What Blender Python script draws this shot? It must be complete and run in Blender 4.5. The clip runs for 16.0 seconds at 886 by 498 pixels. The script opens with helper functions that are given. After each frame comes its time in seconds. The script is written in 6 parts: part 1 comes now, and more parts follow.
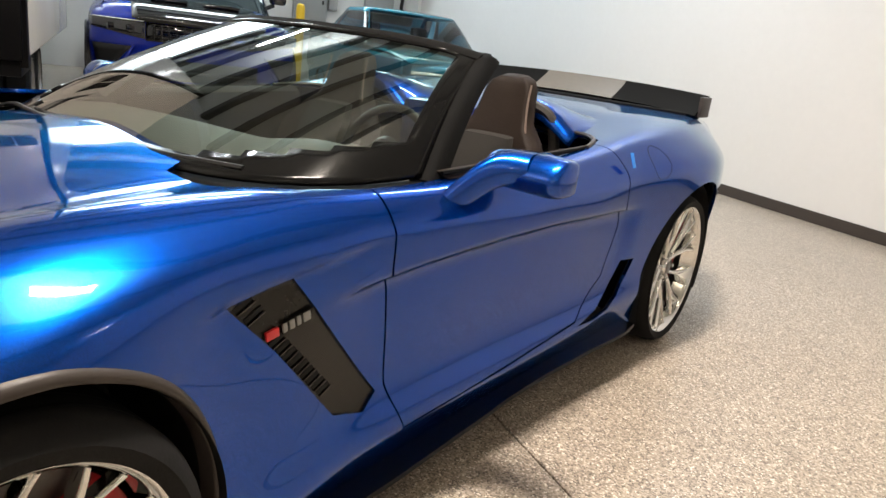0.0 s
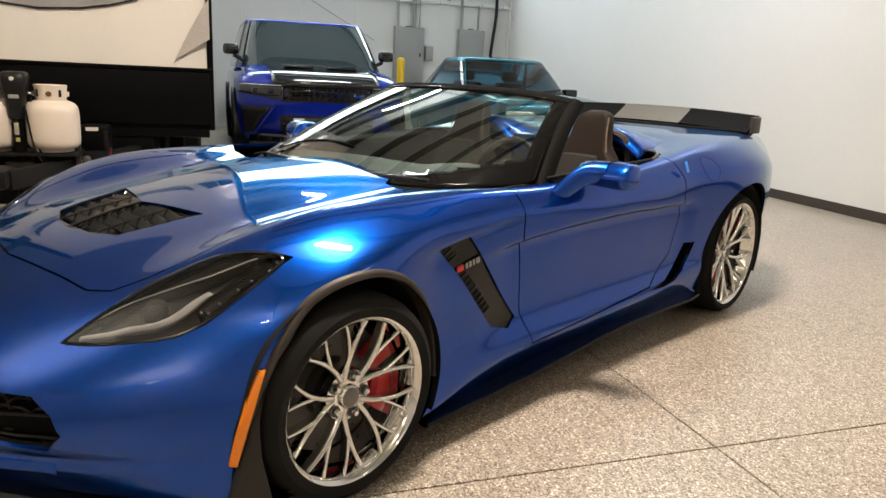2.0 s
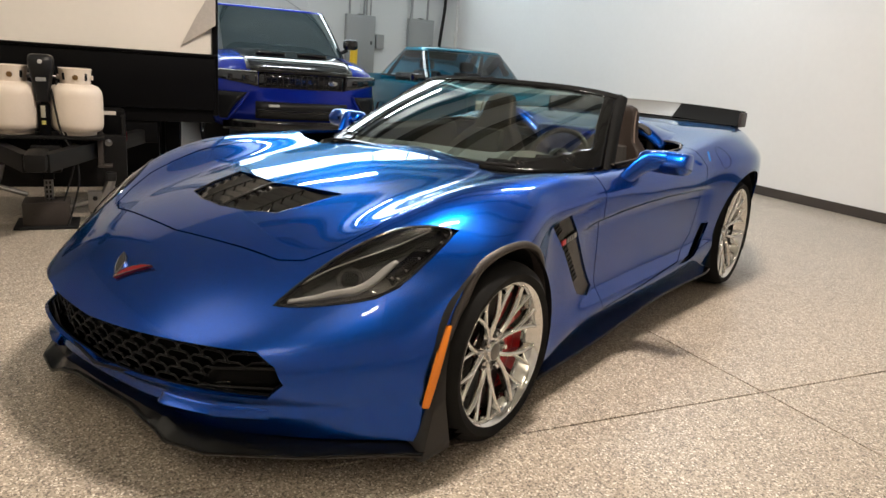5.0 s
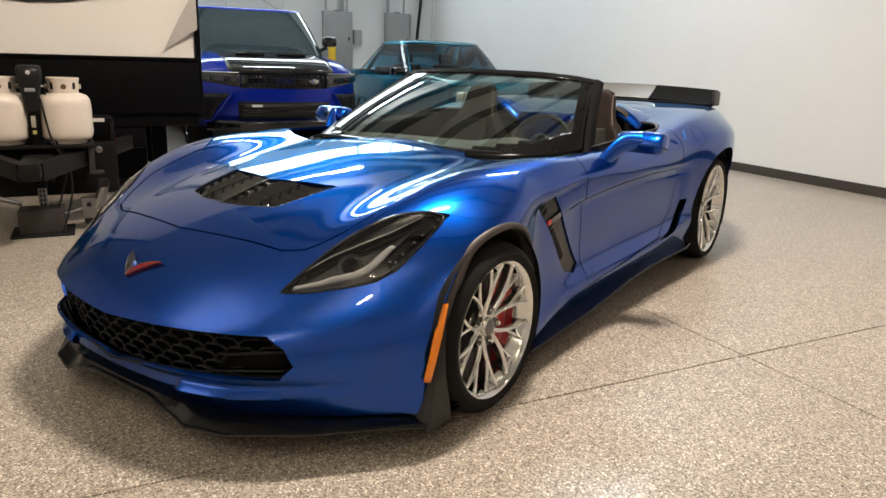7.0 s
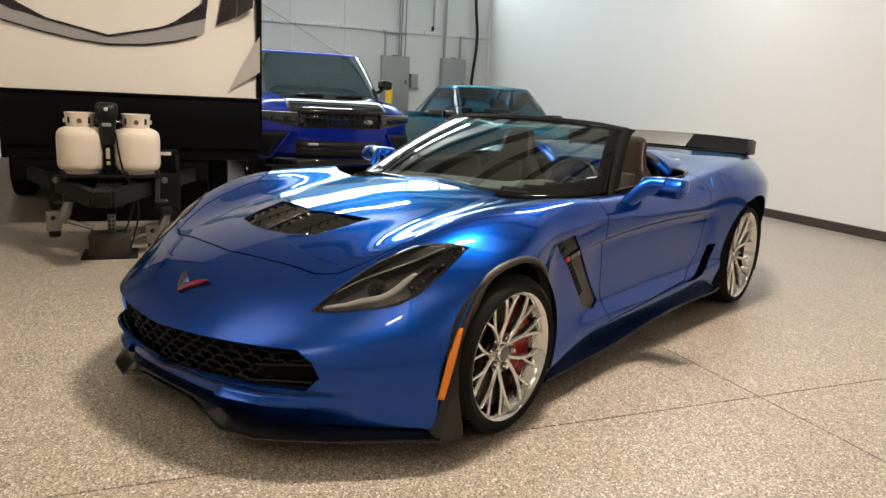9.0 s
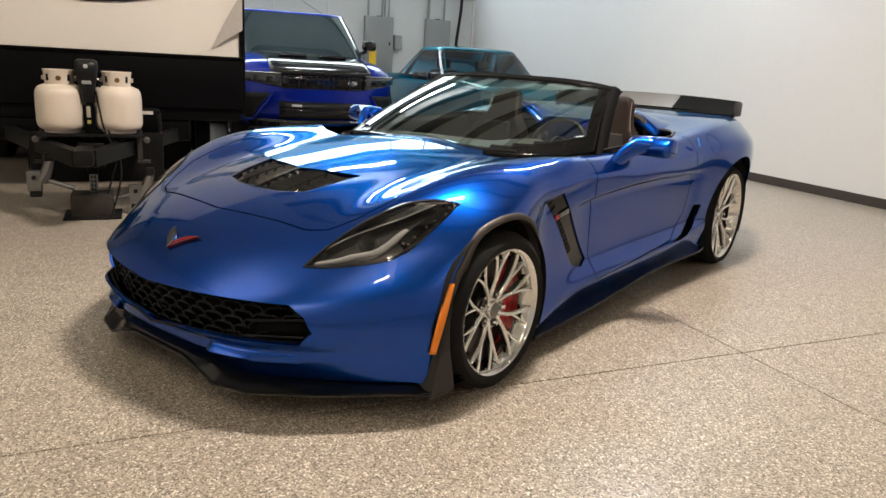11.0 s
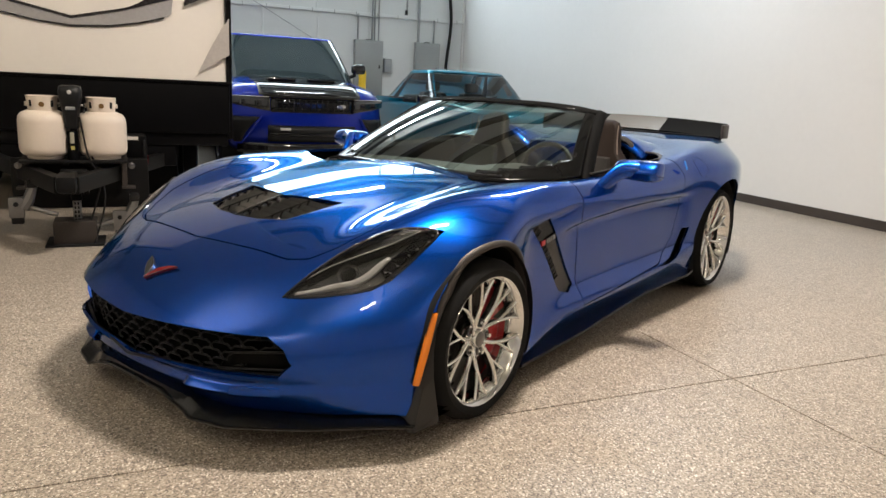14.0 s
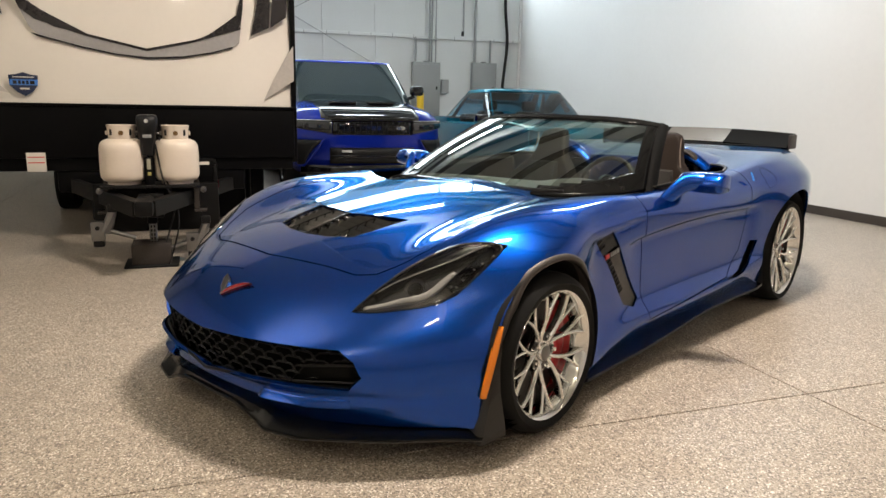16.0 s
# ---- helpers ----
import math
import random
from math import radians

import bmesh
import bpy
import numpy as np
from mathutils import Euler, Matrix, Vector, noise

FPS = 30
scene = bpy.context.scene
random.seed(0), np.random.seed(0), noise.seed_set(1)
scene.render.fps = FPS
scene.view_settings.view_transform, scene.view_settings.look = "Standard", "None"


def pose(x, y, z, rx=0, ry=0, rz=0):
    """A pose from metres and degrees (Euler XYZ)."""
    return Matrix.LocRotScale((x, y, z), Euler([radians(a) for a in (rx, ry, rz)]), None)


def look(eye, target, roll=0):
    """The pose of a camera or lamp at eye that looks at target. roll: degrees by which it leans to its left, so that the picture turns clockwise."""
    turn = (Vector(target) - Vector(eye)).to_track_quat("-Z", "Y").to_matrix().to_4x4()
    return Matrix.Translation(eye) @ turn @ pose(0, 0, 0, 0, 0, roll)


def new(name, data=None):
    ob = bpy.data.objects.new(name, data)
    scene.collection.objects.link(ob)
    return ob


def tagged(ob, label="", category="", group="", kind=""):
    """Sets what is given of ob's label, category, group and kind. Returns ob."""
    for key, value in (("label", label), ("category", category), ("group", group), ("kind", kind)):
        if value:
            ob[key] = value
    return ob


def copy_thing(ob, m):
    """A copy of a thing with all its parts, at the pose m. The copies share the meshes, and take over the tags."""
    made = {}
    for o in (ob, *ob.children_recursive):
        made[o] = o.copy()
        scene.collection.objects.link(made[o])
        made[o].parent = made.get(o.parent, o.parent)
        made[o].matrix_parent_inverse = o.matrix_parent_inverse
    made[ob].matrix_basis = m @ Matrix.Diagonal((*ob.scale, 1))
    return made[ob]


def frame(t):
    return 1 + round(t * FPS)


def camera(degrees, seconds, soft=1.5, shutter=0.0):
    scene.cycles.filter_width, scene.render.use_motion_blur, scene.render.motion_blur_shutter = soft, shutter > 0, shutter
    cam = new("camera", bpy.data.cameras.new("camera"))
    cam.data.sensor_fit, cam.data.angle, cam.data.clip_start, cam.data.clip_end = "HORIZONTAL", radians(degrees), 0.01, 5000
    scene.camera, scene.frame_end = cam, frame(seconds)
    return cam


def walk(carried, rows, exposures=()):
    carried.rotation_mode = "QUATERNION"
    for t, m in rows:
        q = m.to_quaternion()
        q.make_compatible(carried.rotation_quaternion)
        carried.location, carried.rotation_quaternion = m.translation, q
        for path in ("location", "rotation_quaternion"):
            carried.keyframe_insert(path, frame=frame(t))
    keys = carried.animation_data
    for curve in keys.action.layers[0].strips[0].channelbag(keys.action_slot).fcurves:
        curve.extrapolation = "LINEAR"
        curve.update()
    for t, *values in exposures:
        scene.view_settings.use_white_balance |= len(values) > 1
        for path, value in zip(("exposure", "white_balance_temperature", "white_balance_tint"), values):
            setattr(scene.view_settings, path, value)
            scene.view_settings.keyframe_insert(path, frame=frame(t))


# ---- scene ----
cam = camera(64.0, 16.0)
PATH = [
    (0, (1.772, -0.299, 1.14), (0.671, 1.275, 0.583), 7.2),
    (0.5, (1.974, -0.489, 1.203), (0.899, 1.126, 0.719), 6.0),
    (1, (2.032, -0.758, 1.208), (0.915, 0.841, 0.765), 5.3),
    (1.5, (2.131, -0.966, 1.208), (0.934, 0.565, 0.736), 4.1),
    (2, (2.307, -1.143, 1.197), (0.985, 0.28, 0.719), 2.8),
    (2.5, (2.379, -1.31, 1.22), (1.004, 0.082, 0.808), 3.7),
    (3, (2.333, -1.545, 1.2), (0.993, -0.115, 0.804), 5.5),
    (3.5, (2.26, -1.659, 1.201), (0.967, -0.194, 0.772), 6.3),
    (4, (2.116, -1.686, 1.19), (0.891, -0.168, 0.749), 6.3),
    (4.2, (2.05, -1.708, 1.188), (0.855, -0.173, 0.723), 6.3),
    (6.3, (1.987, -1.963, 1.205), (0.893, -0.367, 0.699), 2.3),
    (6.5, (2.009, -1.951, 1.196), (0.901, -0.368, 0.681), 2.5),
    (7, (2.066, -1.953, 1.198), (0.96, -0.369, 0.682), 1.7),
    (7.5, (2.108, -2.033, 1.214), (1.052, -0.4, 0.747), 1.2),
    (8, (2.156, -2.129, 1.231), (1.106, -0.471, 0.846), 1.4),
    (8.5, (2.219, -2.108, 1.227), (1.079, -0.501, 0.887), 2.6),
    (9, (2.282, -2.055, 1.216), (1.039, -0.542, 0.806), 2.8),
    (11.5, (2.254, -2.105, 1.182), (1.1, -0.556, 0.665), 3.9),
    (12, (2.235, -2.149, 1.187), (1.121, -0.569, 0.673), 4.6),
    (12.5, (2.23, -2.156, 1.194), (1.109, -0.576, 0.697), 5.6),
    (13, (2.216, -2.14, 1.195), (1.068, -0.582, 0.693), 4.2),
    (13.5, (2.231, -2.093, 1.193), (1.073, -0.538, 0.704), 3.5),
    (14, (2.262, -2.023, 1.2), (1.08, -0.472, 0.756), 2.9),
    (14.5, (2.283, -1.978, 1.199), (1.08, -0.434, 0.788), 1.8),
    (15, (2.289, -1.974, 1.197), (1.058, -0.451, 0.792), 1.2),
    (15.5, (2.281, -2.014, 1.207), (0.991, -0.535, 0.821), 0.4),
    (16, (2.27, -2.068, 1.192), (0.954, -0.615, 0.795), 1.1),
]
# the clip's camera settles from a bright start and warms a little while it looks at the wall
EXPOSURES = [
    (0, 0.25, 6600, 10), (0.5, 0.16, 6600, 10), (1.0, 0.09, 6750, 10), (1.5, 0.06, 6850, 10), (2.5, 0.08, 6820, 10), (3.5, 0.03, 6750, 10),
    (7, 0.0, 6600, 10), (7.5, 0.07, 6620, 10), (8, 0.0, 6780, 10), (8.5, -0.09, 6900, 10), (9.2, -0.05, 6850, 10), (11.5, -0.06, 6560, 10), (13, -0.04, 6540, 10), (14, -0.05, 6550, 10), (15.5, 0.04, 6700, 10), (16, 0.03, 6680, 10),
]
walk(cam, [(t, look(eye, target, roll)) for t, eye, target, roll in PATH], EXPOSURES)

# ---- room frame: a runs along the white wall, b towards it ----
ROOM = pose(0, 0, 0, 0, 0, -28.5)
WALL_A, WALL_B, NEAR_A, NEAR_B, TOP = -12.0, 6.25, 9.0, -8.0, 5.4


def at_room(a, b, z=0.0, turn=0.0):
    return ROOM @ pose(a, b, z, 0, 0, turn)


# ---- world and lights ----
world = bpy.data.worlds.new("world")
scene.world = world
world.use_nodes = True
world.node_tree.nodes["Background"].inputs[0].default_value = (0.75, 0.85, 1.0, 1)
world.node_tree.nodes["Background"].inputs[1].default_value = 0.3


def area_lamp(a, b, turn, watts, colour, length=1.2, upwards=False, wide=0.16):
    data = bpy.data.lights.new("strip_or_fill_lamp", "AREA")
    data.shape, data.size, data.size_y = "RECTANGLE", length, wide
    data.energy, data.color = watts, colour
    lamp = new("strip_or_fill_lamp", data)
    lamp.matrix_world = at_room(a, b, TOP - 0.69, turn) @ pose(0, 0, 0, 180) if upwards else at_room(a, b, TOP - 0.77, turn)
    return lamp


WARM, PALE, COOL = (1.0, 0.82, 0.66), (1.0, 0.885, 0.785), (0.88, 0.95, 1.0)
# along, across, colour, watts down, length, share sent up
# the first three stand where reflections place them, the rest are added fill
LAMPS = [(-7.4, 1.9, COOL, 125, 1.6, 0.3), (0.1, 1.2, PALE, 302, 0.85, 0.3), (5.0, -0.9, WARM, 16, 0.35, 3.0), (8.2, 2.6, WARM, 25, 0.4, 0.3), (1.0, -5.6, PALE, 1, 0.4, 180.0), (7.4, -4.6, WARM, 7, 0.4, 12.5), (-3.8, 5.0, COOL, 85, 1.6, 0.3), (3.2, 5.2, WARM, 12, 1.2, 0.3)]
for la, lb, lc, lw, ll, up in LAMPS:
    area_lamp(la, lb, 90, lw, lc, ll)
    # uplights are added fill; the widest are sheets far larger than the housing
    spread_up = 0 if up < 1 else 1 if up < 100 else 2
    area_lamp(la, lb, 90, lw * up, lc, (ll, 2.0, 5.0)[spread_up], True, (0.16, 1.5, 3.6)[spread_up])


# ---- materials ----
def material(name, base, rough=0.5, metal=0.0, coat=0.0, **more):
    m = bpy.data.materials.new(name)
    m.use_nodes = True
    p = m.node_tree.nodes["Principled BSDF"]
    p.inputs["Base Color"].default_value = (*base, 1)
    p.inputs["Roughness"].default_value = rough
    p.inputs["Metallic"].default_value = metal
    p.inputs["Coat Weight"].default_value = coat
    p.inputs["Coat Roughness"].default_value = 0.03
    for key, value in more.items():
        p.inputs[key.replace("_", " ")].default_value = value
    return m


def node(m, kind, **settings):
    n = m.node_tree.nodes.new(kind)
    for key, value in settings.items():
        if key in ("noise_dimensions", "feature", "operation", "blend_type", "data_type", "wave_type", "bands_direction"):
            setattr(n, key, value)
        else:
            n.inputs[key.replace("_", " ")].default_value = value
    return n


def wire(m, a, b):
    m.node_tree.links.new(a, b)


def ramp(m, fac, stops):
    n = m.node_tree.nodes.new("ShaderNodeValToRGB")
    while len(n.color_ramp.elements) < len(stops):
        n.color_ramp.elements.new(0.5)
    for e, (at, c) in zip(n.color_ramp.elements, stops):
        e.position, e.color = at, (*c, 1)
    wire(m, fac, n.inputs[0])
    return n


def space(m, scale=(1, 1, 1)):
    tc = m.node_tree.nodes.new("ShaderNodeTexCoord")
    mp = m.node_tree.nodes.new("ShaderNodeMapping")
    mp.inputs["Scale"].default_value = scale
    wire(m, tc.outputs["Object"], mp.inputs[0])
    return mp.outputs[0]


def worn(name, base, rough=0.5, metal=0.0, scale=12.0, spread=0.25, bump=0.15, coat=0.0, **more):
    """A plain surface with variation at two scales in colour and roughness, and a fine relief."""
    m = material(name, base, rough, metal, coat, **more)
    p = m.node_tree.nodes["Principled BSDF"]
    v = space(m)
    big = node(m, "ShaderNodeTexNoise", Scale=scale * 0.15, Detail=4.0)
    small = node(m, "ShaderNodeTexNoise", Scale=scale * 6, Detail=3.0)
    wire(m, v, big.inputs["Vector"]), wire(m, v, small.inputs["Vector"])
    mix = node(m, "ShaderNodeMath", operation="MULTIPLY_ADD")
    wire(m, big.outputs["Fac"], mix.inputs[0])
    mix.inputs[1].default_value = 0.7
    half = node(m, "ShaderNodeMath", operation="MULTIPLY")
    wire(m, small.outputs["Fac"], half.inputs[0])
    half.inputs[1].default_value = 0.3
    wire(m, half.outputs[0], mix.inputs[2])
    lo = tuple(max(c * (1 - spread), 0) for c in base)
    hi = tuple(min(c * (1 + spread), 1) for c in base)
    r = ramp(m, mix.outputs[0], [(0.3, lo), (0.7, hi)])
    wire(m, r.outputs[0], p.inputs["Base Color"])
    rr = node(m, "ShaderNodeMapRange")
    wire(m, big.outputs["Fac"], rr.inputs[0])
    rr.inputs[3].default_value, rr.inputs[4].default_value = max(rough - min(0.1, rough * 0.5), 0.01), min(rough + min(0.1, rough * 0.5), 1)
    wire(m, rr.outputs[0], p.inputs["Roughness"])
    if bump:
        bp = node(m, "ShaderNodeBump", Strength=bump, Distance=0.002)
        wire(m, small.outputs["Fac"], bp.inputs["Height"])
        wire(m, bp.outputs[0], p.inputs["Normal"])
    return m


def car_paint(name, base, metal=0.6, rough=0.38, flake=0.25):
    """Metallic lacquer: a flaked base under a clear coat."""
    m = material(name, base, rough, metal, 1.0)
    p = m.node_tree.nodes["Principled BSDF"]
    p.inputs["Specular IOR Level"].default_value = 0.0
    p.inputs["Coat IOR"].default_value = 1.40
    # edge tint that keeps the flake's hue at shallow angles
    p.inputs["Specular Tint"].default_value = (*(k * (1 - 0.27 * (1 - c) / (c + 0.463 * (1 - c))) for c, k in zip(base, (0.10, 1.05, 0.74))), 1)
    v = space(m)
    cells = node(m, "ShaderNodeTexVoronoi", Scale=900.0)
    wire(m, v, cells.inputs["Vector"])
    lo, hi = tuple(c * (1 - flake) for c in base), tuple(min(1, c * (1 + flake)) for c in base)
    sep = m.node_tree.nodes.new("ShaderNodeSeparateColor")
    wire(m, cells.outputs["Color"], sep.inputs[0])
    r = ramp(m, sep.outputs[0], [(0.0, lo), (1.0, hi)])
    wire(m, r.outputs[0], p.inputs["Base Color"])
    return m


def speckled_floor():
    """Broadcast flake epoxy: chips of several greys and tans a few millimetres across, under a satin top coat."""
    m = material("flake_epoxy", (0.4, 0.36, 0.31), 0.3, 0, 0.14)
    p = m.node_tree.nodes["Principled BSDF"]
    p.inputs["Coat Roughness"].default_value = 0.12
    tc = m.node_tree.nodes.new("ShaderNodeTexCoord")
    v = tc.outputs["Object"]
    cells = node(m, "ShaderNodeTexVoronoi", Scale=185.0)
    fine = node(m, "ShaderNodeTexVoronoi", Scale=330.0)
    big = node(m, "ShaderNodeTexNoise", Scale=0.9, Detail=5.0)
    for n in (cells, fine, big):
        wire(m, v, n.inputs["Vector"])
    sep = m.node_tree.nodes.new("ShaderNodeSeparateColor")
    wire(m, cells.outputs["Color"], sep.inputs[0])
    sep2 = m.node_tree.nodes.new("ShaderNodeSeparateColor")
    wire(m, fine.outputs["Color"], sep2.inputs[0])
    r1 = ramp(m, sep.outputs[0], [(0.0, (0.10, 0.083, 0.064)), (0.15, (0.27, 0.225, 0.175)), (0.42, (0.44, 0.37, 0.295)), (0.74, (0.60, 0.52, 0.43)), (0.93, (0.95, 0.90, 0.80))])
    r2 = ramp(m, sep2.outputs[0], [(0.0, (0.17, 0.145, 0.12)), (0.2, (0.39, 0.34, 0.28)), (0.8, (0.56, 0.50, 0.425)), (1.0, (0.80, 0.76, 0.68))])
    for r in (r1, r2):
        r.color_ramp.interpolation = "CONSTANT"
    mix = m.node_tree.nodes.new("ShaderNodeMix")
    mix.data_type = "RGBA"
    mix.inputs[0].default_value = 0.18
    wire(m, r1.outputs[0], mix.inputs[6]), wire(m, r2.outputs[0], mix.inputs[7])
    stain = m.node_tree.nodes.new("ShaderNodeMix")
    stain.data_type, stain.blend_type = "RGBA", "MULTIPLY"
    stain.inputs[0].default_value = 1.0
    tone = ramp(m, big.outputs["Fac"], [(0.25, (0.82, 0.82, 0.83)), (0.75, (0.96, 0.96, 0.96))])
    wire(m, mix.outputs[2], stain.inputs[6]), wire(m, tone.outputs[0], stain.inputs[7])
    wire(m, stain.outputs[2], p.inputs["Base Color"])
    rr = node(m, "ShaderNodeMapRange")
    wire(m, big.outputs["Fac"], rr.inputs[0])
    rr.inputs[3].default_value, rr.inputs[4].default_value = 0.30, 0.46
    wire(m, rr.outputs[0], p.inputs["Roughness"])
    bp = node(m, "ShaderNodeBump", Strength=0.25, Distance=0.001)
    wire(m, sep.outputs[1], bp.inputs["Height"])
    wire(m, bp.outputs[0], p.inputs["Normal"])
    return m


def thin_glass(name, tint, ior=1.55):
    """A pane a few millimetres thick that lets light pass straight, with the gloss of glass on top."""
    m = bpy.data.materials.new(name)
    m.use_nodes = True
    t = m.node_tree
    t.nodes.remove(t.nodes["Principled BSDF"])
    see, gloss, mix, f = (t.nodes.new(k) for k in ("ShaderNodeBsdfTransparent", "ShaderNodeBsdfGlossy", "ShaderNodeMixShader", "ShaderNodeFresnel"))
    see.inputs[0].default_value = (*tint, 1)
    gloss.inputs["Roughness"].default_value = 0.0
    f.inputs["IOR"].default_value = ior
    wire(m, f.outputs[0], mix.inputs[0]), wire(m, see.outputs[0], mix.inputs[1]), wire(m, gloss.outputs[0], mix.inputs[2])
    wire(m, mix.outputs[0], t.nodes["Material Output"].inputs[0])
    return m


def glowing(name, colour, strength):
    m = bpy.data.materials.new(name)
    m.use_nodes = True
    p = m.node_tree.nodes["Principled BSDF"]
    p.inputs["Base Color"].default_value = (*colour, 1)
    p.inputs["Emission Color"].default_value = (*colour, 1)
    p.inputs["Emission Strength"].default_value = strength
    return m


BLUE = car_paint("metallic_blue_paint", (0.0003, 0.055, 0.360), 0.92, 0.27)
ROYAL = car_paint("royal_blue_paint", (0.005, 0.019, 0.29))
TEAL = car_paint("teal_paint", (0.015, 0.15, 0.24))
FLOOR = speckled_floor()
WALL = worn("white_painted_wall", (0.73, 0.72, 0.71), 0.6, scale=3, spread=0.03, bump=0.1)
LINER = worn("white_metal_liner", (0.62, 0.635, 0.63), 0.45, scale=4, spread=0.04, bump=0.03)
CEIL = worn("ceiling_insulation", (0.70, 0.72, 0.67), 0.7, scale=3, spread=0.12, bump=0.3)
STEEL = worn("grey_steel", (0.28, 0.29, 0.29), 0.45, 0.2, scale=10, spread=0.1, bump=0.05)
BASE = worn("brown_rubber_base", (0.042, 0.031, 0.025), 0.55, scale=8, spread=0.15)
BLACK = worn("satin_black", (0.009, 0.009, 0.0095), 0.42, scale=14, spread=0.3, bump=0.05, Specular_IOR_Level=0.22)
GLOSSBLACK = worn("gloss_black", (0.005, 0.005, 0.006), 0.06, scale=10, spread=0.2, bump=0.0, coat=0.3)
PURLIN = worn("dark_steel", (0.10, 0.105, 0.10), 0.5, 0.2, scale=10, spread=0.15, bump=0.05)
DARK = worn("dark_plastic", (0.010, 0.010, 0.010), 0.6, scale=20, spread=0.3, Specular_IOR_Level=0.2)
ARCH = worn("satin_black_moulding", (0.045, 0.038, 0.034), 0.45, scale=20, spread=0.15, bump=0.05, Specular_IOR_Level=0.3)
RUBBER = worn("tyre_rubber", (0.010, 0.010, 0.010), 0.8, scale=25, spread=0.3, bump=0.3, Specular_IOR_Level=0.15)
CHROME = worn("chrome", (0.70, 0.70, 0.69), 0.05, 1.0, scale=6, spread=0.03, bump=0.0)
IRON = worn("brake_iron", (0.11, 0.105, 0.10), 0.35, 1.0, scale=30, spread=0.2)
RED = worn("red_caliper_paint", (0.58, 0.010, 0.016), 0.3, scale=20, spread=0.1, bump=0.05, coat=0.5)
LEATHER = worn("brown_leather", (0.018, 0.0125, 0.010), 0.62, scale=30, spread=0.25, bump=0.4, Specular_IOR_Level=0.14)
GLASS = thin_glass("windscreen_glass", (0.44, 0.54, 0.47), 2.2)
GLASSLIGHT = thin_glass("lamp_cover", (0.55, 0.55, 0.55), 1.5)
DARKGLASS = worn("tinted_window", (0.02, 0.025, 0.028), 0.03, scale=3, spread=0.1, bump=0.0, coat=0.5)
AMBER = worn("amber_lens", (0.85, 0.24, 0.01), 0.25, scale=30, spread=0.1, bump=0.05, coat=0.4)
LAMPWHITE = worn("lamp_reflector", (0.6, 0.6, 0.58), 0.2, 0.3, scale=30, spread=0.2)
MATTE = worn("matte_black_trim", (0.005, 0.005, 0.005), 0.75, scale=20, spread=0.3, bump=0.05, Specular_IOR_Level=0.06)
DRL = worn("pale_light_guide", (0.52, 0.51, 0.48), 0.3, scale=30, spread=0.15)
LAMPBED = worn("grey_lamp_housing", (0.055, 0.055, 0.053), 0.3, scale=30, spread=0.3, bump=0.1)
CARBON = worn("carbon_flash", (0.012, 0.0117, 0.0105), 0.26, scale=20, spread=0.2, bump=0.02, Specular_IOR_Level=0.26)
FRIT = worn("black_glass_print", (0.006, 0.006, 0.006), 0.10, scale=10, spread=0.2, bump=0.0, Specular_IOR_Level=0.10)


# ---- mesh helpers ----
def part(name, bm, mat, parent=None, label="", smooth=True, angle=35):
    me = bpy.data.meshes.new(name)
    bm.normal_update()
    if smooth:
        for f in bm.faces:
            f.smooth = True
        for e in bm.edges:
            if len(e.link_faces) == 2 and e.calc_face_angle(0) > radians(angle):
                e.smooth = False
    bm.to_mesh(me)
    bm.free()
    for mt in (mat if isinstance(mat, (list, tuple)) else [mat]):
        me.materials.append(mt)
    ob = new(name, me)
    if parent is not None:
        ob.parent = parent
    if label:
        ob["label"] = label
    return ob


def thing(name, m, label, category, group="", kind=""):
    e = new(name)
    e.matrix_world = m
    return tagged(e, label, category, group, kind)


def add_box(bm, x0, x1, y0, y1, z0, z1, bevel=0.0, m=None, seg=2):
    vs = [bm.verts.new((x, y, z)) for x in (x0, x1) for y in (y0, y1) for z in (z0, z1)]
    idx = ((0, 1, 3, 2), (4, 6, 7, 5), (0, 4, 5, 1), (2, 3, 7, 6), (0, 2, 6, 4), (1, 5, 7, 3))
    fs = [bm.faces.new([vs[i] for i in f]) for f in idx]
    if m is not None:
        bmesh.ops.transform(bm, matrix=m, verts=vs)
    if bevel > 0:
        es = list({e for f in fs for e in f.edges})
        bmesh.ops.bevel(bm, geom=es, offset=bevel, segments=seg, profile=0.6, affect="EDGES")
    return vs


def box(x0, x1, y0, y1, z0, z1, bevel=0.0, m=None, seg=2):
    bm = bmesh.new()
    add_box(bm, x0, x1, y0, y1, z0, z1, bevel, m, seg)
    return bm


def add_tube(bm, pts, radius, sides=10, closed=False):
    """A round bar along points; radius may be a list."""
    pts = [Vector(p) for p in pts]
    n = len(pts)
    rings = []
    up = Vector((0, 0, 1))
    for i, p in enumerate(pts):
        a = pts[(i - 1) % n] if (closed or i > 0) else p
        b = pts[(i + 1) % n] if (closed or i < n - 1) else p
        d = (b - a).normalized()
        ref = up if abs(d.dot(up)) < 0.95 else Vector((1, 0, 0))
        s = d.cross(ref).normalized()
        w = s.cross(d)
        r = radius[i] if isinstance(radius, (list, tuple)) else radius
        rings.append([bm.verts.new(p + r * (math.cos(t) * s + math.sin(t) * w)) for t in (2 * math.pi * k / sides for k in range(sides))])
    for i in range(n if closed else n - 1):
        r0, r1 = rings[i], rings[(i + 1) % n]
        for k in range(sides):
            bm.faces.new((r0[k], r0[(k + 1) % sides], r1[(k + 1) % sides], r1[k]))
    if not closed:
        bm.faces.new(rings[0][::-1]), bm.faces.new(rings[-1])


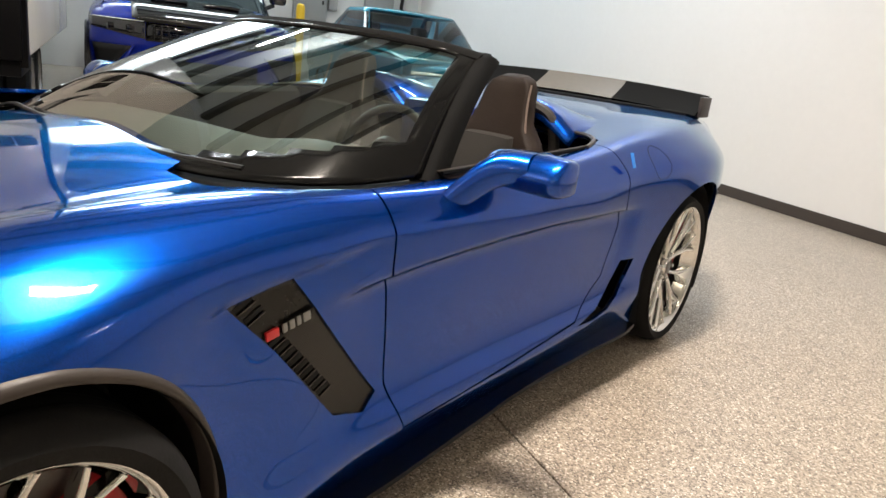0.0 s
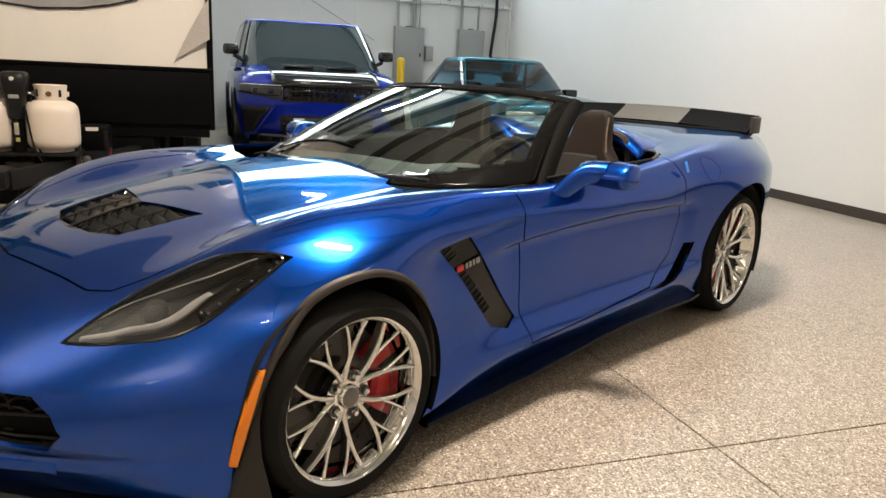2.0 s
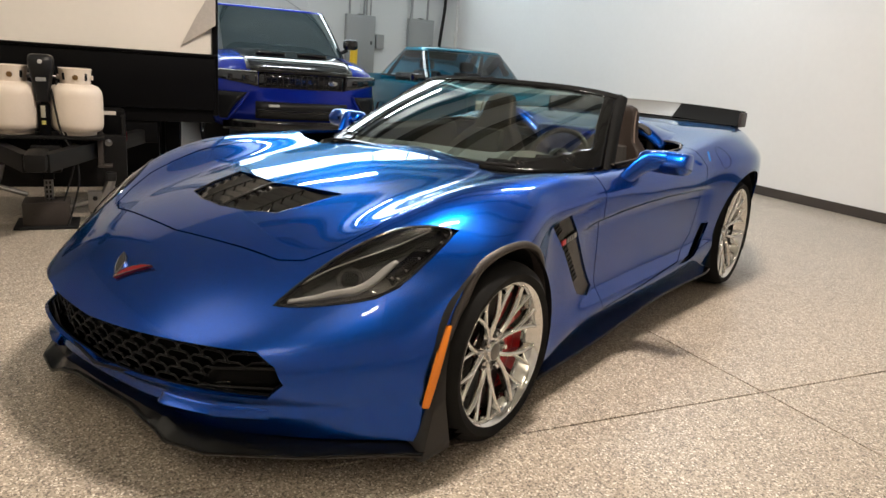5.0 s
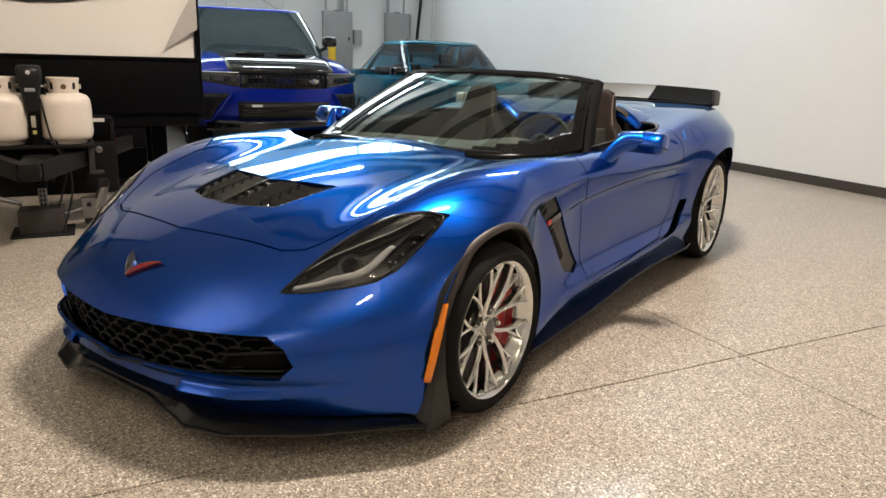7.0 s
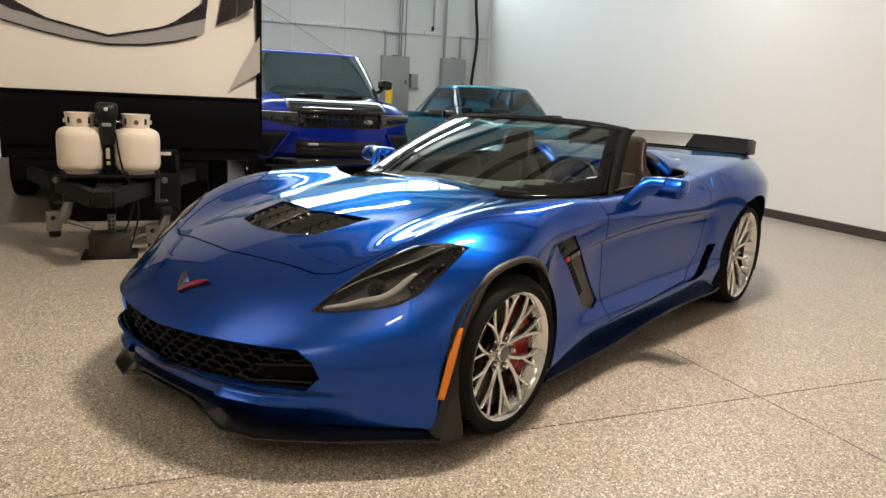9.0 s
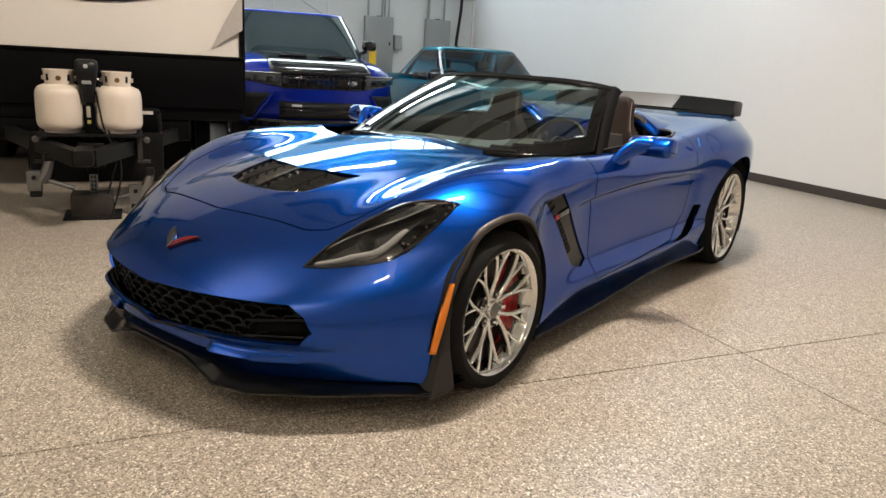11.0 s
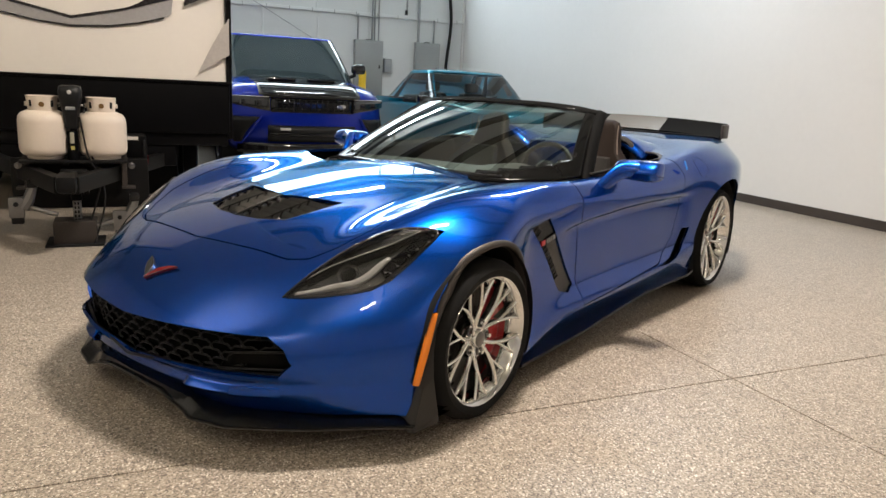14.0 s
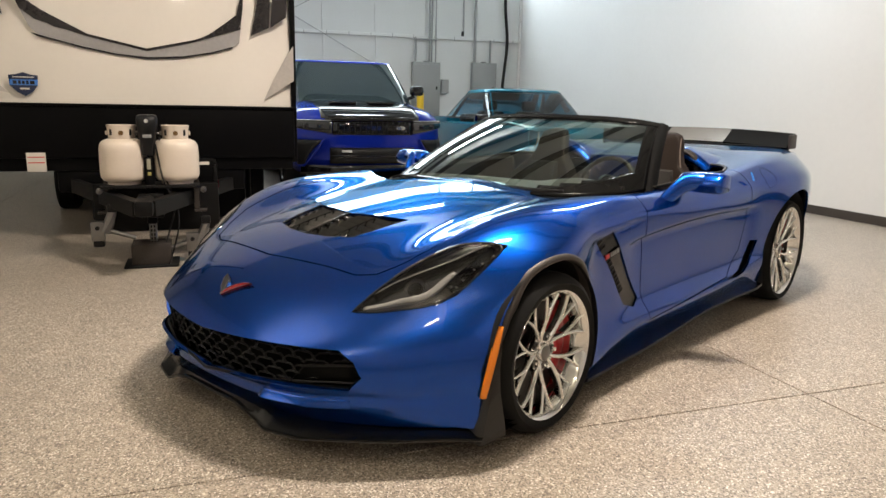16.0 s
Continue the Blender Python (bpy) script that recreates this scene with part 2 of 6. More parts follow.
def tube(pts, radius, sides=10, closed=False):
    bm = bmesh.new()
    add_tube(bm, pts, radius, sides, closed)
    bmesh.ops.recalc_face_normals(bm, faces=bm.faces)
    return bm


def add_lathe(bm, profile, axis="Z", sides=32, m=None, caps=True):
    """Turn a profile of (radius, height) round an axis."""
    rings, made = [], []
    for r, h in profile:
        ring = []
        for k in range(sides):
            t = 2 * math.pi * k / sides
            c, s = r * math.cos(t), r * math.sin(t)
            ring.append(bm.verts.new({"Z": (c, s, h), "X": (h, c, s), "Y": (s, h, c)}[axis]))
        rings.append(ring)
        made += ring
    for r0, r1 in zip(rings, rings[1:]):
        for k in range(sides):
            bm.faces.new((r0[k], r0[(k + 1) % sides], r1[(k + 1) % sides], r1[k]))
    if caps and profile[0][0] > 1e-6:
        bm.faces.new(rings[0][::-1])
    if caps and profile[-1][0] > 1e-6:
        bm.faces.new(rings[-1])
    if m is not None:
        bmesh.ops.transform(bm, matrix=m, verts=made)


def lathe(profile, axis="Z", sides=32, m=None, caps=True):
    bm = bmesh.new()
    add_lathe(bm, profile, axis, sides, m, caps)
    bmesh.ops.remove_doubles(bm, verts=bm.verts, dist=1e-5)
    bmesh.ops.recalc_face_normals(bm, faces=bm.faces)
    return bm


def slab(poly, z0, z1, m=None, bevel=0.0):
    """A flat piece of a given outline (x, y) between two heights."""
    bm = bmesh.new()
    lo = [bm.verts.new((x, y, z0)) for x, y in poly]
    hi = [bm.verts.new((x, y, z1)) for x, y in poly]
    n = len(poly)
    bm.faces.new(lo[::-1]), bm.faces.new(hi)
    for i in range(n):
        bm.faces.new((lo[i], lo[(i + 1) % n], hi[(i + 1) % n], hi[i]))
    bmesh.ops.recalc_face_normals(bm, faces=bm.faces)
    if bevel:
        bmesh.ops.bevel(bm, geom=list(bm.edges), offset=bevel, segments=2, profile=0.6, affect="EDGES")
    if m is not None:
        bmesh.ops.transform(bm, matrix=m, verts=bm.verts)
    return bm


def grid_mesh(points):
    """A sheet from a 2D array of points (rows, columns, 3)."""
    bm = bmesh.new()
    vs = [[bm.verts.new(p) for p in row] for row in points]
    for r0, r1 in zip(vs, vs[1:]):
        for k in range(len(r0) - 1):
            bm.faces.new((r0[k], r0[k + 1], r1[k + 1], r1[k]))
    return bm


# ---- the hall ----
def setting(name, bm, mat, label, category, smooth=False):
    ob = part(name, bm, mat, None, "", smooth)
    ob.matrix_world = ROOM
    return tagged(ob, label, category, "", "structure")


setting("wall_white", box(WALL_A, NEAR_A, WALL_B, WALL_B + 0.15, 0, TOP), WALL, "smooth white painted plasterboard wall of the hall", "wall")
setting("wall_back", box(WALL_A - 0.2, WALL_A, NEAR_B, WALL_B + 0.15, 0, TOP), LINER, "white metal liner wall with a girt and conduits", "wall")
setting("wall_near", box(NEAR_A, NEAR_A + 0.15, NEAR_B, WALL_B + 0.15, 0, TOP), WALL, "plain white wall behind the cars", "wall")
setting("wall_side", box(WALL_A, NEAR_A, NEAR_B - 0.15, NEAR_B, 0, TOP), WALL, "plain white side wall of the hall", "wall")
setting("ceiling", box(WALL_A - 0.2, NEAR_A + 0.15, NEAR_B - 0.15, WALL_B + 0.15, TOP, TOP + 0.15), CEIL, "grey insulated roof underside of the hall", "ceiling")
setting("baseboard", box(WALL_A, NEAR_A, WALL_B - 0.014, WALL_B - 0.002, 0.002, 0.105, 0.004), BASE, "dark brown rubber baseboard along the white wall", "baseboard")

from mathutils.bvhtree import BVHTree

# ---- the blue convertible: body lines along its length (y to the tail, x to the driver's side) ----
FINE = np.arange(-1.0, 3.8, 0.01)


def line(pairs, soft=0.06):
    """A smooth function through (y, value) knots."""
    ky, kv = np.array(pairs[::2], float), np.array(pairs[1::2], float)
    v = np.interp(FINE, ky, kv)
    lo, hi = FINE < ky[0], FINE > ky[-1]
    v[lo] = kv[0] + (FINE[lo] - ky[0]) * (kv[1] - kv[0]) / (ky[1] - ky[0])
    v[hi] = kv[-1] + (FINE[hi] - ky[-1]) * (kv[-1] - kv[-2]) / (ky[-1] - ky[-2])
    n = int(4 * soft / 0.01)
    g = np.exp(-0.5 * (np.arange(-n, n + 1) * 0.01 / soft) ** 2)
    padded = np.concatenate([v[0] + (np.arange(-n, 0)) * (v[1] - v[0]), v, v[-1] + np.arange(1, n + 1) * (v[-1] - v[-2])])
    out = np.convolve(padded, g / g.sum(), "valid")
    return lambda y: np.interp(y, FINE, out)


# each body line: where it starts at the nose, then its half width and its height along y
CREST = (-0.815, line([-1, 0, 4, 0]), line([-0.815, 0.42, -0.745, 0.500, -0.62, 0.580, -0.47, 0.643, -0.33, 0.692, -0.2, 0.725, 0.0, 0.765, 0.3, 0.812, 0.6, 0.838, 1.0, 0.85, 1.6, 0.84, 2.2, 0.87, 2.6, 0.93, 3.0, 0.955, 3.5, 0.93], 0.04))
HOOD_RIDGE = (-0.800, line([-0.80, 0.25, -0.5, 0.29, -0.26, 0.32, 0.6, 0.41, 1.0, 0.47, 2.2, 0.47, 3.5, 0.42]), line([-0.80, 0.42, -0.73, 0.497, -0.6, 0.575, -0.47, 0.633, -0.33, 0.678, -0.2, 0.705, 0.0, 0.741, 0.3, 0.781, 0.6, 0.803, 1.0, 0.82, 1.6, 0.83, 2.2, 0.86, 2.6, 0.93, 3.0, 0.955, 3.5, 0.93], 0.04))
HOOD_SIDE = (-0.735, line([-0.735, 0.48, -0.45, 0.50, 0.0, 0.49, 0.6, 0.53, 1.1, 0.61, 2.2, 0.65, 3.0, 0.62, 3.5, 0.56]), line([-0.735, 0.42, -0.62, 0.520, -0.47, 0.602, -0.33, 0.652, -0.2, 0.684, 0.0, 0.722, 0.3, 0.762, 0.6, 0.790, 1.1, 0.80, 1.6, 0.83, 2.2, 0.88, 2.6, 0.94, 3.0, 0.955, 3.5, 0.93], 0.07))
FENDER_TOP = (-0.560, line([-0.56, 0.70, -0.3, 0.70, 0.1, 0.725, 0.4, 0.745, 0.7, 0.795, 1.0, 0.825, 1.3, 0.838, 2.0, 0.845, 2.6, 0.85, 3.0, 0.80, 3.5, 0.69]), line([-0.56, 0.43, -0.45, 0.560, -0.3, 0.688, -0.1, 0.783, 0.1, 0.830, 0.35, 0.838, 0.7, 0.831, 1.0, 0.819, 1.3, 0.823, 1.7, 0.845, 2.0, 0.872, 2.4, 0.925, 2.8, 0.945, 3.1, 0.945, 3.5, 0.915], 0.09))
SHOULDER = (-0.340, line([-0.34, 0.892, -0.2, 0.930, 0.0, 0.944, 0.15, 0.936, 0.4, 0.893, 0.8, 0.892, 1.3, 0.905, 1.8, 0.918, 2.1, 0.935, 2.4, 0.980, 2.65, 1.000, 2.85, 0.988, 3.1, 0.935, 3.5, 0.79]), line([-0.34, 0.43, -0.25, 0.51, -0.1, 0.635, 0.05, 0.695, 0.3, 0.745, 0.8, 0.752, 1.3, 0.750, 1.8, 0.770, 2.1, 0.79, 2.4, 0.815, 2.75, 0.82, 3.1, 0.80, 3.5, 0.76]))
CREASE = (-0.340, line([-0.34, 0.910, -0.2, 0.945, 0.0, 0.965, 0.15, 0.957, 0.4, 0.882, 0.8, 0.882, 1.3, 0.910, 1.8, 0.925, 2.1, 0.928, 2.4, 0.968, 2.65, 1.000, 2.85, 0.992, 3.1, 0.94, 3.5, 0.80]), line([-0.34, 0.34, -0.2, 0.45, 0.0, 0.58, 0.4, 0.640, 0.69, 0.642, 0.86, 0.662, 1.05, 0.680, 1.28, 0.693, 1.58, 0.697, 2.1, 0.680, 2.7, 0.68, 3.5, 0.62], 0.04))
WAIST = (-0.340, line([-0.34, 0.910, -0.2, 0.940, 0.0, 0.957, 0.15, 0.945, 0.4, 0.882, 0.8, 0.860, 1.3, 0.864, 1.8, 0.888, 2.1, 0.902, 2.4, 0.940, 2.65, 0.975, 2.85, 0.965, 3.1, 0.91, 3.5, 0.77]), line([-0.34, 0.24, 0.0, 0.36, 0.4, 0.36, 0.8, 0.35, 1.3, 0.35, 1.8, 0.36, 2.2, 0.38, 2.7, 0.40, 3.5, 0.40]))
SILL_FOLD = (-0.340, line([-0.34, 0.910, 0.0, 0.938, 0.4, 0.905, 0.8, 0.902, 1.3, 0.910, 1.8, 0.922, 2.1, 0.925, 2.65, 0.958, 2.85, 0.955, 3.1, 0.895, 3.5, 0.755]), line([-0.34, 0.185, 0.0, 0.16, 0.36, 0.135, 0.45, 0.155, 0.58, 0.205, 0.78, 0.243, 1.0, 0.256, 1.5, 0.262, 1.9, 0.275, 2.1, 0.305, 2.7, 0.33, 3.5, 0.34], 0.03))
SILL_FOOT = (-0.340, line([-0.34, 0.918, 0.0, 0.92, 0.4, 0.875, 0.8, 0.835, 1.3, 0.835, 1.8, 0.855, 2.2, 0.89, 2.65, 0.94, 2.85, 0.93, 3.1, 0.87, 3.5, 0.74]), line([-0.34, 0.13, 0.0, 0.12, 0.4, 0.105, 0.8, 0.11, 1.3, 0.118, 1.8, 0.125, 2.2, 0.15, 2.7, 0.18, 3.5, 0.24]))
LINES = [CREST, HOOD_RIDGE, HOOD_SIDE, FENDER_TOP, SHOULDER, CREASE, WAIST, SILL_FOLD, SILL_FOOT]
STEP = 10
# how deep the door is undercut below its crease, along y
UNDERCUT = line([0.0, 0, 0.6, 0, 0.80, 0.022, 1.3, 0.030, 1.9, 0.030, 2.08, 0.022, 2.14, 0.0, 3, 0], 0.02)


def across(points, turns=10):
    """Fill a section between its body lines and round it off."""
    pts = []
    for p, q in zip(points, points[1:]):
        pts += [p + (q - p) * k / STEP for k in range(STEP)]
    pts = np.array(pts + [points[-1]])
    for _ in range(turns):
        left = pts[1].copy()
        left[0] = -left[0]
        ring = np.vstack([left, pts])
        inner = 0.25 * ring[:-2] + 0.5 * ring[1:-1] + 0.25 * ring[2:]
        inner[0][0] = 0
        pts = np.vstack([inner, pts[-1]])
    for j in range(5 * STEP + 1, 7 * STEP):
        pts[j][0] -= float(UNDERCUT(pts[j][1])) * math.exp(-(j - 5 * STEP - 1) / (0.9 * STEP))
    y = pts[4 * STEP][1]
    edge = float(UNDERCUT(y)) / 0.03
    if edge > 0.02:
        k = 5 * STEP + 1
        pts[k][2] += (pts[k - 1][2] - 0.009 - pts[k][2]) * min(edge, 1.0)
    if 0.34 < y < 0.84:
        # short crease above the side vent
        start = 46.5 - 5.0 * (y - 0.37) / 0.45
        depth = 0.013 * min(1, (y - 0.34) / 0.06) * min(1, (0.84 - y) / 0.10)
        for j in range(int(start) + 1, 5 * STEP + 1):
            pts[j][0] -= depth * min(1.0, j - start) * math.exp(-(j - start) / 4.0)
    return pts


def body_half():
    rows = []
    for s in np.linspace(0, 1, 44):
        rows.append(across([np.array([fx(y), y, fz(y)]) for start, fx, fz in LINES for y in [start * (1 - s)]]))
    for y in np.arange(0.02, 3.501, 0.02):
        rows.append(across([np.array([fx(y), y, fz(y)]) for start, fx, fz in LINES]))
    rows = np.array(rows)
    for _ in range(3):
        rows[1:-1] = 0.25 * rows[:-2] + 0.5 * rows[1:-1] + 0.25 * rows[2:]
    bm = grid_mesh(rows)
    # the front fascia hangs from the nose edge down to the splitter
    top, side = rows[0][:4 * STEP + 1], rows[0][4 * STEP:]
    n, last = len(side), len(top) - 1
    drop = (side[:, 2] - side[0, 2]) / (side[-1, 2] - side[0, 2])
    fascia = []
    for i in range(n):
        row = []
        for j, p in enumerate(top):
            w = j / last
            t = drop[i]
            z = p[2] + t * ((1 - w) * 0.125 + w * side[-1][2] - p[2])
            bulge = 0.035 * math.sin(math.pi * min(t * 1.6, 1.0)) - 0.045 * max(0.0, t - 0.45) * (1 - w) - 0.15 * max(0.0, t - 0.74) * (1 - w ** 4)
            d = np.array([p[0] * 0.95, -1 + 0.55 * p[0], 0])
            d /= np.linalg.norm(d)
            q = p + d * bulge * (1 - w ** 6)
            q[2] = z
            if j == last:
                q = side[i]
            if j == 0:
                q[0] = 0
            row.append(q)
        fascia.append(row)
    fb = grid_mesh(np.array(fascia)[::-1])
    me = bpy.data.meshes.new("tmp")
    fb.to_mesh(me), fb.free()
    bm.from_mesh(me)
    bpy.data.meshes.remove(me)
    bmesh.ops.remove_doubles(bm, verts=bm.verts, dist=0.0006)
    near = [v for v in bm.verts if v.co.y < -0.28 and 0.34 < v.co.z < 0.56]
    for _ in range(14):
        bmesh.ops.smooth_vert(bm, verts=near, factor=0.5, use_axis_x=True, use_axis_y=True, use_axis_z=True)
        for v in near:
            if v.co.x < 0.006:
                v.co.x = 0.0
    cheek = [v for v in bm.verts if -0.62 < v.co.y < -0.20 and v.co.x > 0.58 and 0.30 < v.co.z < 0.56]
    for _ in range(70):
        bmesh.ops.smooth_vert(bm, verts=cheek, factor=0.5, use_axis_x=True, use_axis_y=True, use_axis_z=True)
    return bm


def cut(bm, outline, axes, keep):
    """Score the sheet along an outline seen along one axis, where keep(centre) holds."""
    i, j = axes
    n = len(outline)
    for k in range(n):
        p, q = outline[k], outline[(k + 1) % n]
        lo = (min(p[0], q[0]) - 0.012, min(p[1], q[1]) - 0.012)
        hi = (max(p[0], q[0]) + 0.012, max(p[1], q[1]) + 0.012)
        faces = []
        for f in bm.faces:
            us, vs = [v.co[i] for v in f.verts], [v.co[j] for v in f.verts]
            if max(us) > lo[0] and min(us) < hi[0] and max(vs) > lo[1] and min(vs) < hi[1] and keep(f.calc_center_median()):
                faces.append(f)
        if not faces:
            continue
        co, no = Vector((0, 0, 0)), Vector((0, 0, 0))
        co[i], co[j] = p
        no[i], no[j] = q[1] - p[1], p[0] - q[0]
        geom = list({v for f in faces for v in f.verts}) + list({e for f in faces for e in f.edges}) + faces
        bmesh.ops.bisect_plane(bm, geom=geom, dist=1e-5, plane_co=co, plane_no=no.normalized())


def inside(outline, u, v):
    hit, n = False, len(outline)
    for k in range(n):
        (a, b), (c, d) = outline[k], outline[(k + 1) % n]
        if (b > v) != (d > v) and u < (c - a) * (v - b) / (d - b) + a:
            hit = not hit
    return hit


def ring(cy, cz, r, sides=48):
    return [(cy + r * math.cos(2 * math.pi * k / sides), cz + r * math.sin(2 * math.pi * k / sides)) for k in range(sides)]


def band(pts, width):
    """A thin closed outline along a polyline, for a shut line."""
    pts = [Vector(p) for p in pts]
    left, right = [], []
    for k, p in enumerate(pts):
        d = (pts[min(k + 1, len(pts) - 1)] - pts[max(k - 1, 0)]).normalized()
        s = Vector((-d.y, d.x)) * width / 2
        left.append(tuple(p + s)), right.append(tuple(p - s))
    return left + right[::-1]


FRONT_HUB, REAR_HUB, ARCH_Y = (0.04, 0.303), (2.685, 0.325), 0.04
SIDE = lambda c: c.x > 0.55 and c.z < 0.86
TOPSIDE = lambda c: c.z > 0.36
FRONT = lambda c: c.y < -0.3 and c.z < 0.47

def body_x(y, z):
    """How far out the body side lies at a height."""
    hit = SURFACE.ray_cast(Vector((2, y, z)), Vector((-1, 0, 0)))[0]
    return hit.x if hit else None


# outlines of openings and panels: seen from the side (y, z), from above (x, y) or from the front (x, z)
def arch_outer(deg):
    """Radius of the moulding's outer edge round the front wheel: tighter ahead of the tyre's shoulder."""
    return float(np.interp(deg % 360, [0, 30, 80, 115, 135, 151, 170, 191, 212, 352, 360], [0.362, 0.365, 0.368, 0.352, 0.332, 0.322, 0.336, 0.366, 0.374, 0.362, 0.362]))


def arch_edge(deg):
    """Radius of the front wheel opening."""
    return arch_outer(deg) - 0.011


ARCH_F, ARCH_R = [(ARCH_Y + arch_edge(360 * k / 60) * math.cos(2 * math.pi * k / 60), 0.312 + arch_edge(360 * k / 60) * math.sin(2 * math.pi * k / 60)) for k in range(60)], ring(2.680, 0.327, 0.396)
SIDEVENT = [(0.405, 0.668), (0.555, 0.693), (0.848, 0.352), (0.800, 0.318), (0.705, 0.345), (0.522, 0.553)]
SCOOP = [(2.195, 0.458), (2.105, 0.462), (2.075, 0.405), (2.03, 0.355), (1.95, 0.308), (1.82, 0.276), (1.94, 0.274), (2.04, 0.290), (2.11, 0.330), (2.165, 0.392)]
HEADLIGHT = [(0.549, -0.580), (0.556, -0.545), (0.578, -0.467), (0.600, -0.377), (0.640, -0.292), (0.685, -0.222), (0.735, -0.172), (0.775, -0.122), (0.820, -0.086), (0.818, -0.150), (0.808, -0.245), (0.792, -0.325), (0.757, -0.388), (0.700, -0.452), (0.615, -0.533), (0.567, -0.573)]
HOODVENT = [(0.0, -0.358), (0.12, -0.346), (0.232, -0.304), (0.262, -0.20), (0.276, -0.11), (0.288, -0.055), (0.15, -0.085), (0.0, -0.125)]
GRILLE = [(0.0, 0.390), (0.29, 0.403), (0.45, 0.407), (0.58, 0.405), (0.632, 0.368), (0.656, 0.319), (0.608, 0.266), (0.506, 0.272), (0.287, 0.262), (0.0, 0.232)]
COCKPIT = [(0.0, 0.705), (0.37, 0.665), (0.425, 0.585), (0.64, 0.60), (0.75, 0.66), (0.79, 0.80), (0.795, 0.95), (0.785, 1.1), (0.79, 1.25), (0.79, 1.9), (0.76, 2.06), (0.66, 2.15), (0.30, 2.20), (0.0, 2.20)]
HOOD_EDGE = [(0.0, -0.532), (0.25, -0.507), (0.445, -0.478), (0.515, -0.44), (0.565, -0.36), (0.605, -0.25), (0.63, 0.0), (0.63, 0.35), (0.62, 0.58)]
DOOR_EDGE = [(0.85, 0.87), (0.828, 0.76), (0.836, 0.66), (0.850, 0.595), (0.866, 0.476), (0.876, 0.36), (0.93, 0.235), (1.4, 0.262), (1.80, 0.295), (1.98, 0.42), (2.03, 0.60), (1.99, 0.80), (1.97, 0.92)]
SHUT_HOOD = band(HOOD_EDGE, 0.006)
SHUT_DOOR = band(DOOR_EDGE, 0.006)


def build_convertible():
    global SURFACE
    car = thing("convertible_car", pose(-0.03, 0, 0), "metallic blue convertible sports car, top down, on speckled floor", "car")
    bm = body_half()
    SURFACE = BVHTree.FromBMesh(bm)
    bm.normal_update()
    bm.verts.index_update()
    bm.verts.ensure_lookup_table()
    field = [v.normal.copy() for v in bm.verts]
    if sum(1 for v in bm.verts if v.co.z > 0.7 and v.normal.z > 0) < sum(1 for v in bm.verts if v.co.z > 0.7 and v.normal.z < 0):
        field = [-n for n in field]
    # even out the normals round the nose, where the sheets of the body meet
    nose = [v.index for v in bm.verts if (v.co.y < -0.1 and 0.25 < v.co.z < 0.62) or (v.co.z > 0.58 and v.co.y < 0.62 and v.co.x < 0.82)]
    around = {k: [e.other_vert(bm.verts[k]).index for e in bm.verts[k].link_edges] for k in nose}
    for _ in range(24):
        fresh = {}
        for k in nose:
            n = field[k] * 1.0
            for o in around[k]:
                n += field[o]
            if bm.verts[k].co.x < 1e-4:
                n.x = 0
            fresh[k] = n.normalized()
        for k, n in fresh.items():
            field[k] = n
    polys = [[v.index for v in f.verts] for f in bm.faces]
    places = [v.co.copy() for v in bm.verts]

    def smooth_normal(p):
        _, _, face, _ = SURFACE.find_nearest(p)
        n = Vector((0, 0, 0))
        for k in polys[face]:
            n += field[k] / ((places[k] - p).length ** 2 + 1e-7)
        if p.x < 1e-4:
            n.x = 0
        return n.normalized()

    for outline, axes, keep in ((ARCH_F, (1, 2), SIDE), (ARCH_R, (1, 2), SIDE), (SIDEVENT, (1, 2), SIDE), (SCOOP, (1, 2), SIDE),
                                (HEADLIGHT, (0, 1), TOPSIDE), (HOODVENT, (0, 1), TOPSIDE), (GRILLE, (0, 2), FRONT), (COCKPIT, (0, 1), TOPSIDE),
                                (SHUT_HOOD, (0, 1), TOPSIDE), (SHUT_DOOR, (1, 2), lambda c: c.x > 0.55)):
        cut(bm, outline, axes, keep)
    regions = {}
    for f in bm.faces:
        c = f.calc_center_median()
        side = c.x > 0.55 and c.z < 0.86
        if side and (inside(ARCH_F, c.y, c.z) or inside(ARCH_R, c.y, c.z)):
            key = "open"
        elif c.y < -0.3 and c.z < 0.42 and inside(GRILLE, c.x, c.z):
            key = "open"
        elif c.z > 0.36 and inside(COCKPIT, c.x, c.y):
            key = "open"
        elif c.z > 0.5 and inside(HOODVENT, c.x, c.y):
            key = "open"
        elif side and inside(SIDEVENT, c.y, c.z):
            key = "sidevent"
        elif side and inside(SCOOP, c.y, c.z):
            key = "open"
        elif c.z > 0.45 and c.y < 0 and inside(HEADLIGHT, c.x, c.y):
            key = "headlight"
        elif (c.z > 0.45 and inside(SHUT_HOOD, c.x, c.y)) or (c.x > 0.55 and (inside(SHUT_DOOR, c.y, c.z))):
            key = "gap"
        elif c.z > 0.45 and inside(HOOD_EDGE + [(0.4, 0.75), (0.0, 0.75)], c.x, c.y):
            key = "hood"
        elif c.x > 0.55 and inside(DOOR_EDGE, c.y, c.z):
            key = "door"
        elif c.y < -0.02 and (c.z < 0.485 or c.y < -0.45 or c.x < 0.55):
            key = "bumper"
        elif c.y < 0.9 or (c.z < 0.36 and c.y < 2.1):
            key = "fender"
        else:
            key = "tail"
        regions.setdefault(key, []).append(f)

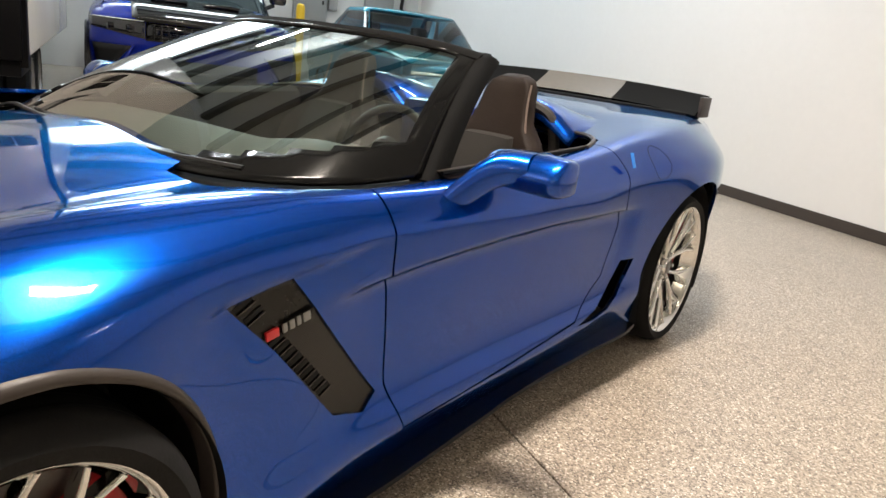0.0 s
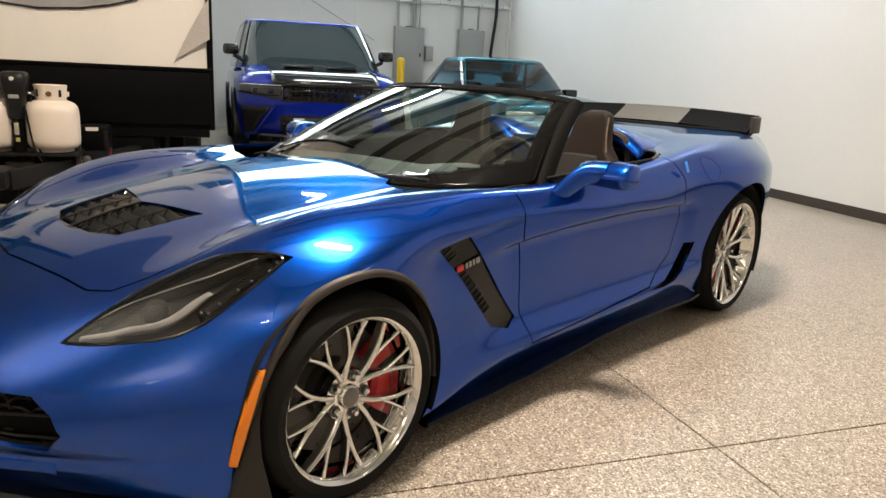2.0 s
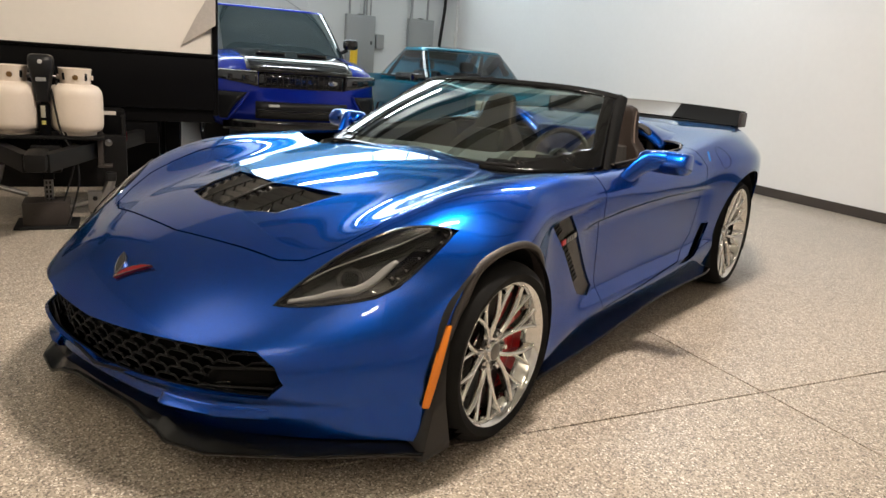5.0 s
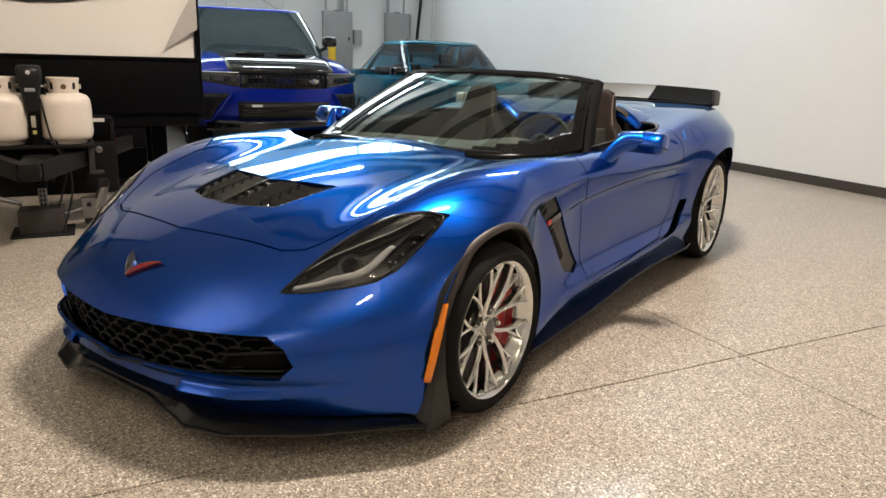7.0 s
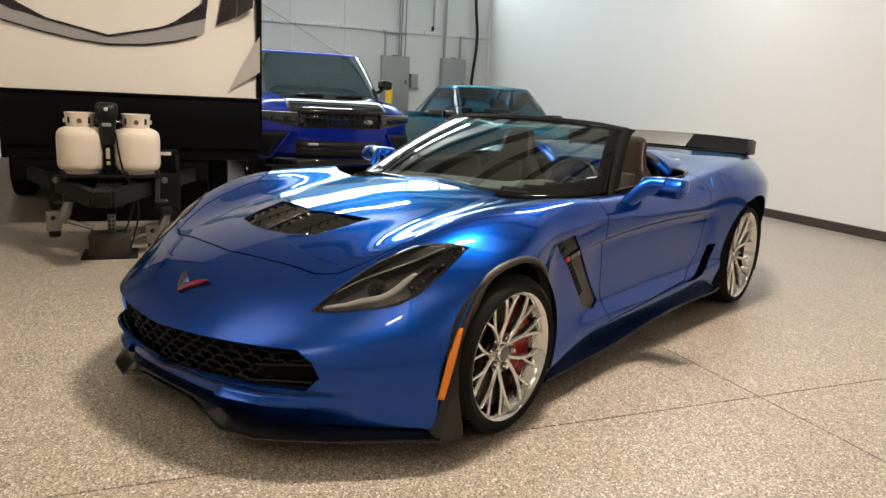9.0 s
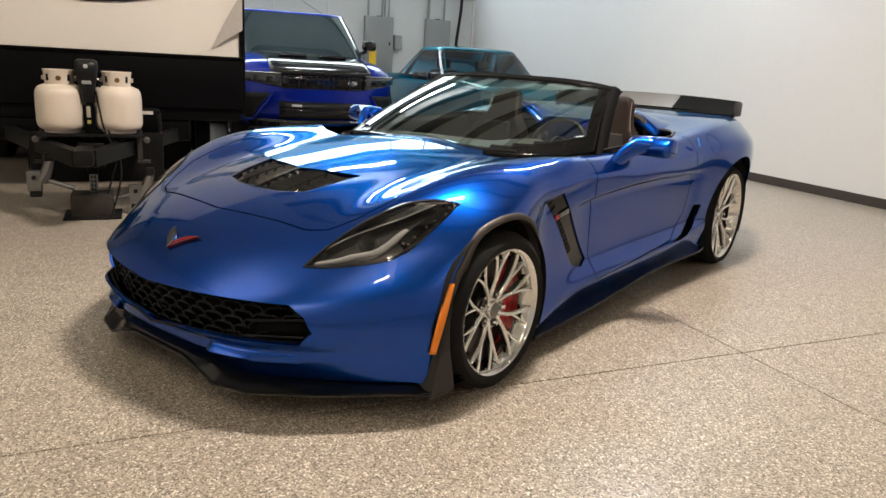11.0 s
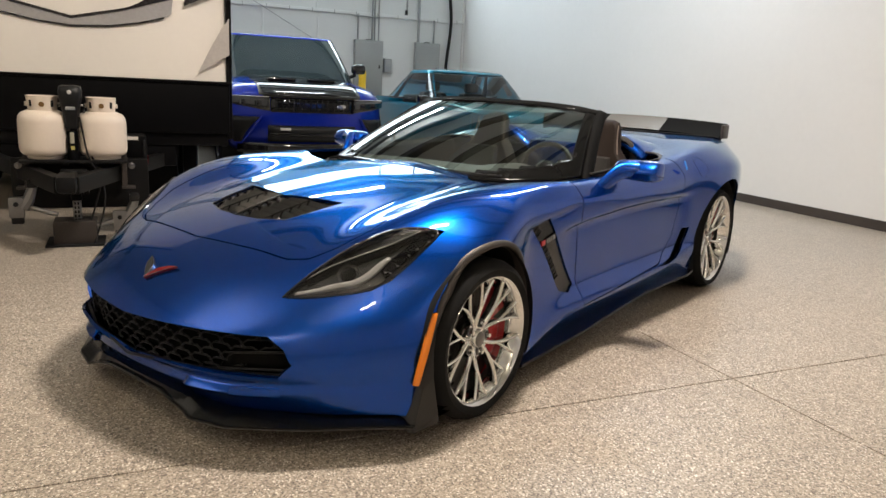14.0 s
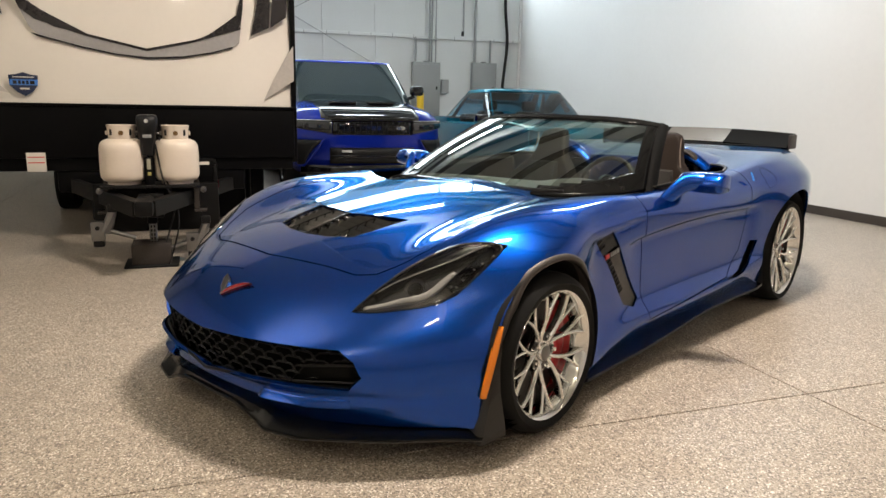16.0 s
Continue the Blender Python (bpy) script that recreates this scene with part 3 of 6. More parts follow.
    def take(keys, mirror, flip=False, inset=0.0):
        out = bmesh.new()
        made = {}
        for key in keys:
            for f in regions.get(key, []):
                for sx in ((1, -1) if mirror else ((-1,) if flip else (1,))):
                    vs = []
                    for v in (f.verts if sx > 0 else reversed(f.verts)):
                        k = (v.index, sx if v.co.x > 1e-4 else 1)
                        if k not in made:
                            p = v.co - v.normal * inset
                            made[k] = out.verts.new((p.x * sx if v.co.x > 1e-4 else 0.0, p.y, p.z))
                        vs.append(made[k])
                    try:
                        out.faces.new(vs)
                    except ValueError:
                        pass
        return out

    bm.normal_update()
    bm.verts.index_update()
    up = sum(1 for f in regions["hood"] if f.normal.z > 0)
    if up < len(regions["hood"]) / 2:
        bmesh.ops.reverse_faces(bm, faces=bm.faces)
        bm.normal_update()

    def panel(name, sheet_, mat, label="", thick=0.012):
        """A body panel: the sheet with its edges turned in, shaded by the unbroken body's own normals."""
        sheet_.normal_update()
        sheet_.verts.index_update()
        count = len(sheet_.verts)
        normals = []
        for v in sheet_.verts:
            flip = v.co.x < 0
            n = smooth_normal(Vector((abs(v.co.x), v.co.y, v.co.z)))
            normals.append(Vector((-n.x, n.y, n.z)) if flip else n)
        rims = []
        for e in [e for e in sheet_.edges if len(e.link_faces) == 1]:
            a, b = e.verts
            if abs(a.co.x) < 1e-4 and abs(b.co.x) < 1e-4:
                continue
            rims.append((a.index, b.index, a.co.copy(), b.co.copy()))
        sheet_.verts.index_update()
        for ia, ib, pa, pb in rims:
            na, nb = normals[ia] * thick, normals[ib] * thick
            sheet_.faces.new([sheet_.verts.new(p) for p in (pa, pb, pb - nb, pa - na)])
        ob = part(name, sheet_, mat, car, label, angle=180)
        normals += [Vector((0, 0, 0))] * (len(ob.data.vertices) - count)
        ob.data.normals_split_custom_set_from_vertices(normals)
        return ob

    panel("hood", take(["hood"], True), BLUE)
    panel("front_bumper", take(["bumper"], True), BLUE)
    panel("rear_body", take(["tail"], True), BLUE)
    for flip in (False, True):
        panel("front_fender", take(["fender"], False, flip), BLUE)
        panel("door", take(["door"], False, flip), BLUE)
    part("inner_shell", take(["hood", "bumper", "tail", "fender", "door", "trim", "gap"], True, inset=0.018), DARK, car, "black structure under the panels")
    shells = {"headlight": [take(["headlight"], False, fl) for fl in (False, True)], "headlight_bed": [take(["headlight"], False, fl, 0.03) for fl in (False, True)],
              "sidevent": [take(["sidevent"], False, fl, 0.007) for fl in (False, True)]}
    bm.free()
    return car, shells


roadster, SHELLS = build_convertible()
for sh in SHELLS["headlight_bed"]:
    part("headlight_bed", sh, LAMPBED, roadster, "black headlight inside")
for sh in SHELLS["headlight"]:
    part("headlight_lens", sh, GLASSLIGHT, roadster, "smoked clear headlight cover").visible_shadow = False
for sh in SHELLS["sidevent"]:
    part("fender_vent", sh, CARBON, roadster, "black fender vent insert")


def spread(knots, n):
    """n points evenly along a rounded line through knots."""
    k = np.array(knots, float)
    d = np.concatenate([[0], np.cumsum(np.linalg.norm(np.diff(k, axis=0), axis=1))])
    t = np.linspace(0, d[-1], n)
    pts = np.stack([np.interp(t, d, k[:, c]) for c in range(k.shape[1])], 1)
    for _ in range(max(2, n // 6)):
        pts[1:-1] = 0.25 * pts[:-2] + 0.5 * pts[1:-1] + 0.25 * pts[2:]
    return pts


def both(knots):
    """Mirror a line that starts on the centre."""
    k = [tuple(p) for p in knots]
    return [(-p[0], *p[1:]) for p in k[:0:-1]] + k


def skin(name, points, mat, parent, label="", thick=0.006):
    ob = part(name, grid_mesh(points), mat, parent, label, angle=50)
    s = ob.modifiers.new("thickness", "SOLIDIFY")
    s.thickness, s.offset = thick, 0
    return ob


# windscreen, its black border, pillars and header
def build_windscreen(car):
    low = spread(both([(0, 0.60, 0.795), (0.25, 0.605, 0.795), (0.45, 0.64, 0.79), (0.62, 0.74, 0.795), (0.71, 0.90, 0.80), (0.745, 1.08, 0.812)]), 61)
    high = spread(both([(0, 1.385, 1.150), (0.30, 1.41, 1.146), (0.48, 1.455, 1.134), (0.585, 1.51, 1.112)]), 61)
    rows = []
    for v in np.linspace(0, 1, 33):
        row = low * (1 - v) + high * v
        row[:, 2] += 0.020 * math.sin(math.pi * v)
        row[:, 1] -= 0.012 * math.sin(math.pi * v)
        rows.append(row)
    rows = np.array(rows)
    # u 5..55 and v above the border are clear, the rest is printed black
    part("windscreen_glass", grid_mesh(rows[1:31, 2:58]), GLASS, car, "clear laminated windscreen glass").visible_shadow = False
    border = bmesh.new()
    grid = [[border.verts.new(p) for p in row] for row in rows]
    for i in range(32):
        for j in range(60):
            if not (2 + 6 * max(0.0, abs(j - 29.5) / 30 - 0.4) / 0.6 <= i < 30 and 2 <= j < 57):
                border.faces.new((grid[i][j], grid[i][j + 1], grid[i + 1][j + 1], grid[i + 1][j]))
    for v in [v for v in border.verts if not v.link_faces]:
        border.verts.remove(v)
    b = part("windscreen_border", border, FRIT, car, "black printed windscreen border")
    s = b.modifiers.new("thickness", "SOLIDIFY")
    s.thickness, s.offset = 0.007, 0
    for sx in (1, -1):
        pts = [(sx * (low[-1][0] * (1 - v) + high[-1][0] * v + 0.012), low[-1][1] * (1 - v) + high[-1][1] * v + 0.015 - 0.012 * math.sin(math.pi * v), low[-1][2] * (1 - v) + high[-1][2] * v + 0.020 * math.sin(math.pi * v)) for v in np.linspace(-0.04, 1.0, 14)]
        bm = bmesh.new()
        prev = None
        for p in pts:
            x, y, z = p
            ringv = [bm.verts.new(q) for q in ((x - sx * 0.055, y - 0.012, z + 0.006), (x, y - 0.004, z + 0.012), (x + sx * 0.016, y + 0.025, z), (x + sx * 0.008, y + 0.062, z - 0.012), (x - sx * 0.035, y + 0.05, z - 0.03))]
            if prev:
                for k in range(5):
                    bm.faces.new((prev[k], prev[(k + 1) % 5], ringv[(k + 1) % 5], ringv[k]))
            else:
                bm.faces.new(ringv)
            prev = ringv
        bm.faces.new(prev)
        bmesh.ops.recalc_face_normals(bm, faces=bm.faces)
        part("windscreen_pillar", bm, MATTE, car, "black windscreen pillar", angle=60)
    bm = bmesh.new()
    prev = None
    for x, y, z in high:
        ringv = [bm.verts.new(q) for q in ((x * 1.02, y - 0.030, z - 0.008), (x * 1.02, y - 0.012, z + 0.006), (x * 1.02, y + 0.025, z + 0.006), (x * 1.02, y + 0.055, z - 0.006), (x * 1.02, y + 0.05, z - 0.028), (x * 1.02, y - 0.02, z - 0.03))]
        if prev:
            for k in range(6):
                bm.faces.new((prev[k], prev[(k + 1) % 6], ringv[(k + 1) % 6], ringv[k]))
        else:
            bm.faces.new(ringv)
        prev = ringv
    bm.faces.new(prev)
    bmesh.ops.recalc_face_normals(bm, faces=bm.faces)
    part("windscreen_header", bm, MATTE, car, "black windscreen header rail", angle=60)
    # cowl panel below the glass, with the wiper arm
    cow = []
    for dy, dz in ((-0.10, -0.05), (-0.02, -0.018), (0.03, -0.006)):
        cow.append([(x * (1.03 if dy < 0 else 1.0), y + dy, z + dz) for x, y, z in low])
    skin("cowl_panel", np.array(cow), MATTE, car, "black cowl panel")
    for pts in ([(-0.56, 0.66, 0.795), (-0.53, 0.68, 0.812), (-0.30, 0.635, 0.815), (0.0, 0.625, 0.815)], [(0.02, 0.60, 0.80), (0.06, 0.63, 0.812), (0.30, 0.645, 0.812), (0.52, 0.715, 0.815)]):
        part("wiper_arm", tube(spread(pts, 14), 0.007, 6), BLACK, car, "black wiper arm")


build_windscreen(roadster)


# wheels
def build_wheel(parent, r, rim, width, red):
    """A wheel round the x axis with its face towards +x, at the origin of its parent Empty."""
    w = new("wheel")
    w.parent = parent
    half = width / 2
    tyre = part("tyre", lathe([(rim + 0.002, -half + 0.02), (rim + 0.03, -half), (r - 0.03, -half), (r - 0.008, -half + 0.018), (r, -half + 0.045), (r, half - 0.045), (r - 0.008, half - 0.02), (r - 0.028, half - 0.004), (rim + 0.030, half), (rim + 0.012, half - 0.004), (rim + 0.001, half - 0.012)], "X", 72, None, False), RUBBER, w, "black low-profile tyre")
    for g in (-0.07, -0.025, 0.025, 0.07):
        part("tread_groove", lathe([(r + 0.0006, g - 0.004), (r + 0.0008, g), (r + 0.0006, g + 0.004)], "X", 72, None, False), DARK, tyre)
    face = half - 0.012
    part("rim", lathe([(rim - 0.035, -half + 0.02), (rim - 0.03, face - 0.07), (rim - 0.022, face - 0.045), (rim - 0.012, face - 0.018), (rim - 0.006, face - 0.002), (rim + 0.003, face + 0.004), (rim + 0.006, face), (rim + 0.004, face - 0.02), (rim + 0.0, face - 0.05), (rim - 0.002, -half + 0.015)], "X", 72, None, False), CHROME, w, "polished chrome rim", angle=60)
    hubx = face - 0.045
    bm = bmesh.new()
    for k in range(5):
        mid = 2 * math.pi * k / 5
        # a pair of arms leaves the hub on either side of each bolt, and every arm forks towards the rim
        for s in (-1, 1):
            for leg in (0, 1):
                prev = None
                for t in np.linspace(0 if leg == 0 else 0.40, 1, 10):
                    rad = 0.048 + (rim - 0.012 - 0.048) * t
                    fork = max(0.0, t - 0.40) / 0.60
                    ang = mid + s * (0.50 - 0.36 * min(t, 0.40) + (0.11 if leg else -0.20) * fork)
                    wid = (0.0105 - 0.004 * t) * (1 - 0.25 * leg)
                    x = hubx + 0.012 * math.sin(math.pi * t) + 0.036 * t ** 2 - 0.002 * leg
                    e = Vector((0, math.cos(ang), math.sin(ang)))
                    f = Vector((0, -math.sin(ang), math.cos(ang)))
                    c = e * rad
                    ringv = [bm.verts.new(c + f * u + Vector((xx, 0, 0))) for u, xx in ((-wid * 1.1, x - 0.032), (-wid, x - 0.012), (-wid * 0.72, x - 0.003), (-wid * 0.2, x), (wid * 0.2, x), (wid * 0.72, x - 0.003), (wid, x - 0.012), (wid * 1.1, x - 0.032))]
                    if prev:
                        for q in range(8):
                            bm.faces.new((prev[q], prev[(q + 1) % 8], ringv[(q + 1) % 8], ringv[q]))
                    else:
                        bm.faces.new(ringv)
                    prev = ringv
                bm.faces.new(prev)
    bmesh.ops.recalc_face_normals(bm, faces=bm.faces)
    part("spokes", bm, CHROME, w, "chrome split spokes", angle=70)
    part("hub", lathe([(0.0, hubx + 0.012), (0.030, hubx + 0.012), (0.034, hubx + 0.008), (0.036, hubx - 0.002), (0.075, hubx - 0.004), (0.08, hubx - 0.03), (0.0, hubx - 0.03)], "X", 40), CHROME, w)
    part("centre_cap", lathe([(0.0, hubx + 0.0145), (0.026, hubx + 0.0145), (0.029, hubx + 0.0125)], "X", 28), worn("cap_grey", (0.16, 0.155, 0.15), 0.35, 0.5), w, "grey centre cap")
    for k in range(5):
        a = 2 * math.pi * k / 5
        part("lug_nut", lathe([(0.0, hubx + 0.016), (0.008, hubx + 0.016), (0.0105, hubx + 0.008), (0.011, hubx - 0.02)], "X", 6, pose(0, 0.058 * math.cos(a), 0.058 * math.sin(a))), CHROME, w)
        part("nut_seat", lathe([(0.011, hubx - 0.001), (0.017, hubx + 0.001), (0.018, hubx - 0.02)], "X", 16, pose(0, 0.058 * math.cos(a), 0.058 * math.sin(a)), False), IRON, w)
    disc = part("brake_disc", lathe([(0.09, hubx - 0.085), (0.193, hubx - 0.085), (0.195, hubx - 0.100), (0.193, hubx - 0.117), (0.09, hubx - 0.117)], "X", 64, None, False), IRON, w, "drilled iron brake disc")
    # dark discs laid on the uncut iron stand for shade in the drilled holes
    for k in range(24):
        a = 2 * math.pi * k / 24
        rad = 0.125 + 0.025 * (k % 3)
        part("drill_hole", lathe([(0.0, hubx - 0.0835), (0.004, hubx - 0.0835), (0.004, hubx - 0.0845)], "X", 6, pose(0, rad * math.cos(a), rad * math.sin(a))), DARK, disc)
    part("disc_bell", lathe([(0.0, hubx - 0.05), (0.085, hubx - 0.052), (0.092, hubx - 0.09)], "X", 40), IRON, w)
    part("barrel", lathe([(rim - 0.036, -half + 0.03), (rim - 0.044, -half + 0.12), (rim - 0.030, face - 0.09), (rim - 0.034, face - 0.06)], "X", 60, None, False), CHROME, w, "bright inner rim barrel")
    # caliper: an arc of red body over the disc
    bm = bmesh.new()
    prev = None
    for t in np.linspace(-0.62, 0.62, 15):
        bulk = 1 - 0.25 * abs(t) / 0.62
        e = Vector((0, math.cos(t), math.sin(t)))
        ringv = [bm.verts.new(e * rad + Vector((x, 0, 0))) for rad, x in ((0.13, hubx - 0.05), (0.145, hubx - 0.036), (0.185, hubx - 0.034 - 0.008 * (1 - bulk)), (0.213, hubx - 0.048), (0.222, hubx - 0.09), (0.205, hubx - 0.15), (0.13, hubx - 0.14), (0.125, hubx - 0.08))]
        if prev:
            for q in range(8):
                bm.faces.new((prev[q], prev[(q + 1) % 8], ringv[(q + 1) % 8], ringv[q]))
        else:
            bm.faces.new(ringv)
        prev = ringv
    bm.faces.new(prev)
    bmesh.ops.recalc_face_normals(bm, faces=bm.faces)
    if red > 0:
        bmesh.ops.transform(bm, matrix=pose(0, 0, 0, 0 if red == 1 else 165), verts=bm.verts)
    part("brake_caliper", bm, RED, w, "red painted brake caliper")
    return w


def place_wheels(car):
    for hub, r, rim, width, x in ((FRONT_HUB, 0.303, 0.240, 0.27, 0.958), (REAR_HUB, 0.325, 0.275, 0.36, 0.950)):
        w = build_wheel(car, r, rim, width, 1 if hub is FRONT_HUB else 2)
        w.location = (x - width / 2, hub[0], hub[1])
        w["label"] = "chrome split-spoke wheel with red brake caliper"
        other = copy_thing(w, pose(-(x - width / 2), hub[0], hub[1], 0, 0, 180))
        other.parent = car


place_wheels(roadster)


# wheel wells and the dark underside
def build_underside(car):
    for hub, r, x0, x1 in ((FRONT_HUB, 0.352, 0.55, 0.955), (REAR_HUB, 0.388, 0.50, 0.965)):
        for sx in (1, -1):
            bm = bmesh.new()
            rows = []
            for t in np.linspace(-0.42, math.pi + 0.42, 40):
                rows.append([(sx * x, hub[0] + r * math.cos(t), max(hub[1] + r * math.sin(t), 0.16)) for x in (x0, x0 + 0.1, x1 - 0.03, x1 - 0.03)])
            bm = grid_mesh(np.array(rows))
            fan = [bm.verts.new((sx * x0, hub[0] + r * math.cos(t), max(hub[1] + r * math.sin(t), 0.16))) for t in np.linspace(-0.42, math.pi + 0.42, 40)]
            bm.faces.new(fan)
            bmesh.ops.recalc_face_normals(bm, faces=bm.faces)
            part("wheel_well", bm, DARK, car, "black wheel well liner")
    part("underbody", box(-0.80, 0.80, 0.40, 2.30, 0.12, 0.20, 0.02), DARK, car, "black underbody")
    part("engine_bay_tray", box(-0.58, 0.58, -0.46, 0.40, 0.13, 0.18, 0.02), DARK, car, "black undertray")
    part("tail_floor", box(-0.60, 0.60, 2.30, 3.35, 0.2, 0.26, 0.02), DARK, car, "black tail floor")
    edge = across([np.array([fx(3.5), 3.5, fz(3.5)]) for start, fx, fz in LINES])[STEP:]
    rows = [[(x * u, 3.498 + 0.03 * (1 - u * u) * math.sin(math.pi * k / len(edge)), z) for u in np.linspace(-1, 1, 15)] for k, (x, _, z) in enumerate(edge)]
    skin("rear_fascia", np.array(rows), BLUE, car, "blue rear fascia", 0.006)


build_underside(roadster)


# splitter, skirts and flaps
SPLITTER = worn("gloss_black_lip", (0.003, 0.003, 0.0032), 0.22, scale=10, spread=0.25, bump=0.02, Specular_IOR_Level=0.2)
FLAP = worn("dark_grey_plastic", (0.022, 0.021, 0.020), 0.5, scale=20, spread=0.2, bump=0.1, Specular_IOR_Level=0.3)


def nose_y(x):
    return float(np.interp(abs(x), [0, 0.25, 0.48, 0.70, 0.84, 0.90], [-0.815, -0.80, -0.735, -0.56, -0.40, -0.33]))


def nose_at(x, z):
    """Where the fascia lies at a width and a height."""
    hit = SURFACE.ray_cast(Vector((abs(x), -2, z)), Vector((0, 1, 0)))[0]
    return hit.y if hit else nose_y(x)


def build_aero(car):
    xs = np.linspace(-0.945, 0.945, 121)
    prof, blue = [], []
    for x in xs:
        ax = abs(x)
        lip = float(np.interp(ax, [0, 0.16, 0.255, 0.335, 0.60, 0.945], [0.142, 0.138, 0.122, 0.090, 0.094, 0.106]))
        top = float(np.interp(ax, [0, 0.16, 0.270, 0.335, 0.60, 0.945], [0.160, 0.158, 0.153, 0.126, 0.117, 0.114]))
        y = float(np.interp(ax, [0, 0.25, 0.48, 0.70, 0.84, 0.90, 0.945], [-0.806, -0.795, -0.735, -0.57, -0.43, -0.38, -0.345]))
        out = float(np.interp(ax, [0, 0.17, 0.29, 0.34, 0.80, 0.945], [0.000, 0.002, 0.014, 0.028, 0.022, 0.018]))
        prof.append([(x, y + 0.22, lip - 0.004), (x, y - out + 0.014, lip - 0.007), (x, y - out, lip - 0.002), (x, y - out + 0.001, lip + 0.005), (x, y - out + 0.010, lip + 0.009), (x, y + 0.010, top), (x, y + 0.03, top + 0.006), (x, y + 0.20, top + 0.01)])
        if 0.285 < ax < 0.60:
            ledge = float(np.interp(ax, [0.285, 0.325, 0.42, 0.52, 0.60], [0.5, 1, 0.75, 0.3, 0]))
            yb, yl = nose_at(x, 0.215), nose_at(x, 0.178)
            blue.append((x, [(x, nose_at(x, 0.232) + 0.004, 0.234), (x, yb + 0.001 - 0.004 * ledge, 0.219), (x, yb - 0.024 * ledge + 0.002, 0.203), (x, yb - 0.018 * ledge + 0.004, 0.192), (x, yl + 0.010, 0.180)]))
    part("front_splitter", grid_mesh(np.array(prof)), SPLITTER, car, "gloss black front splitter", angle=40)
    part("splitter_edge", tube([(p[2][0], p[2][1] - 0.001, p[2][2]) for p in prof], 0.0020, 6), ARCH, car, "thin grey lower lip")
    for sx in (1, -1):
        rows = [r for x, r in blue if x * sx > 0]
        skin("fascia_shelf", np.array(rows), BLUE, car, "blue ledge on the lower fascia", 0.004)
    for sx in (1, -1):
        # deflector flap ahead of the front tyre
        rows = []
        for z in np.linspace(0.085, 0.45, 12):
            yf = float(np.interp(z, [0.085, 0.111, 0.344, 0.45], [-0.366, -0.362, -0.285, -0.246]))
            yb = float(np.interp(z, [0.085, 0.12, 0.25, 0.344, 0.45], [-0.236, -0.240, -0.268, -0.272, -0.238]))
            xo = float(np.interp(z, [0.085, 0.344, 0.45], [0.945, 0.938, 0.925]))
            rows.append([(sx * (xo - 0.12), yf + 0.02, z), (sx * (xo - 0.012), yf, z), (sx * (xo - 0.002), yf + 0.006, z), (sx * (xo + 0.004), yb - 0.004, z), (sx * (xo - 0.01), yb, z), (sx * (xo - 0.12), yb, z)])
        skin("tyre_deflector", np.array(rows), FLAP, car, "dark grey deflector ahead of the tyre", 0.004)
        # skirt blade along the sill
        rows = []
        for y in np.linspace(0.36, 2.262, 60):
            rise = float(np.interp(y, [0.36, 0.9, 1.3, 1.6, 2.0, 2.3], [0.095, 0.108, 0.130, 0.155, 0.165, 0.175]))
            out = float(np.interp(y, [0.36, 0.9, 1.4, 1.9, 2.15, 2.3], [0.915, 0.915, 0.912, 0.940, 0.965, 0.950]))
            rows.append([(sx * (out - 0.16), y, rise + 0.005), (sx * (out - 0.02), y, rise - 0.006), (sx * out, y, rise + 0.002), (sx * (out - 0.004), y, rise + 0.012), (sx * (out - 0.05), y, rise + 0.016), (sx * (out - 0.12), y, rise + 0.02)])
        part("side_skirt", grid_mesh(np.array(rows)), SPLITTER, car, "black side skirt", angle=40)
        # side marker
        rows = []
        for t in np.linspace(0, 1, 14):
            z = 0.241 + 0.231 * t
            y = -0.336 + 0.050 * t + 0.034 * t * t
            x = (body_x(-0.336, 0.241) or 0.90) * (1 - t) + (body_x(-0.255, 0.472) or 0.91) * t + 0.006 + 0.007 * math.sin(math.pi * t)
            w = 0.012 * math.sin(math.pi * (0.08 + 0.84 * t)) ** 0.4
            rows.append([(sx * (x - 0.002), y - w, z), (sx * (x + 0.006), y - w * 0.6, z), (sx * (x + 0.013), y + w * 0.6, z), (sx * (x + 0.006), y + w, z)])
        skin("side_marker", np.array(rows), AMBER, car, "orange side marker lamp", 0.006)
    # rear wing blade: dark ends, a grey middle
    def wing(x0, x1, n):
        rows = []
        for x in np.linspace(x0, x1, n):
            u = abs(x) / 0.76
            y = 3.47 - 0.10 * u ** 2 - 0.12 * max(0, u - 0.8)
            z = 1.062 - 0.022 * u ** 2
            rows.append([(x, y - 0.17, z - 0.095), (x, y - 0.12, z - 0.070), (x, y - 0.03, z - 0.020), (x, y - 0.004, z), (x, y + 0.004, z), (x, y + 0.01, z - 0.03), (x, y - 0.04, z - 0.075), (x, y - 0.14, z - 0.110)])
        bm = grid_mesh(np.array([r + r[:1] for r in rows]))
        for r in (rows[0], rows[-1]):
            bm.faces.new([bm.verts.new(p) for p in r])
        bmesh.ops.remove_doubles(bm, verts=bm.verts, dist=1e-5)
        bmesh.ops.recalc_face_normals(bm, faces=bm.faces)
        return bm

    spoiler = part("rear_spoiler", wing(-0.72, -0.241, 16), MATTE, car, "black raised rear spoiler")
    part("spoiler_blade", wing(0.241, 0.72, 16), MATTE, spoiler)
    part("spoiler_insert", wing(-0.24, 0.24, 16), worn("smoke_grey_insert", (0.13, 0.125, 0.115), 0.35, scale=8, spread=0.1, coat=0.3), spoiler, "smoke grey spoiler insert")
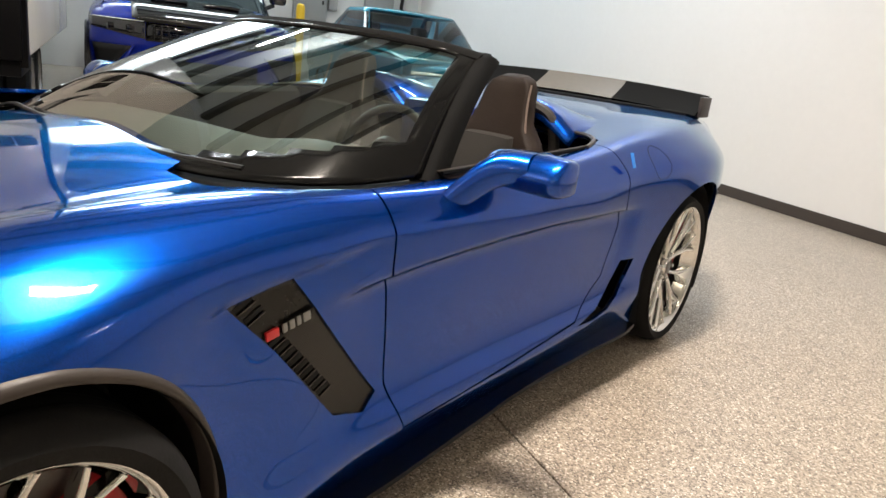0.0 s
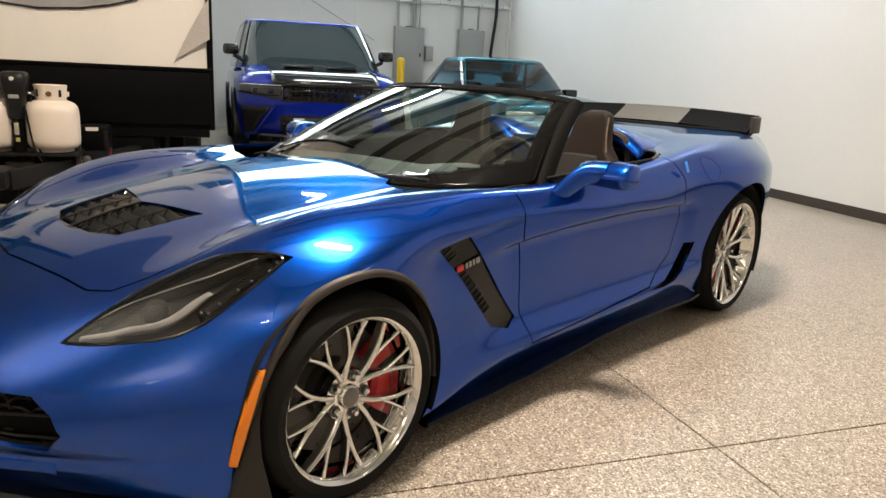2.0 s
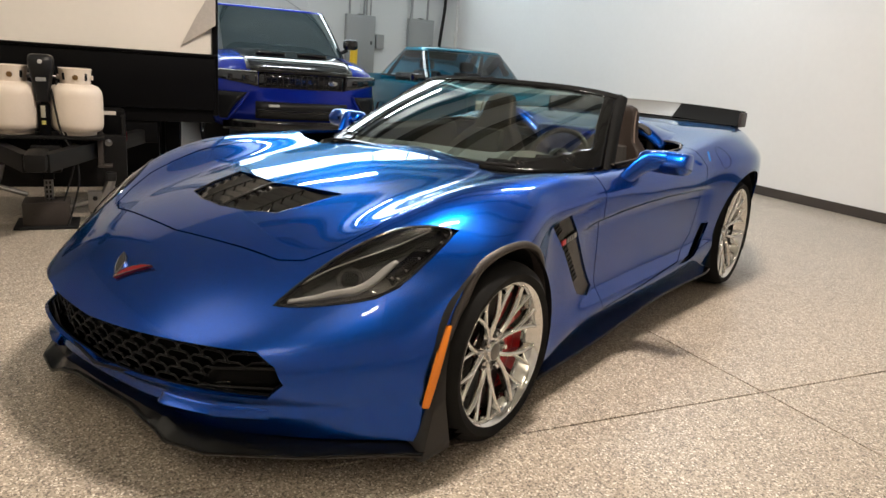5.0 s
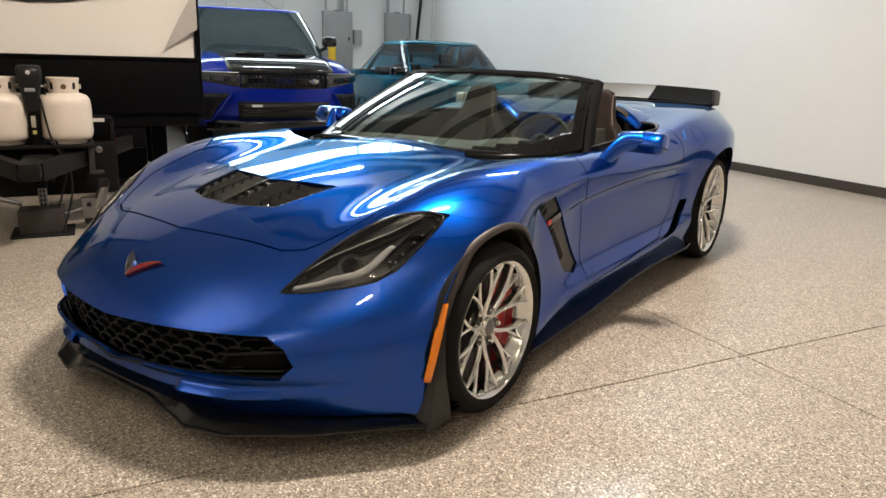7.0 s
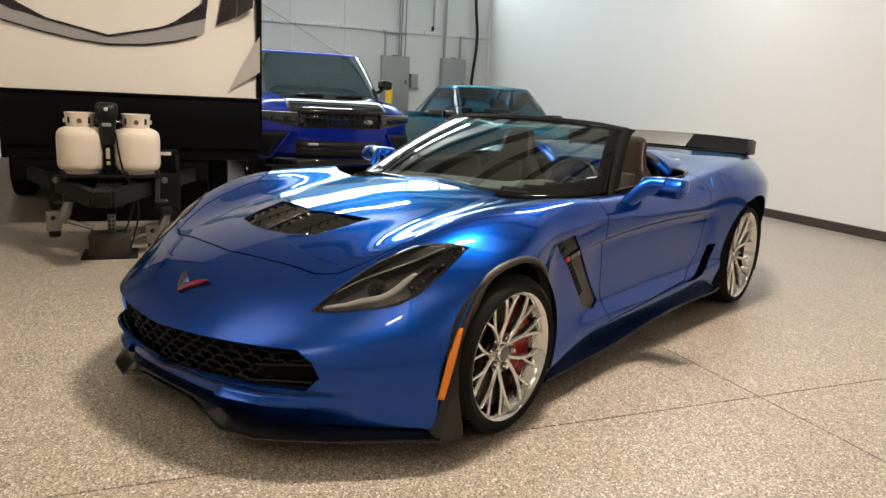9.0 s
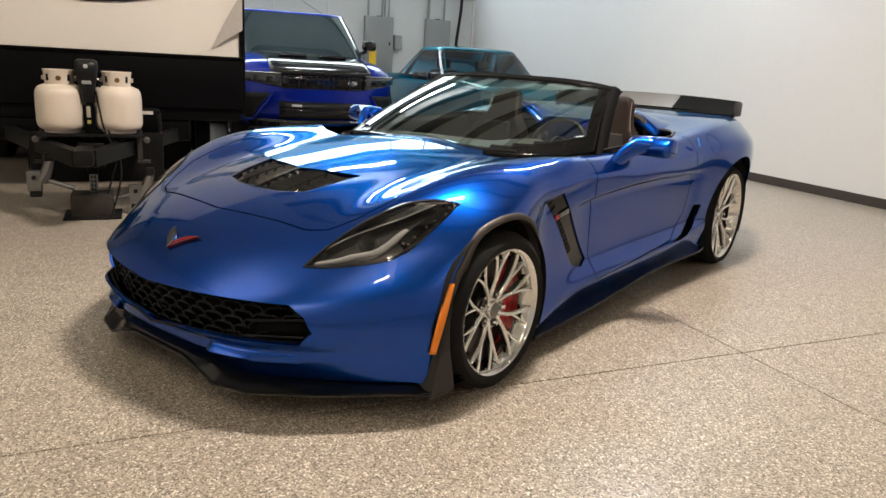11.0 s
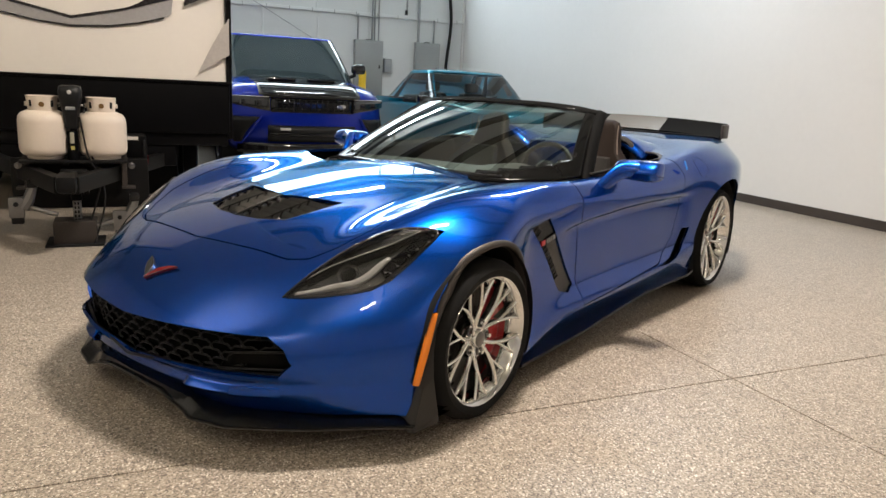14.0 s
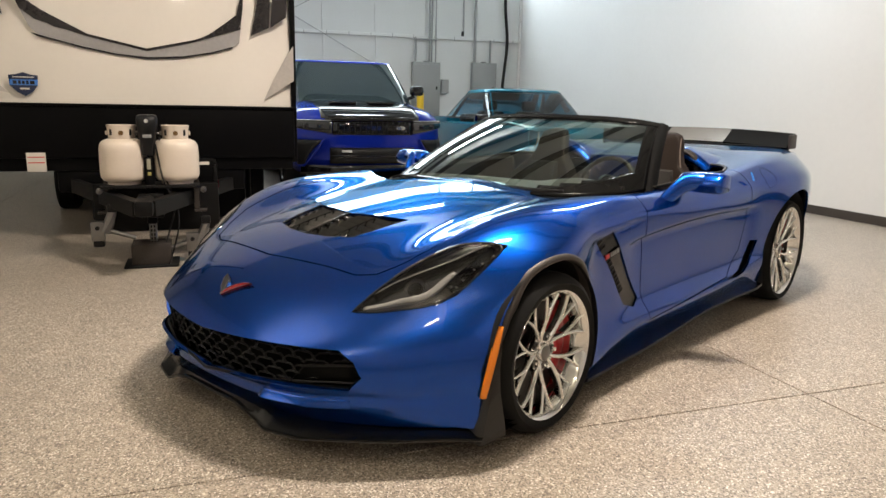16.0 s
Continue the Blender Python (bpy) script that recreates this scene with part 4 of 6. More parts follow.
    for sx in (1, -1):
        bm = box(0.715 if sx > 0 else -0.735, 0.735 if sx > 0 else -0.715, 3.235, 3.37, 0.938, 1.036, 0.008)
        part("spoiler_endplate", bm, ARCH, spoiler, "dark grey spoiler end")
    part("spoiler_foot", box(-0.68, 0.68, 3.20, 3.42, 0.915, 0.955, 0.015), MATTE, spoiler)


build_aero(roadster)


def build_mouldings(car):
    """Satin black strip round each front wheel opening, laid on the body."""
    for sx in (1, -1):
        rows = []
        for t in np.linspace(math.radians(-8), math.radians(206), 70):
            deg = math.degrees(t)
            outer = arch_outer(deg)
            inner = max(outer - float(np.interp(deg, [-8, 60, 110, 150, 206], [0.018, 0.020, 0.026, 0.030, 0.040])), 0.303)
            row = []
            for u, lift in ((-0.2, -0.03), (0.0, 0.004), (0.12, 0.009), (0.5, 0.011), (0.88, 0.008), (1.0, 0.001)):
                r = inner + u * (outer - inner)
                y, z = ARCH_Y + r * math.cos(t), 0.312 + r * math.sin(t)
                on = max(r, arch_edge(deg) + 0.002)
                ys, zs = ARCH_Y + on * math.cos(t), 0.312 + on * math.sin(t)
                x = body_x(ys, max(zs, 0.14)) or 0.93
                row.append((sx * (x + lift), y, z))
            rows.append(row)
        part("wheel_arch_moulding", grid_mesh(np.array(rows)), ARCH, car, "satin black wheel arch moulding", angle=60)


build_mouldings(roadster)


# grille with its elongated honeycomb and the side inlets
def build_grille(car):
    def gy(x, z):
        return nose_y(x) + 0.045 + 0.10 * max(0, abs(x) - 0.5)
    top = lambda x: float(np.interp(abs(x), [0, 0.29, 0.58, 0.64], [0.396, 0.41, 0.412, 0.37]))
    low = lambda x: float(np.interp(abs(x), [0, 0.29, 0.42, 0.43, 0.66], [0.225, 0.255, 0.262, 0.335, 0.345]))
    bm = bmesh.new()
    h, wcell = 0.027, 0.080
    for r in range(9):
        z0 = 0.20 + r * h
        for c in range(-10, 10):
            x0 = c * wcell + (wcell / 2 if r % 2 else 0)
            pts = [(x0, z0), (x0 + 0.014, z0 + h / 2), (x0 + wcell / 2 - 0.0, z0 + h / 2 + 0.001), (x0 + wcell - 0.014, z0 + h / 2), (x0 + wcell, z0)]
            for (xa, za), (xb, zb) in zip(pts, pts[1:]):
                xm, zm = (xa + xb) / 2, (za + zb) / 2
                if abs(xm) < 0.64 and low(xm) < zm < top(xm):
                    add_tube(bm, [(xa, gy(xa, za), za), (xb, gy(xb, zb), zb)], 0.0036, 5)
            if abs(x0) < 0.64 and low(x0) < z0 < top(x0):
                add_tube(bm, [(x0, gy(x0, z0), z0), (x0 + 0.014, gy(x0, z0), z0 - h / 2)], 0.0036, 5)
                add_tube(bm, [(x0, gy(x0, z0), z0), (x0 - 0.014, gy(x0, z0), z0 - h / 2)], 0.0036, 5)
    bmesh.ops.recalc_face_normals(bm, faces=bm.faces)
    part("grille_mesh", bm, BLACK, car, "black honeycomb grille")
    back = [[(x, gy(x, 0) + 0.06, z) for x in np.linspace(-0.66, 0.66, 34)] for z in (0.235, 0.32, 0.42)]
    part("grille_backing", grid_mesh(np.array(back)), MATTE, car, "dark radiator backing")
    full = [(x, z) for x, z in [(0, 0.390), (0.29, 0.403), (0.45, 0.407), (0.58, 0.405), (0.632, 0.368), (0.656, 0.319), (0.608, 0.266), (0.506, 0.272), (0.287, 0.262), (0, 0.232)]]
    loop = full + [(-x, z) for x, z in full[-2:0:-1]]
    fb = lambda x, z: nose_y(x) - 0.020 * max(0, 1 - abs(x) / 0.8) + 0.018
    part("grille_surround", tube([(x, fb(x, z), z) for x, z in loop], 0.006, 6, True), BLACK, car, "gloss black grille surround")
    for sx in (1, -1):
        inlet = [(0.40, 0.268), (0.455, 0.330), (0.60, 0.340), (0.63, 0.315), (0.59, 0.278), (0.50, 0.280)]
        part("inlet_frame", tube([(sx * x, nose_y(x) + 0.03 + 0.06 * max(0, x - 0.5), z) for x, z in inlet], 0.0045, 6, True), BLACK, car)
        # closed sheet, its black stands for the shade inside the duct
        rows = [[(sx * (xa + (xb - xa) * q), nose_y(xa + (xb - xa) * q) + 0.045 + 0.06 * max(0, xa + (xb - xa) * q - 0.5), z) for q in np.linspace(0, 1, 8)] for z, xa, xb in ((0.272, 0.41, 0.585), (0.30, 0.425, 0.615), (0.325, 0.445, 0.618), (0.338, 0.46, 0.598))]
        skin("inlet_dark_sheet", np.array(rows), MATTE, car, "black sheet for the shade inside the brake duct", 0.004)
        part("inlet_vane", tube([(sx * 0.42, nose_y(0.42) + 0.05, 0.272), (sx * 0.50, nose_y(0.5) + 0.03, 0.295)], 0.004, 6), CARBON, car)


build_grille(roadster)


# hood vent with its fins
FIN = worn("black_vent_fin", (0.009, 0.0085, 0.008), 0.2, scale=20, spread=0.2, bump=0.03)


def build_hood_vent(car):
    zh = lambda x, y: float(LINES[0][2](y)) * (1 - min(abs(x) / 0.31, 1)) + float(LINES[1][2](y)) * min(abs(x) / 0.31, 1)
    rows = []
    for y in np.linspace(-0.37, 0.02, 14):
        rows.append([(x, y, zh(x, y) - 0.030 - 0.02 * (y + 0.37)) for x in np.linspace(-0.31, 0.31, 15)])
    part("vent_tray", grid_mesh(np.array(rows)), DARK, car, "black vent tray")
    # louvre blades across each half, their rear edges raised
    for sx in (1, -1):
        for k in range(6):
            yk = -0.322 + 0.046 * k
            x1 = float(np.interp(yk, [-0.346, -0.304, -0.20, -0.09], [0.12, 0.228, 0.256, 0.270]))
            x0 = max(0.012, float(np.interp(yk, [-0.125, -0.085, -0.055], [0.0, 0.15, 0.288])))
            rows = []
            for x in np.linspace(x0, x1, 9):
                sag = 0.010 * math.sin(math.pi * (x - x0) / (x1 - x0))
                rows.append([(sx * x, yk - 0.004 + sag, zh(x, yk) - 0.026), (sx * x, yk + 0.012 + sag, zh(x, yk) - 0.013), (sx * x, yk + 0.030 + sag, zh(x, yk + 0.03) - 0.007), (sx * x, yk + 0.036 + sag, zh(x, yk + 0.03) - 0.010)])
            skin("vent_louvre", np.array(rows), FIN, car, "", 0.003)
        part("vent_rail", tube([(sx * 0.135, y, zh(0.135, y) - 0.007) for y in np.linspace(-0.335, -0.10, 12)], 0.003, 5), FIN, car)
    part("vent_rib", tube([(0, y, zh(0, y) - 0.005) for y in np.linspace(-0.352, -0.13, 12)], 0.0055, 6), FIN, car)
    for sx in (1, -1):
        lipo = [(0.0, -0.358), (0.12, -0.346), (0.232, -0.304), (0.262, -0.20), (0.276, -0.11), (0.288, -0.055)]
        part("vent_lip", tube([(sx * x, y, zh(x, y) - 0.004) for x, y in lipo], 0.0045, 6), GLOSSBLACK, car)


build_hood_vent(roadster)


# headlights: projector, running light and lens edge
def on_top(x, y, sink=0.0):
    """The body's skin at a place seen from above, or a little under it."""
    hit, n, _, _ = SURFACE.ray_cast(Vector((abs(x), y, 2)), Vector((0, 0, -1)))
    if n.z < 0:
        n = -n
    p = hit - n * sink
    return (math.copysign(p.x, x), p.y, p.z)


def build_headlights(car):
    upper = [(0.565, -0.545), (0.629, -0.483), (0.701, -0.409), (0.717, -0.370), (0.727, -0.325), (0.739, -0.293)]
    lower = [(0.572, -0.556), (0.641, -0.494), (0.709, -0.430), (0.734, -0.396), (0.750, -0.350), (0.756, -0.285)]
    for sx in (1, -1):
        a, b = spread(upper, 29), spread(lower, 29)
        rows = []
        for u, v in zip(a, b):
            rows.append([on_top(sx * (u[0] + (v[0] - u[0]) * q), u[1] + (v[1] - u[1]) * q, 0.011 + 0.008 * abs(q - 0.5)) for q in (0.12, 0.37, 0.63, 0.88)])
        skin("running_light", np.array(rows), DRL, car, "pale running light strip", 0.003)
        part("projector", lathe([(0, 0.0), (0.026, -0.004), (0.034, -0.012), (0.036, -0.03), (0.03, -0.05)], "Z", 28, pose(sx * 0.662, -0.398, 0.578, 55, 0, sx * 32)), GLOSSBLACK, car, "round projector lamp")
        part("projector_ring", lathe([(0.034, -0.006), (0.038, -0.004), (0.040, -0.012), (0.036, -0.016)], "Z", 28, pose(sx * 0.662, -0.398, 0.579, 55, 0, sx * 32)), LAMPBED, car)
        # brow over the lamps, the black seal round the cover, and the small side leds
        brow = [(0.570, -0.500), (0.603, -0.431), (0.663, -0.356), (0.719, -0.275), (0.743, -0.214), (0.763, -0.161)]
        part("lamp_brow", tube([on_top(sx * x, y, 0.005) for x, y in spread(brow, 24)], 0.0022, 6), LAMPWHITE, car, "bright edge of the lamp brow")
        rows = []
        for i, (x, y) in enumerate(spread(brow, 24)):
            rows.append([on_top(sx * x, y, 0.006), on_top(sx * (x + 0.006), y - 0.006, 0.026), on_top(sx * (x + 0.012), y - 0.012, 0.028)])
        skin("brow_face", np.array(rows), DARK, car, "", 0.002)
        part("lens_seal", tube([on_top(sx * x, y, 0.001) for x, y in spread(HEADLIGHT + HEADLIGHT[:1], 70)[:-1]], 0.0048, 6, True), GLOSSBLACK, car, "black seal round the headlight cover")
        for k, (x, y) in enumerate(((0.780, -0.284), (0.776, -0.313), (0.763, -0.325), (0.788, -0.235), (0.795, -0.20), (0.806, -0.152), (0.80, -0.125))):
            part("lamp_led", box(-0.004, 0.004, -0.003, 0.003, -0.003, 0.003, 0.0015, Matrix.Translation(on_top(sx * x, y, 0.012))), LAMPWHITE, car)
        rows = [[on_top(sx * (x + u), y, 0.016) for u in (-0.028, -0.012, 0.002)] for x, y in spread([(0.772, -0.335), (0.786, -0.27), (0.797, -0.20), (0.806, -0.13)], 12)]
        skin("side_reflector", np.array(rows), GLOSSBLACK, car, "", 0.003)


build_headlights(roadster)


# mirrors on their arms
def build_mirrors(car):
    for sx in (1, -1):
        mirror = new("door_mirror")
        mirror.parent = car
        mirror["label"] = "blue door mirror on a slim arm"
        bm = bmesh.new()
        prev = None
        outline = [(1.188, 0.822), (1.172, 0.836), (1.166, 0.852), (1.172, 0.868), (1.190, 0.888), (1.208, 0.900), (1.225, 0.905), (1.272, 0.904), (1.284, 0.899), (1.288, 0.888), (1.288, 0.832), (1.284, 0.820), (1.272, 0.815), (1.208, 0.814)]
        for x, k in ((0.848, 0.55), (0.856, 0.78), (0.872, 0.92), (0.90, 1.0), (0.95, 1.04), (1.01, 1.06), (1.043, 1.04), (1.060, 0.98), (1.068, 0.88), (1.071, 0.74)):
            ringv = [bm.verts.new((sx * x, 1.235 + (y - 1.235) * k, 0.862 + (z - 0.862) * k)) for y, z in outline]
            if prev:
                for q in range(len(ringv)):
                    bm.faces.new((prev[q], prev[(q + 1) % len(ringv)], ringv[(q + 1) % len(ringv)], ringv[q]))
            else:
                bm.faces.new(ringv)
            prev = ringv
        bm.faces.new(prev)
        bmesh.ops.recalc_face_normals(bm, faces=bm.faces)
        part("mirror_shell", bm, BLUE, mirror, angle=50)
        arm = spread([(0.832, 1.065, 0.752), (0.856, 1.088, 0.786), (0.882, 1.130, 0.830), (0.910, 1.170, 0.862), (0.945, 1.205, 0.868), (0.99, 1.225, 0.866)], 18)
        rows = []
        for k, p in enumerate(arm):
            chord = 0.056 - 0.008 * math.sin(math.pi * k / 17)
            deep = 0.033 + 0.010 * k / 17
            rows.append([(sx * (p[0] - 0.3 * deep * math.sin(t)), p[1] + chord * math.cos(t), p[2] + deep * math.sin(t)) for t in np.linspace(0, 2 * math.pi, 21)])
        part("mirror_arm", grid_mesh(np.array(rows)), BLUE, mirror, angle=70)
        part("mirror_foot", box(-0.03, 0.03, -0.06, 0.06, -0.03, 0.025, 0.02, pose(sx * 0.842, 1.075, 0.748, 0, sx * -8, 0)), BLUE, mirror)
        part("mirror_glass", lathe([(0, 0.0), (0.045, 0.0), (0.048, -0.006)], "Y", 24, pose(sx * 0.975, 1.294, 0.86)), CHROME, mirror, "mirror glass")


build_mirrors(roadster)


# cabin
def build_cabin(car):
    part("cabin_floor", box(-0.76, 0.76, 0.80, 2.20, 0.20, 0.26, 0.02), DARK, car, "black cabin floor")
    part("rear_bulkhead", box(-0.76, 0.76, 2.16, 2.24, 0.22, 0.80, 0.03), DARK, car, "black cabin bulkhead")
    for sx in (1, -1):
        rows = []
        for y in np.linspace(1.12, 2.00, 24):
            rows.append([(sx * 0.80, y, 0.816 + 0.036 * (y - 1.12)), (sx * 0.765, y, 0.830 + 0.036 * (y - 1.12)), (sx * 0.725, y, 0.810 + 0.036 * (y - 1.12)), (sx * 0.70, y, 0.70), (sx * 0.69, y, 0.45), (sx * 0.72, y, 0.25)])
        skin("door_trim", np.array(rows), LEATHER, car, "brown leather door trim")
        part("belt_seal", tube([(sx * 0.792, y, 0.832 + 0.036 * (y - 1.12)) for y in np.linspace(1.10, 1.88, 20)], 0.006, 6), MATTE, car)
    # dashboard pad with a hood over the dials
    rows = []
    for y, z in ((0.66, 0.765), (0.80, 0.790), (0.95, 0.805), (1.08, 0.800), (1.17, 0.775), (1.20, 0.72), (1.17, 0.60), (1.15, 0.40)):
        row = []
        for x in np.linspace(-0.72, 0.72, 49):
            brow = 0.045 * math.exp(-((x - 0.41) / 0.17) ** 2) * (1 if 0.85 < y < 1.21 and z > 0.7 else 0.2)
            yy = y + (0.10 * (abs(x) / 0.72) ** 2 if y < 0.8 else 0)
            row.append((x, yy + (0.05 * math.exp(-((x - 0.41) / 0.17) ** 2) if z < 0.79 and y > 1.0 else 0), z + brow - 0.02 * (abs(x) / 0.72) ** 2))
        rows.append(row)
    skin("dashboard", np.array(rows), worn("dash_leather", (0.075, 0.068, 0.055), 0.5, scale=30, spread=0.15, bump=0.3), car, "dark leather dashboard", 0.01)
    part("centre_console", box(-0.13, 0.13, 1.12, 2.1, 0.25, 0.56, 0.05), LEATHER, car, "brown centre console")
    wheel = new("steering_wheel")
    wheel.parent = car
    wheel.matrix_local = pose(0.385, 1.34, 0.785, 68, 0, 0)
    part("wheel_rim", tube([(0.162 * math.cos(t), 0.156 * math.sin(t), 0) for t in np.linspace(0, 2 * math.pi, 40, endpoint=False)], 0.0125, 10, True), BLACK, wheel)
    part("wheel_boss", lathe([(0, 0.02), (0.05, 0.018), (0.065, 0.0), (0.05, -0.03)], "Z", 20), BLACK, wheel)
    for a in (0, 180, 270):
        part("wheel_spoke", box(0.05, 0.156, -0.016, 0.016, -0.008, 0.006, 0.004, pose(0, 0, 0, 0, 0, a)), CHROME if a != 270 else BLACK, wheel)
    # seats
    for sx in (1, -1):
        seat = new("seat")
        seat.parent = car
        seat.location = (sx * 0.40, 0.035, 0)
        seat["label"] = "brown leather bucket seat with raised headrest"
        def loft(stations, sides=24, power=0.6):
            bm = bmesh.new()
            prev = None
            for (y, z), w, d, tilt in stations:
                ringv = []
                for k in range(sides):
                    t = 2 * math.pi * k / sides
                    c, s = math.cos(t), math.sin(t)
                    u, v = w * math.copysign(abs(c) ** power, c), d * math.copysign(abs(s) ** power, s)
                    # bolsters come forward at the sides
                    f = -0.35 * w * (abs(u) / w) ** 3 if w > 0 else 0
                    ringv.append(bm.verts.new((u, y + v * math.cos(tilt) + f * (1 if s < 0 else 0.3), z + v * math.sin(tilt))))
                if prev:
                    for k in range(sides):
                        bm.faces.new((prev[k], prev[(k + 1) % sides], ringv[(k + 1) % sides], ringv[k]))
                else:
                    bm.faces.new(ringv)
                prev = ringv
            bm.faces.new(prev)
            bmesh.ops.recalc_face_normals(bm, faces=bm.faces)
            return bm
        part("backrest", loft([((1.78, 0.40), 0.22, 0.07, 0.3), ((1.82, 0.50), 0.245, 0.075, 0.3), ((1.87, 0.62), 0.255, 0.07, 0.3), ((1.91, 0.74), 0.245, 0.062, 0.3), ((1.945, 0.83), 0.175, 0.055, 0.3), ((1.965, 0.88), 0.122, 0.052, 0.3), ((1.985, 0.94), 0.105, 0.050, 0.3), ((2.0, 1.00), 0.096, 0.048, 0.3), ((2.005, 1.035), 0.080, 0.040, 0.3), ((2.005, 1.052), 0.05, 0.025, 0.3)]), LEATHER, seat, angle=60)
        part("seat_insert", loft([((1.735, 0.46), 0.12, 0.02, 0.3), ((1.785, 0.60), 0.13, 0.02, 0.3), ((1.85, 0.76), 0.125, 0.02, 0.3), ((1.885, 0.84), 0.10, 0.015, 0.3)], 16), worn("seat_suede", (0.014, 0.012, 0.010), 0.85, scale=60, spread=0.2, bump=0.3), seat, "dark perforated insert")
        part("cushion", box(-0.25, 0.25, 1.28, 1.82, 0.26, 0.42, 0.06, None, 3), LEATHER, seat)
        for px in (-0.105, 0.105):
            part("seat_piping", tube([(px * (1.0 + 0.9 * (1 - t) ** 2), 1.875 + 0.075 * t - 0.008, 0.70 + 0.33 * t) for t in np.linspace(0, 1, 12)], 0.004, 6), worn("pale_stitching", (0.16, 0.12, 0.10), 0.6), seat)
    edge = both([(0.0, 2.205), (0.30, 2.205), (0.66, 2.155), (0.76, 2.065), (0.792, 1.90)])
    part("cockpit_trim", tube([on_top(x, y, -0.002) for x, y in spread(edge, 50)], 0.008, 6), ARCH, car, "grey trim round the cockpit opening")
    # painted humps behind the seats and the fabric pocket
    for sx in (1, -1):
        rows = []
        for i, y in enumerate(np.linspace(2.08, 2.75, 20)):
            rise = 0.115 * math.exp(-((y - 2.14) / 0.30) ** 2) if y > 2.1 else 0.10
            rows.append([(sx * 0.40 + u, y, 0.855 + 0.09 * (y - 2.08) + rise * max(0, 1 - (u / 0.24) ** 2) ** 1.2 - (0.03 if i == 0 else 0)) for u in np.linspace(-0.24, 0.24, 17)])
        skin("headrest_fairing", np.array(rows), BLUE, car, "blue fairing behind the seat")
    part("waterfall_panel", box(-0.16, 0.16, 2.06, 2.30, 0.50, 0.905, 0.04), BLUE, car, "blue panel between the seats")
    part("roll_hoop", tube(spread([(0.24, 2.12, 0.80), (0.26, 2.11, 0.93), (0.40, 2.10, 0.965), (0.54, 2.11, 0.93), (0.56, 2.12, 0.80)], 20), 0.022, 8), worn("dark_trim", (0.03, 0.027, 0.025), 0.5), car)


build_cabin(roadster)


# emblem, badges, tag and fuel flap
def build_badges(car):
    slope = pose(0, -0.705, 0.517, 37, 0, 0)
    for sx, mat in ((1, worn("flag_red", (0.17, 0.006, 0.010), 0.25, coat=0.5)), (-1, worn("flag_grey", (0.05, 0.05, 0.052), 0.25, 0.4))):
        poly = [(0, -0.046), (sx * 0.030, -0.018), (sx * 0.070, 0.012), (sx * 0.106, 0.036), (sx * 0.062, 0.026), (sx * 0.028, 0.008), (sx * 0.006, -0.016)]
        if sx < 0:
            poly = [(0, -0.046), (-0.004, -0.016), (-0.020, 0.018), (-0.036, 0.030), (-0.064, 0.046), (-0.056, 0.016), (-0.034, -0.012), (-0.012, -0.030)]
        part("nose_emblem", slab(poly, 0.0, 0.010, slope), mat, car, "crossed flag emblem")
        part("emblem_edge", tube([slope @ Vector((x, y, 0.009)) for x, y in poly], 0.0016, 5, True), IRON, car)
    for sx in (1, -1):
        # small badge on the fender vent and its slats
        m = pose(sx * ((body_x(0.556, 0.600) or 0.875) - 0.003), 0.556, 0.600, 0, 0, sx * 90) @ pose(0, 0, 0, 90, 0, 0) @ pose(0, 0, 0, 0, 0, 11 * sx)
        part("badge_plate", box(-0.02, 0.060, -0.012, 0.012, -0.003, 0.003, 0.001, m @ Matrix.Diagonal((sx, 1, 1, 1))), CARBON, car, "dark badge plate")
        for dx, w, mat in ((-0.060, 0.030, RED), (-0.020, 0.010, STEEL), (-0.004, 0.012, STEEL), (0.014, 0.010, STEEL), (0.030, 0.018, STEEL)):
            part("fender_badge", box(dx, dx + w, -0.009, 0.010, -0.001, 0.005, 0.0015, m @ Matrix.Diagonal((sx, 1, 1, 1)) @ Matrix.Shear("XZ", 4, (0.0, 0.0))), mat, car)
        # dark bars for shade in the slots between fins, along the insert's leading edge
        for k in range(11):
            along = (0.02, 0.10)[k] if k < 2 else 0.30 + 0.062 * (k - 2)
            y, z = 0.418 + (0.712 - 0.418) * along, 0.655 + (0.345 - 0.655) * along
            reach = 0.042 if k < 2 else 0.034
            y, z = y + 0.66 * reach * 0.62 + 0.006, z + 0.42 * reach * 0.62 + 0.004
            x = (body_x(y, z) or 0.87) - 0.0055
            part("vent_slot", box(-0.004, 0.0015, -reach / 2, reach / 2, -0.0052, 0.0052, 0.001, pose(sx * x, y, z, 28, 0, 0)), DARK, car)
            part("vent_fin", box(-0.004, 0.004, -reach / 2, reach / 2, -0.0016, 0.0016, 0.0006, pose(sx * x, y + 0.0065, z - 0.0088, 28, 0, 0)), GLOSSBLACK, car)
    part("paper_tag", box(-0.001, 0.001, -0.013, 0.013, -0.03, 0.022, 0.0005, pose(0.922, 1.995, 0.842, 0, -22, 0)), worn("blue_tape", (0.02, 0.22, 0.75), 0.6), car, "blue masking tape tag")
    part("fuel_flap_gap", tube([((body_x(2.245 + 0.062 * math.cos(t), 0.815 + 0.055 * math.sin(t)) or 0.92) - 0.0005, 2.245 + 0.062 * math.cos(t), 0.815 + 0.055 * math.sin(t)) for t in np.linspace(0, 2 * math.pi, 32, endpoint=False)], 0.0014, 4, True), DARK, car)


build_badges(roadster)

